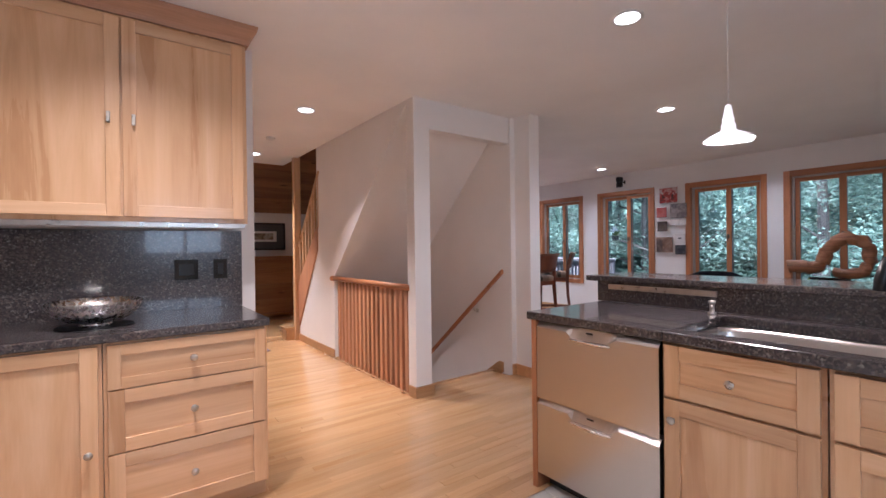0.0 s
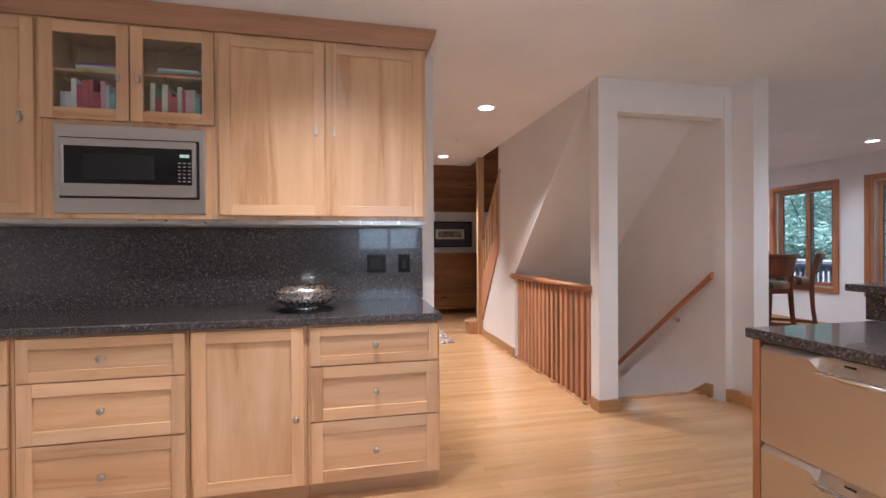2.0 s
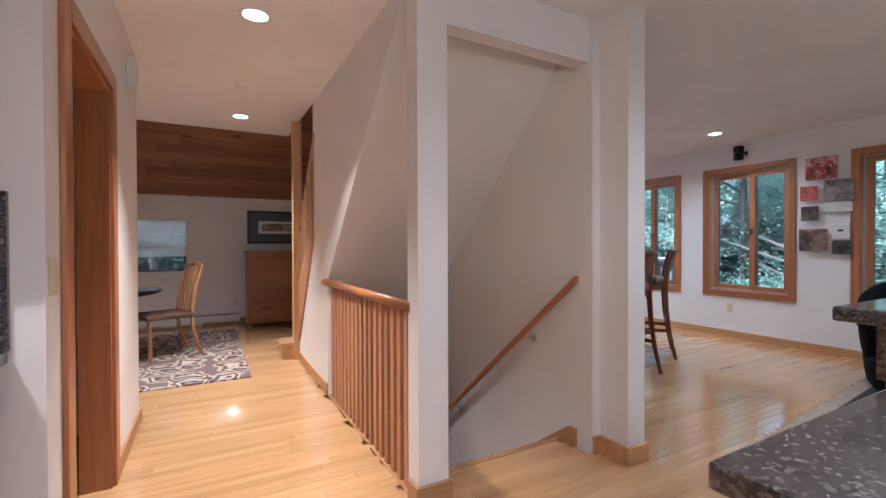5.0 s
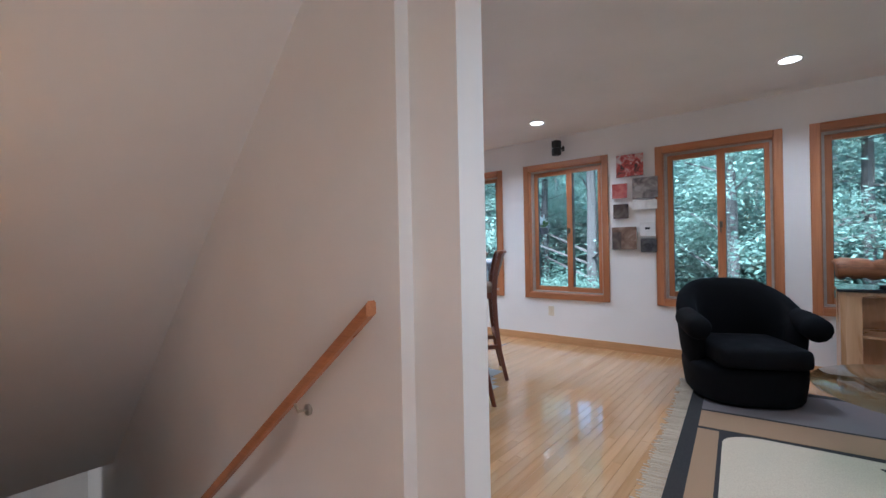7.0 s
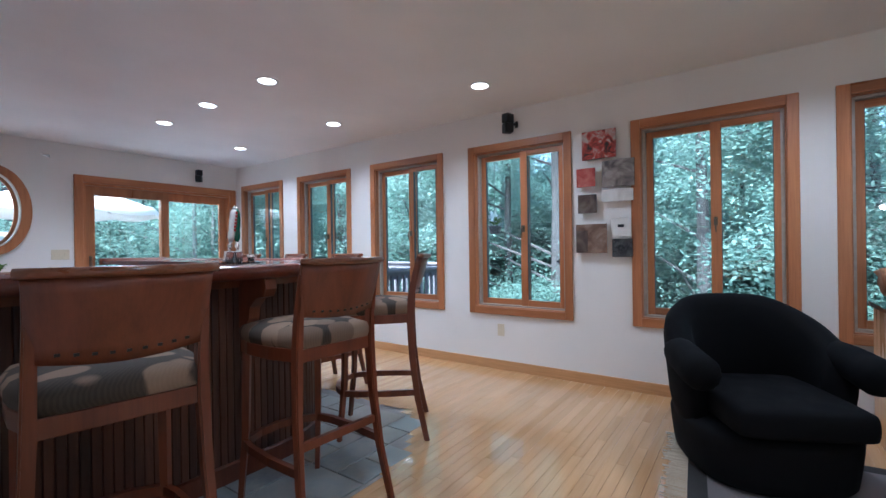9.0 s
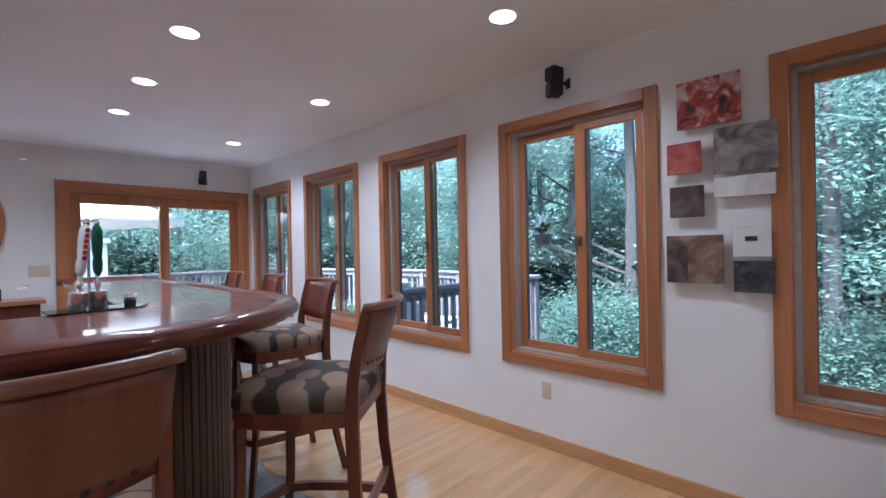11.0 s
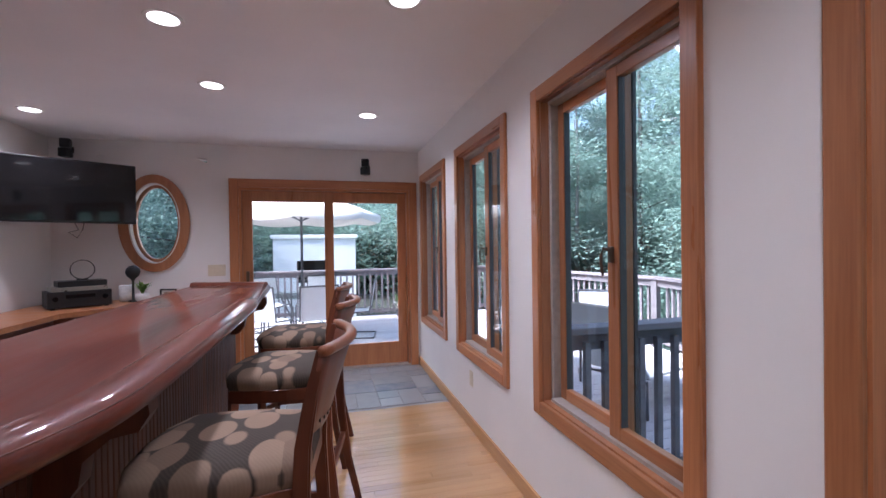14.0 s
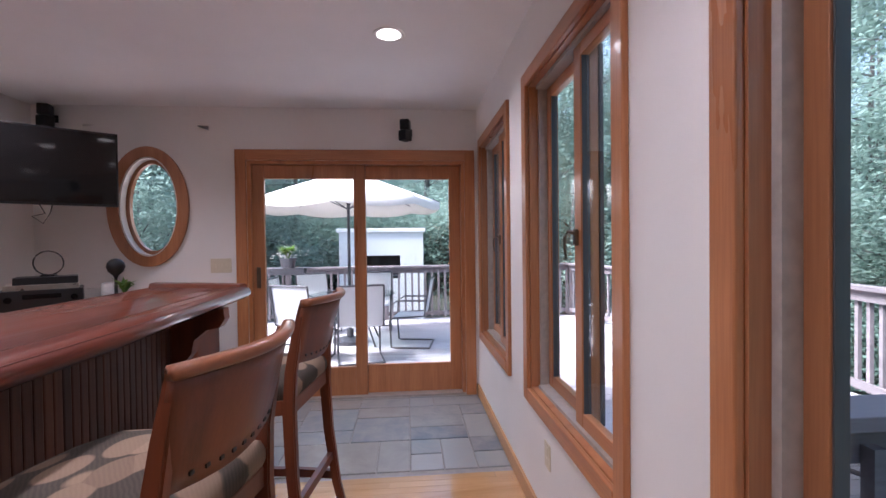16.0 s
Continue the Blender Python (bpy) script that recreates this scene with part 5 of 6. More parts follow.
            bm.faces.new((g[1][i][j], g[1][i][j + 1], g[1][i + 1][j + 1], g[1][i + 1][j]))
        for j in (0, 5):
            bm.faces.new((g[0][i][j], g[1][i][j], g[1][i + 1][j], g[0][i + 1][j]))
    for i in (0, n):
        for j in range(5):
            bm.faces.new((g[0][i][j], g[0][i][j + 1], g[1][i][j + 1], g[1][i][j]))
    part("backrest", bm, M_cherry, s, "curved cherry back panel", True)
    bm = bmesh.new()
    sweep(bm, [back(i / n * 1.03 - .015, 1.06, 0)[:2] for i in range(n + 1)], [(-.013, 1.108), (.012, 1.108), (.019, 1.116), (.019, 1.126), (.012, 1.133), (-.008, 1.133), (-.014, 1.126)])
    part("top_rail", bm, M_railtop, s, smooth=True)
    for i in range(9):
        p = back(.14 + .72 * i / 8, .12, -.010)
        blocks("stud", [(p[0] - .006, p[0] + .006, p[1] - .002, p[1] + .002, p[2] - .004, p[2] + .004)], M_black, s)
    return s


STOOLS = [(4.585, 4.06, -3), (3.78, 3.98, -8), (5.41, 4.38, 38), (5.745, 5.395, 84), (5.82, 6.26, 80), (5.83, 7.09, 82)]
st0 = bar_stool()
for o in st0.children:
    for v in o.data.vertices:
        v.co.x *= .97
        v.co.z *= 1.02
st0.matrix_basis = pose(STOOLS[0][0], STOOLS[0][1], 0, 0, 0, STOOLS[0][2])
for x, y, a in STOOLS[1:]:
    copy_thing(st0, pose(x, y, 0, 0, 0, a))

# ---- back counter, television, electronics ----
bc = thing("back_counter", "dark low counter with a wooden top in the corner", "counter", 0, 0, 0)
bm = bmesh.new()
prism(bm, [(3.42, 5.9), (3.95, 5.9), (3.95, 8.1), (4.45, 8.62), (4.9, 8.62), (4.9, 9.04), (3.42, 9.04)], .87, .91, .004)
part("top", bm, M_firx, bc, "varnished wooden top")
bm = bmesh.new()
prism(bm, [(3.42, 5.95), (3.90, 5.95), (3.90, 8.12), (4.42, 8.66), (4.86, 8.66), (4.86, 9.04), (3.42, 9.04)], 0, .8695)
part("body", bm, M_cherry, bc)
fr = thing("undercounter_fridge", "stainless steel fronted undercounter fridge", "fridge", 4.165, 8.385, .1, -45)
blocks("door", [(.005, .03, -.25, .25, 0, .75)], M_steel, fr, bevel=.004)
blocks("window", [(.0305, .033, -.20, .20, .08, .64)], M_gloss, fr)
tv = thing("television", "black flat screen television angled across the corner", "television")
tv.matrix_basis = pose(3.857, 8.51, 1.935, 0, 0, 34.5)
blocks("casing", [(-.475, .475, 0, .05, -.278, .278)], M_black, tv, bevel=.004)
blocks("screen", [(-.462, .462, -.002, -.0005, -.262, .266)], M_gloss, tv)
blocks("mount", [(-.1, .1, .05, .25, -.08, .08)], M_black, tv)
bm = bmesh.new()
tube(bm, [(.02, .05, -.27), (.05, .06, -.34), (-.02, .06, -.36), (.04, .06, -.41), (.08, .06, -.33), (.09, .06, -.27)], .004, 6)
part("cable", bm, M_black, tv)
rec = thing("av_receiver", "black audio receiver on the corner counter", "receiver", 3.93, 8.46, .91, 34)
blocks("housing", [(-.22, .22, 0, .30, .012, .15)], M_black, rec, bevel=.004)
for x in (-.17, .17):
    bm = bmesh.new()
    lathe(bm, [(.02, 0), (.02, .015), (.0001, .015)], 16)
    for v in bm.verts:
        v.co = Vector((x + v.co.x, -v.co.z, .09 + v.co.y))
    part("dial", bm, M_gloss, rec)
blocks("display", [(-.1, .1, -.0015, -.0005, .09, .12)], M_gloss, rec)
blocks("foot", [(-.2, -.17, .02, .05, 0, .012), (.17, .2, .02, .05, 0, .012), (-.2, -.17, .25, .28, 0, .012), (.17, .2, .25, .28, 0, .012)], M_black, rec)
pl_ = thing("disc_player", "slim silver and black disc player on the receiver", "disc player", 3.93, 8.47, 1.061, 34)
blocks("housing", [(-.20, .19, 0, .24, 0, .035)], M_nickel, pl_, bevel=.002)
cb = thing("cable_box", "slim black cable box on top of the disc player", "cable box", 3.93, 8.48, 1.0965, 34)
blocks("housing", [(-.16, .18, 0, .22, 0, .05)], M_black, cb, bevel=.003)
rg = thing("ring_antenna", "thin black ring antenna on the cable box", "antenna", 3.90, 8.56, 1.147, 20)
bm = bmesh.new()
ringp = [(.085 * math.cos(2 * math.pi * i / 28), 0, .095 + .085 * math.sin(2 * math.pi * i / 28)) for i in range(29)]
tube(bm, ringp, .005, 6)
part("ring", bm, M_black, rg)
blocks("base", [(-.04, .04, -.03, .03, 0, .012)], M_black, rg)
pp = thing("potted_plant", "small yellow-green succulent in a round pot", "plant", 4.30, 8.74, .91)
bm = bmesh.new()
lathe(bm, [(.035, 0), (.06, .03), (.062, .06), (.05, .085), (.045, .08), (.0001, .075)], 20)
part("pot", bm, M_white, pp, smooth=True)
rp = random.Random(2)


def tuft(bm, n, r, h, w, at=(0, 0, 0)):
    for i in range(n):
        a, l = rp.uniform(0, 6.28), rp.uniform(.5, 1)
        d = Vector((math.cos(a), math.sin(a), 0))
        sd_ = Vector((-d.y, d.x, 0)) * w
        o = Vector(at)
        p1, p2 = o + d * r * l * .45 + Vector((0, 0, h * l * .8)), o + d * r * l + Vector((0, 0, h * l * rp.uniform(.6, 1.1)))
        v = [bm.verts.new(q) for q in (o - sd_ * .4, o + sd_ * .4, p1 + sd_, p2, p1 - sd_)]
        bm.faces.new(v)


bm = bmesh.new()
tuft(bm, 60, .10, .13, .012, (0, 0, .07))
part("leaves", bm, M_plant, pp)
gl = thing("globe_ornament", "dark globe ornament on a short stem", "ornament", 4.20, 8.80, .91)
bm = bmesh.new()
lathe(bm, [(.04, 0), (.045, .01), (.012, .02), (.010, .20), (.02, .22), (.05, .25), (.062, .285), (.055, .32), (.03, .345), (.0001, .352)], 20)
part("body", bm, M_black, gl, smooth=True)
pf_ = framed("photo_frame", "small black photo frame standing on the counter", .15, .115, (4.52, 8.76, .970), -12, M_black, M_paper, M_print, .012, .02, "photo frame")
vs_ = thing("spice_jar", "pale pot on the corner counter", "pot", 4.12, 8.86, .91)
bm = bmesh.new()
lathe(bm, [(.05, 0), (.06, .05), (.06, .15), (.05, .16), (.0001, .16)], 20)
part("body", bm, M_tapwhite, vs_, smooth=True)


def speaker(x, y, z, rz, tilt=10, s=1.0):
    sp = thing("wall_speaker", "small black two-part speaker on a wall bracket", "speaker", group="surround speakers")
    sp.matrix_basis = pose(x, y, z, 0, 0, rz)
    for dz, a in ((.045, 12), (-.045, -14)):
        bm = bmesh.new()
        slab(bm, -.04 * s, .04 * s, -.15, -.06, dz - .043, dz + .043, .008)
        for v in bm.verts:
            v.co = Matrix.Rotation(radians(a), 3, "Z") @ (v.co + Vector((0, .1, 0))) + Vector((0, -.1, 0))
        o = part("cabinet", bm, M_black, sp)
    bm = bmesh.new()
    tube(bm, [(0, 0, 0), (0, -.06, 0)], .012, 8)
    slab(bm, -.02, .02, -.008, 0, -.03, .03)
    part("bracket", bm, M_black, sp)
    return sp


speaker(EAST, 4.14, 2.36, -116)
speaker(6.49, NORTH, 2.31, -24)
speaker(3.60, NORTH, 2.40, 0)
ss = thing("light_switch", "ivory triple light switch beside the sliding door", "switch", 4.88, NORTH, 1.18)
blocks("plate", [(-.085, .085, -.006, 0, -.06, .06)], M_ivory, ss, bevel=.002)
blocks("toggle", [(-.055 + .046 * i, -.037 + .046 * i, -.012, -.0062, -.015, .015) for i in range(3)], M_ivory, ss)
for yy in (4.335, 7.15):
    ws = thing("socket", "ivory wall socket under the windows", "socket", EAST, yy, .385)
    blocks("plate", [(-.006, 0, -.036, .036, -.058, .058)], M_ivory, ws, bevel=.002)
    blocks("outlet", [(-.009, -.0062, -.017, .017, -.042, -.008), (-.009, -.0062, -.017, .017, .008, .042)], M_ivory, ws)

# ---- small artworks between the windows ----
A1 = art_mat("art_red_cups", (.05, .04, .04), (.45, .07, .06), (.55, .50, .46), 14)
A2 = art_mat("art_red", (.30, .05, .05), (.42, .09, .08), (.50, .16, .13), 9)
A3 = art_mat("art_brown", (.04, .03, .03), (.09, .06, .05), (.14, .11, .09), 7)
A4 = art_mat("art_grey", (.10, .09, .09), (.22, .19, .18), (.34, .31, .29), 9)
A5 = art_mat("art_bronze", (.12, .07, .05), (.22, .14, .10), (.34, .26, .21), 6)
A6 = art_mat("art_dark", (.02, .022, .025), (.05, .05, .055), (.09, .09, .09), 20)
A7 = art_mat("art_white", (.58, .55, .52), (.68, .65, .62), (.76, .74, .72), 4)


def tile_art(y0, y1, z0, z1, m, label, extra=()):
    t = thing("art_panel", label, "wall art", EAST - .045, (y0 + y1) / 2, (z0 + z1) / 2, group="small art panels on the wall")
    w, h = abs(y1 - y0) / 2, (z1 - z0) / 2
    bm = bmesh.new()
    slab(bm, 0, .012, -w, w, -h, h, .003)
    part("panel", bm, m, t)
    blocks("spacer", [(.0125, .045, -w * .5, w * .5, -h * .5, h * .5)], M_white, t)
    for k, (a, b, c, d, mm) in enumerate(extra):
        blocks("inset", [(-.003 - .001 * k, -.0005, a * w, b * w, c * h, d * h)], mm, t)
    return t


# ---- living side: rug, armchair, console, glass table ----
lr = thing("fringed_rug", "black bordered rug with tan, cream and grey bands", "rug")
lr.matrix_basis = pose(6.36, 2.66, 0, 0, 0, 5)
blocks("weave", [(-2.9, 0, -2.2, 0, 0, .010)], M_rugblack, lr, bevel=.002)
blocks("grey_band", [(-.76, -.09, -2.12, -.085, .0105, .012)], M_ruggrey, lr)
blocks("tan_band", [(-1.10, -.79, -2.12, -.085, .0105, .012)], M_rugtan, lr)
blocks("tan_border", [(-2.8, -1.14, -.20, -.085, .0105, .012)], M_rugtan, lr)
bm = bmesh.new()
prism(bm, [(-2.8, -2.1), (-1.2, -2.1)] + [(-1.30 + .16 * math.cos(radians(a)), -.42 + .2 * math.sin(radians(a))) for a in range(0, 91, 15)] + [(-2.8, -.22)], .0105, .0125)
part("cream_field", bm, M_rugcream, lr)
bm = bmesh.new()
prism(bm, [(-2.5, -1.5), (-1.25, -.9), (-1.2, -1.25), (-2.0, -2.0)], .0128, .0138)
part("black_wedge", bm, M_rugblack, lr)
bm = bmesh.new()
rf = random.Random(8)
for i in range(230):
    x = -2.9 + 2.9 * (i + .5) / 230
    slab(bm, x - .0035 + rf.uniform(-.003, .003), x + .0035, 0, rf.uniform(.08, .13), .001, .004)
tagged(part("fringe", bm, M_rugcream, lr, "cream yarn fringe"), kind="stuff")
arm = thing("armchair", "black velour tub armchair with rolled arms", "armchair", 5.90, 2.22, .012, 0)
arm.matrix_basis = pose(6.13, 2.32, .012, 0, 0, 26)
# faces -x in its own frame


def soft(name, bm, parent, label="", lv=1):
    o = part(name, bm, M_leather, parent, label, True)
    s = o.modifiers.new("soft", "SUBSURF")
    s.levels = s.render_levels = lv
    return o


bm = bmesh.new()
rings = []
for z, kx, ky in ((0, .37, .35), (.03, .385, .365), (.12, .39, .38), (.26, .40, .395), (.30, .395, .39)):
    rings.append([bm.verts.new((kx * math.copysign(abs(math.cos(a)) ** .75, math.cos(a)), ky * math.copysign(abs(math.sin(a)) ** .75, math.sin(a)), z)) for a in [2 * math.pi * i / 24 for i in range(24)]])
for a, b in zip(rings, rings[1:]):
    for i in range(24):
        bm.faces.new((a[i], a[(i + 1) % 24], b[(i + 1) % 24], b[i]))
bm.faces.new(rings[0][::-1]), bm.faces.new(rings[-1])
soft("base", bm, arm)
bm = bmesh.new()
slab(bm, -.45, .20, -.29, .29, .29, .45, .05)
soft("seat_cushion", bm, arm)
bm = bmesh.new()
N = 20
cols = []
for i in range(N + 1):
    a = radians(-118 + 236 * i / N)
    t = abs(i / N - .5) * 2
    top = .88 - .30 * max(0, (t - .25) / .75) ** 1.3
    ro, ri = .44, .29
    cx, cy = math.cos(a), math.sin(a)
    sec = [(ri, .26), (ri - .01, top - .10), (ri + .02, top - .02), ((ri + ro) / 2, top + .01), (ro + .015, top - .03), (ro, top - .14), (ro - .04, .10)]
    cols.append([bm.verts.new((r * cx * .95 + .02, r * cy * .98, z)) for r, z in sec])
for a, b in zip(cols, cols[1:]):
    for k in range(len(a)):
        bm.faces.new((a[k], a[(k + 1) % len(a)], b[(k + 1) % len(a)], b[k]))
bm.faces.new(cols[0][::-1]), bm.faces.new(cols[-1])
soft("backrest", bm, arm, "high rounded back")
for sy in (-1, 1):
    bm = bmesh.new()
    tube(bm, [(.10, sy * .37, .60), (-.10, sy * .385, .585), (-.24, sy * .38, .56), (-.34, sy * .37, .545)], .085, 12, .095)
    soft("arm", bm, arm, "rolled arm")
con = thing("media_console", "light wood media console with a glass-fronted shelf", "console", 6.75, 1.2, 0)
con.matrix_basis = pose(6.50, 1.72, 0, 0, 0, -90)
for box in ((0, .03, 0, .48, 0, .80), (1.27, 1.3, 0, .48, 0, .80)):
    blocks("side_panel", [box], M_cab, con, bevel=.002)
blocks("plinth", [(.03, 1.27, 0.0, .02, 0, .04)], M_cab, con, bevel=.002)
blocks("top_panel", [(.03, 1.27, .0, .48, .77, .80)], M_cab, con, bevel=.002)
blocks("bottom_panel", [(.03, 1.27, .0, .48, .04, .07)], M_cab, con, bevel=.002)
blocks("back_panel", [(.03, 1.27, .46, .48, .07, .77)], M_cab, con, bevel=.002)
blocks("shelf", [(.03, 1.27, .05, .46, .45, .47)], M_cab, con, bevel=.002)
for box in ((.03, .12, -.0, .02, .07, .77), (.62, .68, 0, .02, .07, .77)):
    blocks("stile", [box], M_cab, con, bevel=.002)
blocks("top", [(-.02, 1.32, -.02, .50, .801, .825)], M_gloss, con, "black glass top", bevel=.003)
burl = thing("burl_sculpture", "looped raw burl wood sculpture on a black base", "sculpture", 6.70, 1.38, .825)
M_burl = wood("burl_wood", (.12, .045, .02), (.30, .12, .05), (.46, .22, .11), "Y", .5, grain=2)
blocks("base", [(-.10, .10, -.22, .12, 0, .025)], M_gloss, burl, bevel=.004)
bm = bmesh.new()
rr = random.Random(5)
loop = [(0, .34, .13), (0, .22, .15), (0, .10, .13), (0, .02, .20), (0, -.03, .33), (0, -.10, .44), (0, -.22, .49), (0, -.33, .45), (0, -.40, .33), (0, -.40, .20), (0, -.34, .10), (0, -.22, .07), (0, -.08, .08)]
pts = []
for a, b in zip(loop, loop[1:]):
    for k in range(3):
        pts.append(tuple(a[i] + (b[i] - a[i]) * k / 3 + rr.uniform(-.012, .012) for i in range(3)))
pts.append(loop[-1])
tube(bm, pts, .075, 14, .055)
for v in bm.verts:
    v.co = Vector((v.co.x * .8, v.co.y, v.co.z)) + Vector([rr.uniform(-.012, .012) for _ in range(3)])
part("slab", bm, M_burl, burl, smooth=True)
gt = thing("coffee_table", "oval glass coffee table with a chrome frame", "coffee table", 5.17, 1.40, .012)
bm = bmesh.new()
lathe(bm, [(.0001, .425), (.50, .425), (.505, .431), (.50, .437), (.0001, .437)], 48, sx=1.1, sy=1.05)
part("glass_top", bm, M_tableglass, gt, "clear glass top", True)
bm = bmesh.new()
lathe(bm, [(.16, 0), (.16, .02), (.05, .05), (.05, .38), (.14, .424)], 24)
part("pedestal", bm, M_gloss, gt)
pv = thing("leafy_plant", "broad-leaved green plant in a glass vase", "plant", 5.45, 1.22, .45)
bm = bmesh.new()
lathe(bm, [(.05, 0), (.07, .05), (.05, .15), (.07, .2), (.065, .2), (.045, .15), (.0001, .01)], 20)
part("vase", bm, M_tableglass, pv, smooth=True)
bm = bmesh.new()
rp = random.Random(11)
tuft(bm, 26, .26, .26, .045, (0, 0, .17))
part("leaves", bm, M_plant, pv)

# ---- outdoors ----
gb = bmesh.new()
gn = 60
gv = {}
for i in range(gn + 1):
    for j in range(gn + 1):
        x, y = -300 + 600 * (i / gn), -300 + 600 * (j / gn)
        r = math.hypot(x - 6, y - 6)
        z = -1.3 + .04 * max(0, min(r, 60) - 10) + (noise.noise(Vector((x * .08, y * .08, 0))) * .5)
        gv[i, j] = gb.verts.new((x, y, z))
for i in range(gn):
    for j in range(gn):
        gb.faces.new((gv[i, j], gv[i + 1, j], gv[i + 1, j + 1], gv[i, j + 1]))
tagged(part("ground", gb, M_ground), "leaf-strewn forest ground", "", "", "structure")

DZ = -.10
deck = tagged(new("deck"), "weathered grey wooden deck outside the glass door", "", "", "structure")
bm = bmesh.new()
for i in range(int((13.6 - 6.2) / .142)):
    y = 6.2 + .142 * i
    if y < NORTH + .15:
        slab(bm, EAST + .16, min(10.6, 10.16 + .17 * max(0, y - 6.27)), y, y + .136, DZ - .03, DZ)
    else:
        slab(bm, .5, 10.6, y, y + .136, DZ - .03, DZ)
tagged(part("deck_boards", bm, M_deckgrey, deck), kind="stuff")
blocks("joists", [(7.3, 10.1, 6.2, 6.3, -1.4, DZ - .031), (7.3, 10.6, 13.5, 13.6, -1.4, DZ - .031), (10.5, 10.6, 9.2, 13.6, -1.4, DZ - .031)], M_deckrail, deck)


def fence(x0, y0, x1, y1, label):
    L = math.hypot(x1 - x0, y1 - y0)
    f = thing("deck_railing", label, "railing", x0, y0, DZ, math.degrees(math.atan2(y1 - y0, x1 - x0)), "deck railings")
    blocks("top_rail", [(0, L, -.07, .07, .98, 1.02)], M_deckrail, f, bevel=.004)
    blocks("under_rail", [(0, L, -.02, .02, .88, .979)], M_deckrail, f)
    blocks("bottom_rail", [(0, L, -.02, .02, .08, .15)], M_deckrail, f)
    for k in range(int(L / 1.8) + 1):
        blocks("post", [(k * 1.8, k * 1.8 + .09, -.045, .045, 0, .975)], M_deckrail, f)
    bm = bmesh.new()
    slab(bm, -.018, .018, -.055, -.0205, .05, .93)
    sl = part("baluster", bm, M_deckrail, f)
    for k in range(int(L / .125)):
        o = sl if k == 0 else sl.copy()
        if k:
            scene.collection.objects.link(o)
        o.location = (.06 + .125 * k, 0, 0)
    return f


fence(7.30, 6.27, 10.1, 6.27, "grey painted wooden deck railing beside the house")
fence(10.1, 6.27, 10.6, 9.2, "grey painted wooden deck railing on the outer side")
fence(10.6, 9.2, 9.6, 13.5, "grey painted wooden deck railing on the outer side")
fence(.6, 13.5, 9.6, 13.5, "dark metal and wood deck railing at the far side")

um = thing("patio_umbrella", "large open off-white patio umbrella on a dark pole", "umbrella", 5.60, 11.7, DZ)
bm = bmesh.new()
tube(bm, [(0, 0, .03), (0, 0, 2.42)], .022, 10)
lathe(bm, [(.25, 0), (.25, .05), (.05, .08), (.05, .2)], 20)
part("pole", bm, M_patiometal, um)
bm = bmesh.new()
seg = 8
R = 1.34
rings = []
for k, (r, z) in enumerate(((.03, 2.52), (.35, 2.38), (.75, 2.21), (1.1, 2.05), (1.1, 1.95))):
    row = []
    for i in range(seg * 4):
        a = 2 * math.pi * i / (seg * 4)
        sag = .05 * (r / 1.1) * math.sin((i % 4) / 4 * math.pi)
        rr_ = r * R / 1.1 if k < 4 else R
        row.append(bm.verts.new((rr_ * math.cos(a) * (1 - sag * .6), rr_ * math.sin(a) * (1 - sag * .6), z - sag)))
    rings.append(row)
for a, b in zip(rings, rings[1:]):
    for i in range(seg * 4):
        bm.faces.new((a[i], a[(i + 1) % (seg * 4)], b[(i + 1) % (seg * 4)], b[i]))
part("canopy", bm, M_canvas, um, "off-white canvas canopy", True)
for i in range(8):
    a = 2 * math.pi * i / 8
    bm = bmesh.new()
    tube(bm, [(0, 0, 2.38), (R * math.cos(a), R * math.sin(a), 2.06)], .008, 6)
    tube(bm, [(0, 0, 1.95), (.6 * math.cos(a), .6 * math.sin(a), 2.23)], .007, 6)
    part("rib", bm, M_patiometal, um)

pt2 = thing("patio_table", "round glass patio table with a metal frame", "table", 5.65, 11.7, DZ)
bm = bmesh.new()
lathe(bm, [(.05, .70), (.60, .70), (.61, .71), (.60, .72), (.05, .72)], 32)
part("tabletop", bm, M_tableglass, pt2)
for i in range(4):
    a = radians(45 + 90 * i)
    bm = bmesh.new()
    tube(bm, [(.5 * math.cos(a), .5 * math.sin(a), .70), (.3 * math.cos(a), .3 * math.sin(a), .35), (.48 * math.cos(a), .48 * math.sin(a), 0)], .014, 8)
    part("leg", bm, M_patiometal, pt2)


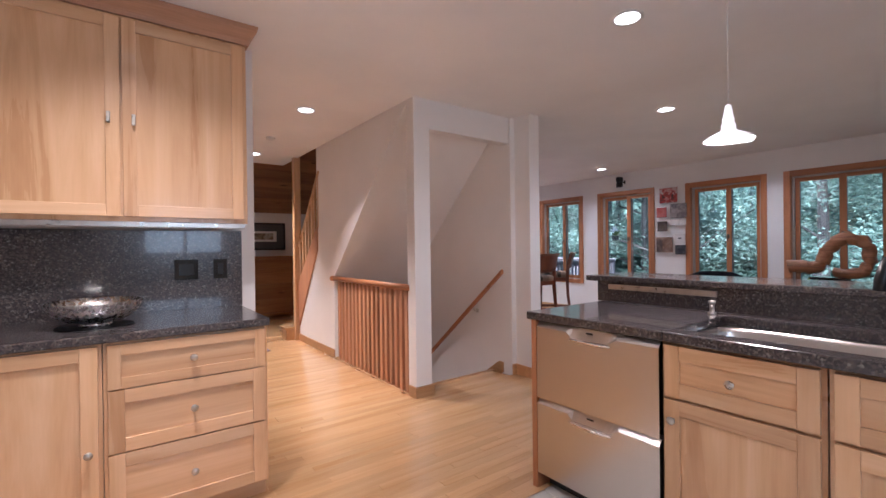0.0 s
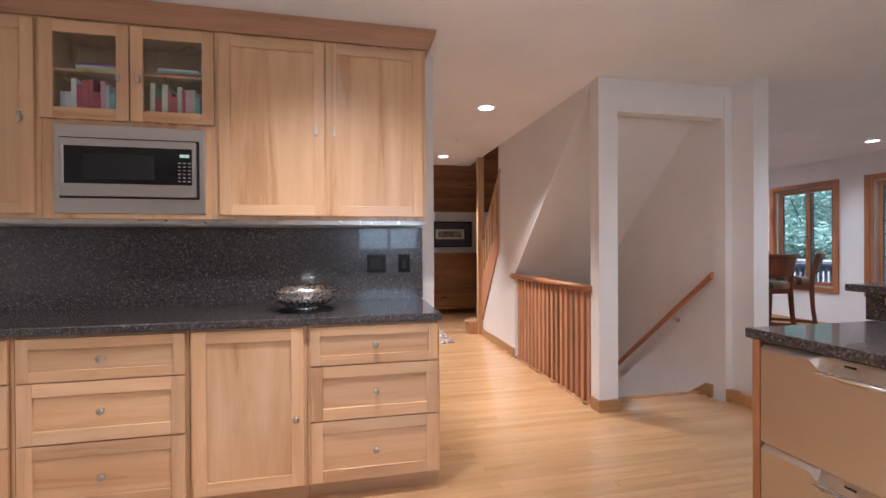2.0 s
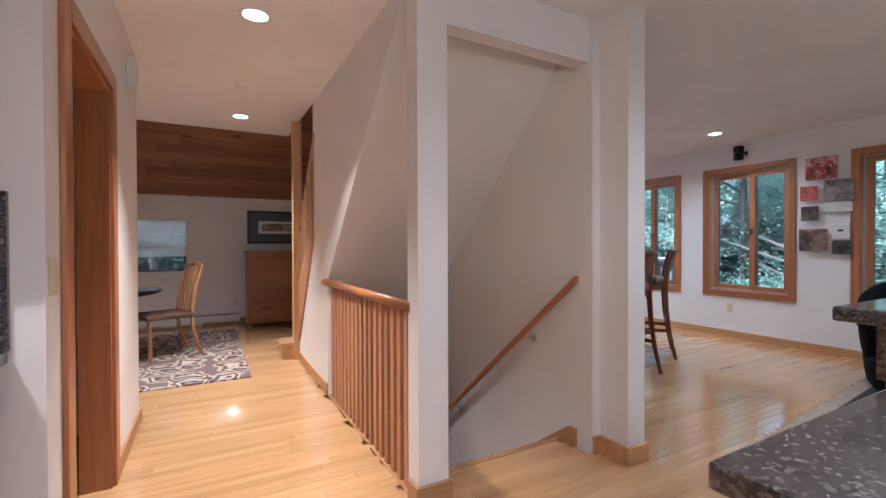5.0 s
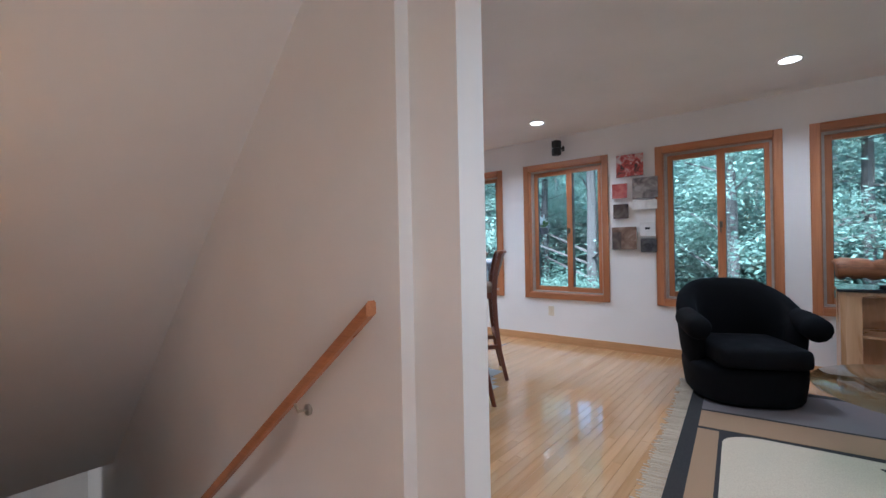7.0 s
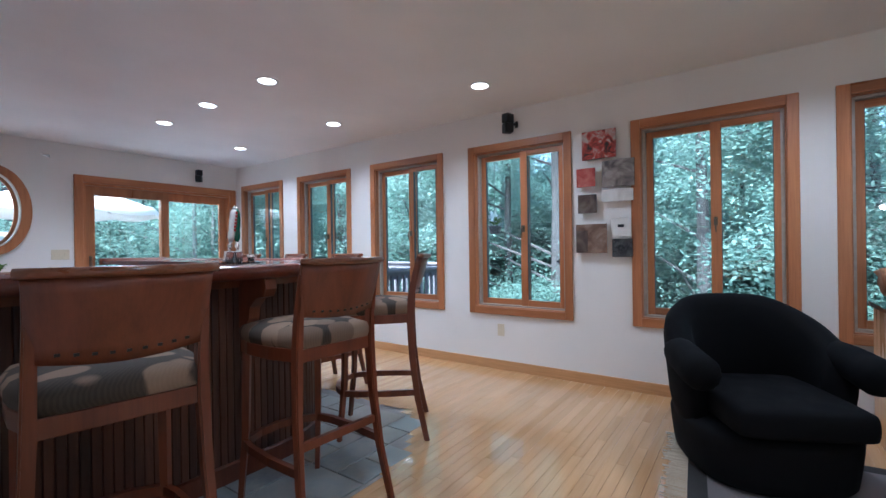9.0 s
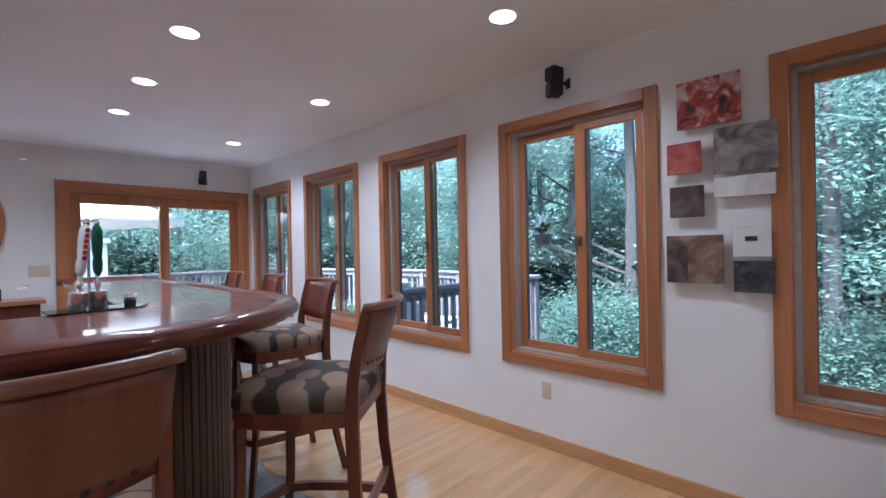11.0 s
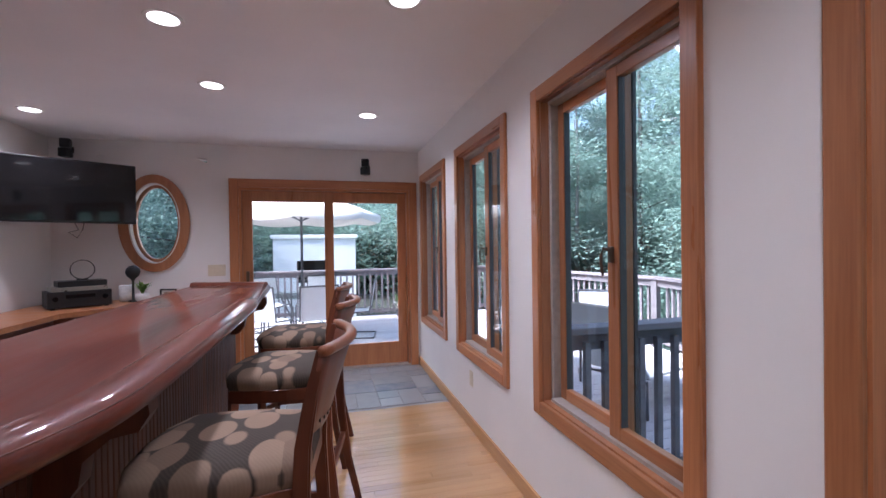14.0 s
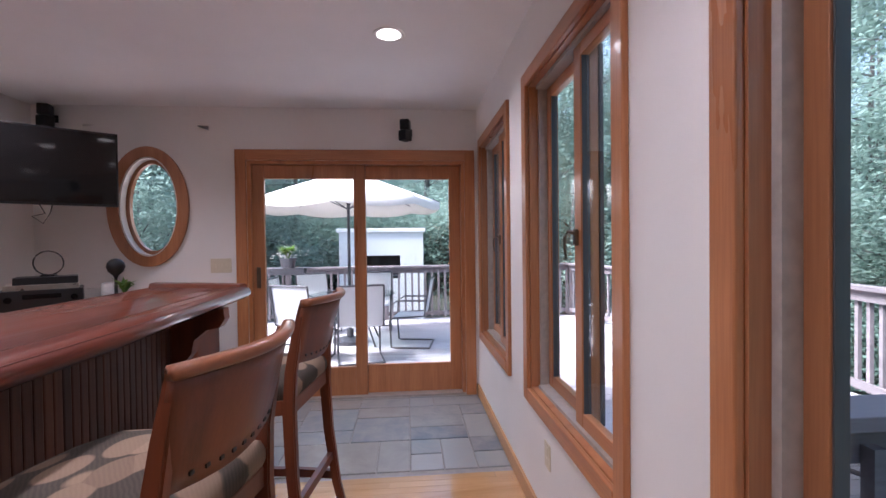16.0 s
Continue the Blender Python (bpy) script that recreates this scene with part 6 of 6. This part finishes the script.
def patio_chair():
    c = thing("patio_chair", "pale mesh sling patio chair with a cantilever metal frame", "patio chair", group="chairs round the patio table")
    for sx in (-.27, .27):
        bm = bmesh.new()
        tube(bm, [(sx, -.30, .95), (sx, -.22, .45), (sx, .22, .42), (sx, .26, .38), (sx, .24, .02), (sx, .18, .012), (sx, -.28, .012)], .013, 8)
        part("side_frame", bm, M_patiometal, c)
        bm = bmesh.new()
        tube(bm, [(sx, -.25, .66), (sx, .15, .66), (sx, .24, .60), (sx, .25, .42)], .012, 8)
        part("armrest", bm, M_patiometal, c)
    bm = bmesh.new()
    tube(bm, [(-.27, -.28, .012), (.27, -.28, .012)], .013, 8)
    tube(bm, [(-.27, -.30, .95), (.27, -.30, .95)], .013, 8)
    part("cross_bar", bm, M_patiometal, c)
    bm = bmesh.new()
    pf = [(-.295, .93), (-.235, .60), (-.21, .46), (-.10, .425), (.22, .425)]
    rows = [[bm.verts.new((x, y, z + dz)) for y, z in pf] for dz in (0, .006) for x in (-.26, .26)]
    for k in range(4):
        bm.faces.new((rows[0][k], rows[0][k + 1], rows[1][k + 1], rows[1][k]))
        bm.faces.new((rows[2][k], rows[3][k], rows[3][k + 1], rows[2][k + 1]))
    part("sling", bm, M_sling, c, "pale mesh sling")
    return c


pc = patio_chair()
pc.matrix_basis = pose(5.15, 10.85, DZ, 0, 0, -25)
for x, y, a in ((6.5, 11.45, 80), (4.75, 11.9, -90), (5.85, 10.75, 10), (5.9, 12.6, 180), (5.0, 12.5, 215), (9.0, 8.2, 150)):
    copy_thing(pc, pose(x, y, DZ, 0, 0, a))
lo_ = thing("deck_lounger", "white sling lounge chair with a raised back on the deck", "lounge chair", 8.75, 7.45, DZ, -160)
bm = bmesh.new()
for x0, x1, z0, z1 in ((-.9, .2, .32, .34), (.2, .75, .34, 1.0)):
    vs = [bm.verts.new(p) for p in ((x0, -.3, z0), (x1, -.3, z1), (x1, .3, z1), (x0, .3, z0), (x0, -.3, z0 + .02), (x1, -.3, z1 + .02), (x1, .3, z1 + .02), (x0, .3, z0 + .02))]
    for f in ((3, 2, 1, 0), (4, 5, 6, 7), (0, 1, 5, 4), (1, 2, 6, 5), (2, 3, 7, 6), (3, 0, 4, 7)):
        bm.faces.new([vs[k] for k in f])
part("sling", bm, M_canvas, lo_)
for x in (-.8, .25):
    bm = bmesh.new()
    tube(bm, [(x, -.3, 0), (x, -.3, .32), (x, .3, .32), (x, .3, 0)], .014, 8)
    part("leg", bm, M_patiometal, lo_)
of = thing("outdoor_fireplace", "white stucco outdoor fireplace with a dark opening", "fireplace", 5.62, 20.0, -1.3)
blocks("body", [(-1.35, -.6, -.6, .6, 0, 3.0), (.6, 1.35, -.6, .6, 0, 3.0), (-.6, .6, -.6, .6, 0, 1.5), (-.6, .6, -.6, .6, 2.25, 3.0), (-.6, .6, .35, .6, 1.5, 2.25)], M_stucco, of)
blocks("firebox", [(-.599, .599, .30, .349, 1.551, 2.249), (-.599, -.58, -.55, .30, 1.551, 2.249), (.58, .599, -.55, .30, 1.551, 2.249)], M_black, of, "plain black firebox")
blocks("cap", [(-1.42, 1.42, -.66, .66, 3.001, 3.13)], M_stucco, of, bevel=.01)
blocks("hearth", [(-.59, .59, -.59, -.01, 1.501, 1.55)], M_black, of)
bs = thing("side_console", "dark flower trough hung on the deck rail", "planter", 4.3, 13.3, .80)


def flower_tub(x, y, z, r, label):
    p = thing("flower_basket", label, "flowers", x, y, z, group="flower baskets")
    bm = bmesh.new()
    lathe(bm, [(r * .5, .18 - r * .8), (r * .7, .18), (r * .65, .18), (.0001, .16)], 16)
    part("pot", bm, M_patiometal, p)
    bm = bmesh.new()
    tuft(bm, 160, r, r * 1.2, .02, (0, 0, .15))
    part("leaves", bm, M_plant, p)
    bm = bmesh.new()
    for i in range(110):
        v = Vector((rp.gauss(0, r * .5), rp.gauss(0, r * .5), .17 + abs(rp.gauss(0, r * .6))))
        q = min(.018, r * .11)
        vs = [bm.verts.new(v + Vector(d) * q) for d in ((1, 0, 0), (0, 1, .5), (-1, 0, 0), (0, -1, .5))]
        bm.faces.new(vs)
    part("flowers", bm, M_flower, p, "white flowers")
    return p


blocks("trough", [(-.3, .3, -.1, .1, 0, .12)], M_patiometal, bs)
flower_tub(4.3, 13.3, .92 - .0, .22, "basket of white flowers on the deck rail")
flower_tub(7.6, 13.1, DZ, .3, "tub of white flowers on the deck")
flower_tub(8.6, 9.0, DZ, .4, "tub of white flowers on the deck")
hb = flower_tub(7.75, 4.75, 1.26, .11, "hanging basket of white flowers outside the window")
bm = bmesh.new()
for i in range(26):
    a, e, ln = rp.uniform(0, 2 * math.pi), rp.uniform(.15, 1.3), rp.uniform(.13, .20)
    q = Vector((math.cos(a) * math.cos(e), math.sin(a) * math.cos(e), math.sin(e)))
    sd = Vector((-math.sin(a), math.cos(a), 0)) * .013
    m1, tip = q * ln * .55 + Vector((0, 0, .24)), q * ln + Vector((0, 0, .20))
    r0 = Vector((0, 0, .19))
    vs = [bm.verts.new(v) for v in (r0, m1 + sd, tip, m1 - sd)]
    bm.faces.new(vs)
part("spiky_leaf", bm, M_flower, hb, "white spiky leaves")
bm = bmesh.new()
tube(bm, [(0, 0, .15), (0, 0, 2.6)], .004, 6)
part("hanger", bm, M_patiometal, hb)

# trees: a few shapes, copied
rt = random.Random(21)


def tree_shape(kind, seed, h, r, leaves, m_leaf, m_bark, low):
    rt_ = np.random.RandomState(seed)
    t = thing("tree", "tall broadleaf forest tree in full green leaf" if kind else "tall dark green conifer", "tree", group="trees round the house")
    bm = bmesh.new()
    tube(bm, [(0, 0, -.5), (.05, .02, h * .3), (-.04, .06, h * .6), (.03, 0, h)], r, 8, r * .25)
    limbs = []
    for i in range(14):
        a, z = rt_.uniform(0, 6.28), h * (low + (1 - low) * rt_.rand())
        l = (h - z) * .3 + 1.0
        e = (l * math.cos(a), l * math.sin(a), z + (l * .35 if kind else -.2 * l))
        tube(bm, [(0, 0, z), (e[0] * .5, e[1] * .5, (z + e[2]) / 2 + .1), e], r * .25, 5, r * .06)
        limbs.append((a, z, l, e))
    part("trunk", bm, m_bark, t)
    # clumps of small leaves along the limbs
    cl = []
    for a, z, l, e in limbs:
        for k in range(9):
            f = rt_.uniform(.35, 1.15)
            cl.append((e[0] * f + rt_.normal(0, .35), e[1] * f + rt_.normal(0, .35), z + (e[2] - z) * f + rt_.normal(0, .35)))
    per = leaves // len(cl)
    C = np.repeat(np.array(cl), per, axis=0)
    n = len(C)
    P = C + rt_.normal(0, 1, (n, 3)) * np.array([.42, .42, .20])
    d1 = rt_.normal(0, 1, (n, 3)) * [1, 1, .35]
    d1 /= np.linalg.norm(d1, axis=1)[:, None]
    d2 = np.cross(d1, rt_.normal(0, .35, (n, 3)) + [0, 0, 1])
    d2 /= np.linalg.norm(d2, axis=1)[:, None]
    s = rt_.uniform(.034, .08, (n, 1))
    V = np.stack([P - d1 * s, P - d2 * s * .5, P + d1 * s, P + d2 * s * .5], 1).reshape(-1, 3)
    me = bpy.data.meshes.new("crown")
    me.from_pydata(V.tolist(), [], np.arange(4 * n).reshape(-1, 4).tolist())
    me.materials.append(m_leaf)
    c = new("crown", me)
    c.parent = t
    tagged(c, "many small green leaves", kind="stuff")
    return t


shapes = [tree_shape(1, 1, 11, .17, 25000, M_leaf, M_bark, .05), tree_shape(1, 2, 13, .20, 25000, M_leaf, M_bark, .08), tree_shape(0, 3, 12, .16, 25000, M_leafdark, M_bark, .04), tree_shape(1, 4, 9, .10, 17000, M_leaf, M_birch, .10)]
spots = []
for i in range(400):
    x, y = rt.uniform(-22, 34), rt.uniform(-14, 42)
    if x < 10.8 and y < 17.5 and x > -7:
        continue
    if x < 14.5 and y < 15:
        continue
    if x < 10.5 and y < 26 and x > -2:
        continue
    if any(math.hypot(x - a, y - b) < 2.3 for a, b in spots):
        continue
    spots.append((x, y))
spots = [(15.0, 3.2), (16.2, 7.2), (15.2, -.6), (15.6, 11.0), (12.2, 19.8), (-.6, 19.8), (10.4, 26.5)] + spots
for k, (x, y) in enumerate(spots[:110]):
    i = (k * 7 + 3) % 4
    m = pose(x, y, -1.3 + .04 * max(0, math.hypot(x - 6, y - 6) - 10), 0, 0, rt.uniform(0, 360))
    if k < 4:
        shapes[k].matrix_basis = m
    else:
        copy_thing(shapes[i], m)
# low bushes at the edge of the wood
def shrub(seed):
    r_ = np.random.RandomState(seed)
    b = thing("shrub", "low leafy green shrub at the forest edge", "shrub", group="shrubs at the forest edge")
    bm = bmesh.new()
    for i in range(7):
        a = r_.uniform(0, 6.28)
        tube(bm, [(0, 0, -.1), (.3 * math.cos(a), .3 * math.sin(a), .5), (.6 * math.cos(a), .6 * math.sin(a), 1.0)], .02, 5, .006)
    part("stems", bm, M_bark, b)
    n = 6500
    P = r_.normal(0, 1, (n, 3)) * [.55, .55, .4] + [0, 0, .8]
    P[:, 2] = np.abs(P[:, 2])
    d1 = r_.normal(0, 1, (n, 3)) * [1, 1, .4]
    d1 /= np.linalg.norm(d1, axis=1)[:, None]
    d2 = np.cross(d1, [0, 0, 1] + r_.normal(0, .3, (n, 3)))
    d2 /= np.linalg.norm(d2, axis=1)[:, None]
    s = r_.uniform(.028, .06, (n, 1))
    V = np.stack([P - d1 * s, P - d2 * s * .5, P + d1 * s, P + d2 * s * .5], 1).reshape(-1, 3)
    me = bpy.data.meshes.new("foliage")
    me.from_pydata(V.tolist(), [], np.arange(4 * n).reshape(-1, 4).tolist())
    me.materials.append(M_shrubleaf)
    c = new("foliage", me)
    c.parent = b
    tagged(c, kind="stuff")
    return b


sh = shrub(9)
sh.matrix_basis = pose(14.2, .6, -1.3)
for i in range(170):
    x, y = rt.uniform(12.2, 27), rt.uniform(-10, 24)
    if i > 120:
        x, y = rt.uniform(-6, 12), rt.uniform(25.5, 30)
    if x < 12 and y > 5 and i <= 120:
        x += 2.5
    k = rt.uniform(.7, 1.1) if x < 18 and y < 18 else rt.uniform(1.5, 2.6)
    sh.scale = (k, k, k)
    copy_thing(sh, pose(x, y, -1.35, 0, 0, rt.uniform(0, 360)))
sh.scale = (1, 1, 1)

# far forest: a plain backdrop beyond 55 m


def far_mat():
    m, nt, b = mat("far_forest", .95)
    n = nd(nt, "ShaderNodeTexNoise", Scale=.9, Detail=8.0, Roughness=.7)
    nt.links.new(coords(nt, (1, 1, .6), shift=False), n.inputs["Vector"])
    nt.links.new(ramp(nt, n.outputs[0], [(.38, (.05, .10, .08)), (.52, (.12, .20, .16)), (.66, (.22, .32, .27))]), b.inputs["Base Color"])
    return m


bm = bmesh.new()
n = 96
prev = None
for i in range(n + 1):
    a = 2 * math.pi * i / n
    h = 13 + 3 * noise.noise(Vector((math.cos(a) * 6, math.sin(a) * 6, 1)))
    cur = (bm.verts.new((6 + 62 * math.cos(a), 6 + 62 * math.sin(a), -2)), bm.verts.new((6 + 62 * math.cos(a), 6 + 62 * math.sin(a), h)))
    if prev:
        bm.faces.new((prev[0], cur[0], cur[1], prev[1]))
    prev = cur
tagged(part("backdrop", bm, far_mat()), "distant forest", "", "", "structure")

# art panels
tile_art(3.23, 3.51, 1.93, 2.17, A1, "art panel of red and white shapes on a dark ground")
tile_art(3.40, 3.56, 1.70, 1.86, A2, "square red art panel")
tile_art(3.39, 3.55, 1.475, 1.635, A3, "square dark brown art panel")
tile_art(3.09, 3.345, 1.68, 1.905, A4, "grey art panel with a reddish corner")
tile_art(3.10, 3.345, 1.56, 1.66, A7, "white art panel below the grey one")
tile_art(3.31, 3.57, 1.135, 1.38, A5, "bronze art panel with a dark inset", ((-.98 + 1.2, .98, -.98, .55, A3),))
tile_art(3.12, 3.27, 1.27, 1.42, A7, "square white art panel with a black mark", ((-.3, .35, .0, .3, A6),))
tile_art(3.11, 3.27, 1.10, 1.25, A6, "square black art panel with raised dots")

# ---- slate, tiles and floor boards ----
floor_ob = bpy.data.objects["floor"]


def piece_mesh(name, w, l, h, material, bev=.0015):
    bm = bmesh.new()
    lo = [bm.verts.new((x, y, -h)) for x, y in ((0, 0), (l, 0), (l, w), (0, w))]
    hi = [bm.verts.new((x, y, 0)) for x, y in ((bev, bev), (l - bev, bev), (l - bev, w - bev), (bev, w - bev))]
    mdl = [bm.verts.new((x, y, -bev)) for x, y in ((0, 0), (l, 0), (l, w), (0, w))]
    bm.faces.new(hi)
    for i in range(4):
        j = (i + 1) % 4
        bm.faces.new((mdl[i], mdl[j], hi[j], hi[i]))
        bm.faces.new((lo[i], lo[j], mdl[j], mdl[i]))
    bmesh.ops.recalc_face_normals(bm, faces=bm.faces[:])
    me = bpy.data.meshes.new(name)
    bm.to_mesh(me)
    bm.free()
    me.materials.append(material)
    return me


def on_slate(x, y):
    if y > 7.74 and x > 3.4:
        return True
    if y > BY - .32 and x > 3.3 and x < BX + .1:
        cx, cy = BX - RC, BY + RC
        if x > cx and y < cy:
            return math.hypot(x - cx, y - cy) < RC + .32 and x < BX + .12
        return True
    return False


# slate: mixed sizes on a 0.2 m grid, recessed joints
setting("slate_bed", [(3.41, BX + .12, BY - .32, 7.74, -.02, -.006), (3.41, EAST, 7.74, NORTH, -.02, -.006)], M_grout)
rs = random.Random(3)
used = set()
U = .203
sizes = {}
x_0, y_0 = 3.41, 3.95
for j in range(int((NORTH - y_0) / U) + 1):
    for i in range(int((EAST - x_0) / U) + 1):
        if (i, j) in used:
            continue
        opts = [(2, 2), (2, 1), (1, 1), (3, 2), (1, 2)]
        rs.shuffle(opts)
        for a, b in opts + [(1, 1)]:
            cells = [(i + p, j + q) for p in range(a) for q in range(b)]
            if any(c in used for c in cells):
                continue
            xa, ya, xb, yb = x_0 + i * U, y_0 + j * U, x_0 + (i + a) * U, y_0 + (j + b) * U
            if (a, b) != (1, 1) and not (on_slate(xa + .02, ya + .02) and on_slate(xb - .02, yb - .02) and on_slate(xb - .02, ya + .02) and xb < EAST and yb < NORTH):
                continue
            used.update(cells)
            xb2, yb2 = min(xb, EAST), min(yb, NORTH)
            if not on_slate((xa + xb2) / 2, (ya + yb2) / 2) or xb2 - xa < .03 or yb2 - ya < .03:
                break
            if xa < 5.05 and ya > 4.9 and not ya > 7.7 and xa < 4.9:
                break
            key = (round(xb2 - xa, 3), round(yb2 - ya, 3))
            if key not in sizes:
                sizes[key] = piece_mesh("slate_tile", key[1] - .008, key[0] - .008, .012, M_slate, .003)
            o = new("slate_tile", sizes[key])
            o.parent = floor_ob
            o.location = (xa + .004, ya + .004, rs.uniform(-.001, .001) + .001)
            break

# kitchen floor tiles, west of a line
M_tile = plain("kitchen_tile", (.56, .52, .47), .4, scale=6, var=.06)
tilem = piece_mesh("floor_tile", .327, .327, .012, M_tile, .002)
setting("tile_bed", [(WEST, 2.37, SOUTH, 1.42, -.02, -.008)], M_grout)
for i in range(17):
    for j in range(13):
        o = new("floor_tile", tilem)
        o.parent = floor_ob
        o.location = (2.37 - .33 * (i + 1), 1.42 - .33 * (j + 1), 0)

# oak boards: the nearest are pieces of their own, the rest are joined
BWD = .0572
rb = random.Random(12)
lens = [.45, .7, .95, 1.25, 1.6]
board = {l: piece_mesh("board", BWD - .0008, l - .001, .018, M_floor, .0008) for l in lens}
rest_v, rest_f = [], []
count = 0


def region(x, y):
    """Where the boards lie."""
    if on_slate(x, y):
        return False
    if y < 1.42:
        return x > 2.37
    if 1.93 < x < 2.0 and 3.06 < y < 4.7:
        return False
    if 1.93 < x < 3.06 and 3.19 < y < 6.9:
        return False
    if 3.0 < x < 3.236 and y > 2.94:
        return False
    return True


j = 0
y = SOUTH
while y < NORTH:
    x = WEST - rb.uniform(0, 1.2)
    while x < EAST:
        l = rb.choice(lens)
        xa, xb = max(x, WEST), min(x + l, EAST)
        x += l
        # cut the board where the floor ends
        s = xa
        segs, run = [], None
        while s < xb:
            ok = region(s + .03, y + BWD / 2)
            if ok and run is None:
                run = s
            if not ok and run is not None:
                segs.append((run, s))
                run = None
            s += .06
        if run is not None:
            segs.append((run, xb))
        for p, q in segs:
            if q - p < .02:
                continue
            if abs((q - p) - l) < .003 and count < 300 and ((.6 < p < 1.9 and 1.5 < y < 4.8) or (3.3 < p < 6.2 and 2.6 < y < 3.9) or (p > 5.8 and 4 < y < 7.74)):
                o = new("board", board[l])
                o.parent = floor_ob
                o.location = (p, y, 0)
                count += 1
            else:
                b0 = len(rest_v)
                e, w = .0008, BWD - .0008
                for zz, k in ((-.0008, 0), (0, e)):
                    rest_v += [(p + k, y + k, zz), (q - .001 - k, y + k, zz), (q - .001 - k, y + w - k, zz), (p + k, y + w - k, zz)]
                rest_f.append((b0 + 4, b0 + 5, b0 + 6, b0 + 7))
                for k in range(4):
                    m_ = (k + 1) % 4
                    rest_f.append((b0 + k, b0 + m_, b0 + 4 + m_, b0 + 4 + k))
    y += BWD
me = bpy.data.meshes.new("boards")
me.from_pydata(rest_v, [], rest_f)
me.materials.append(M_floor)
o = new("boards", me)
o.parent = floor_ob
tagged(o, "oak strip boards", kind="stuff")
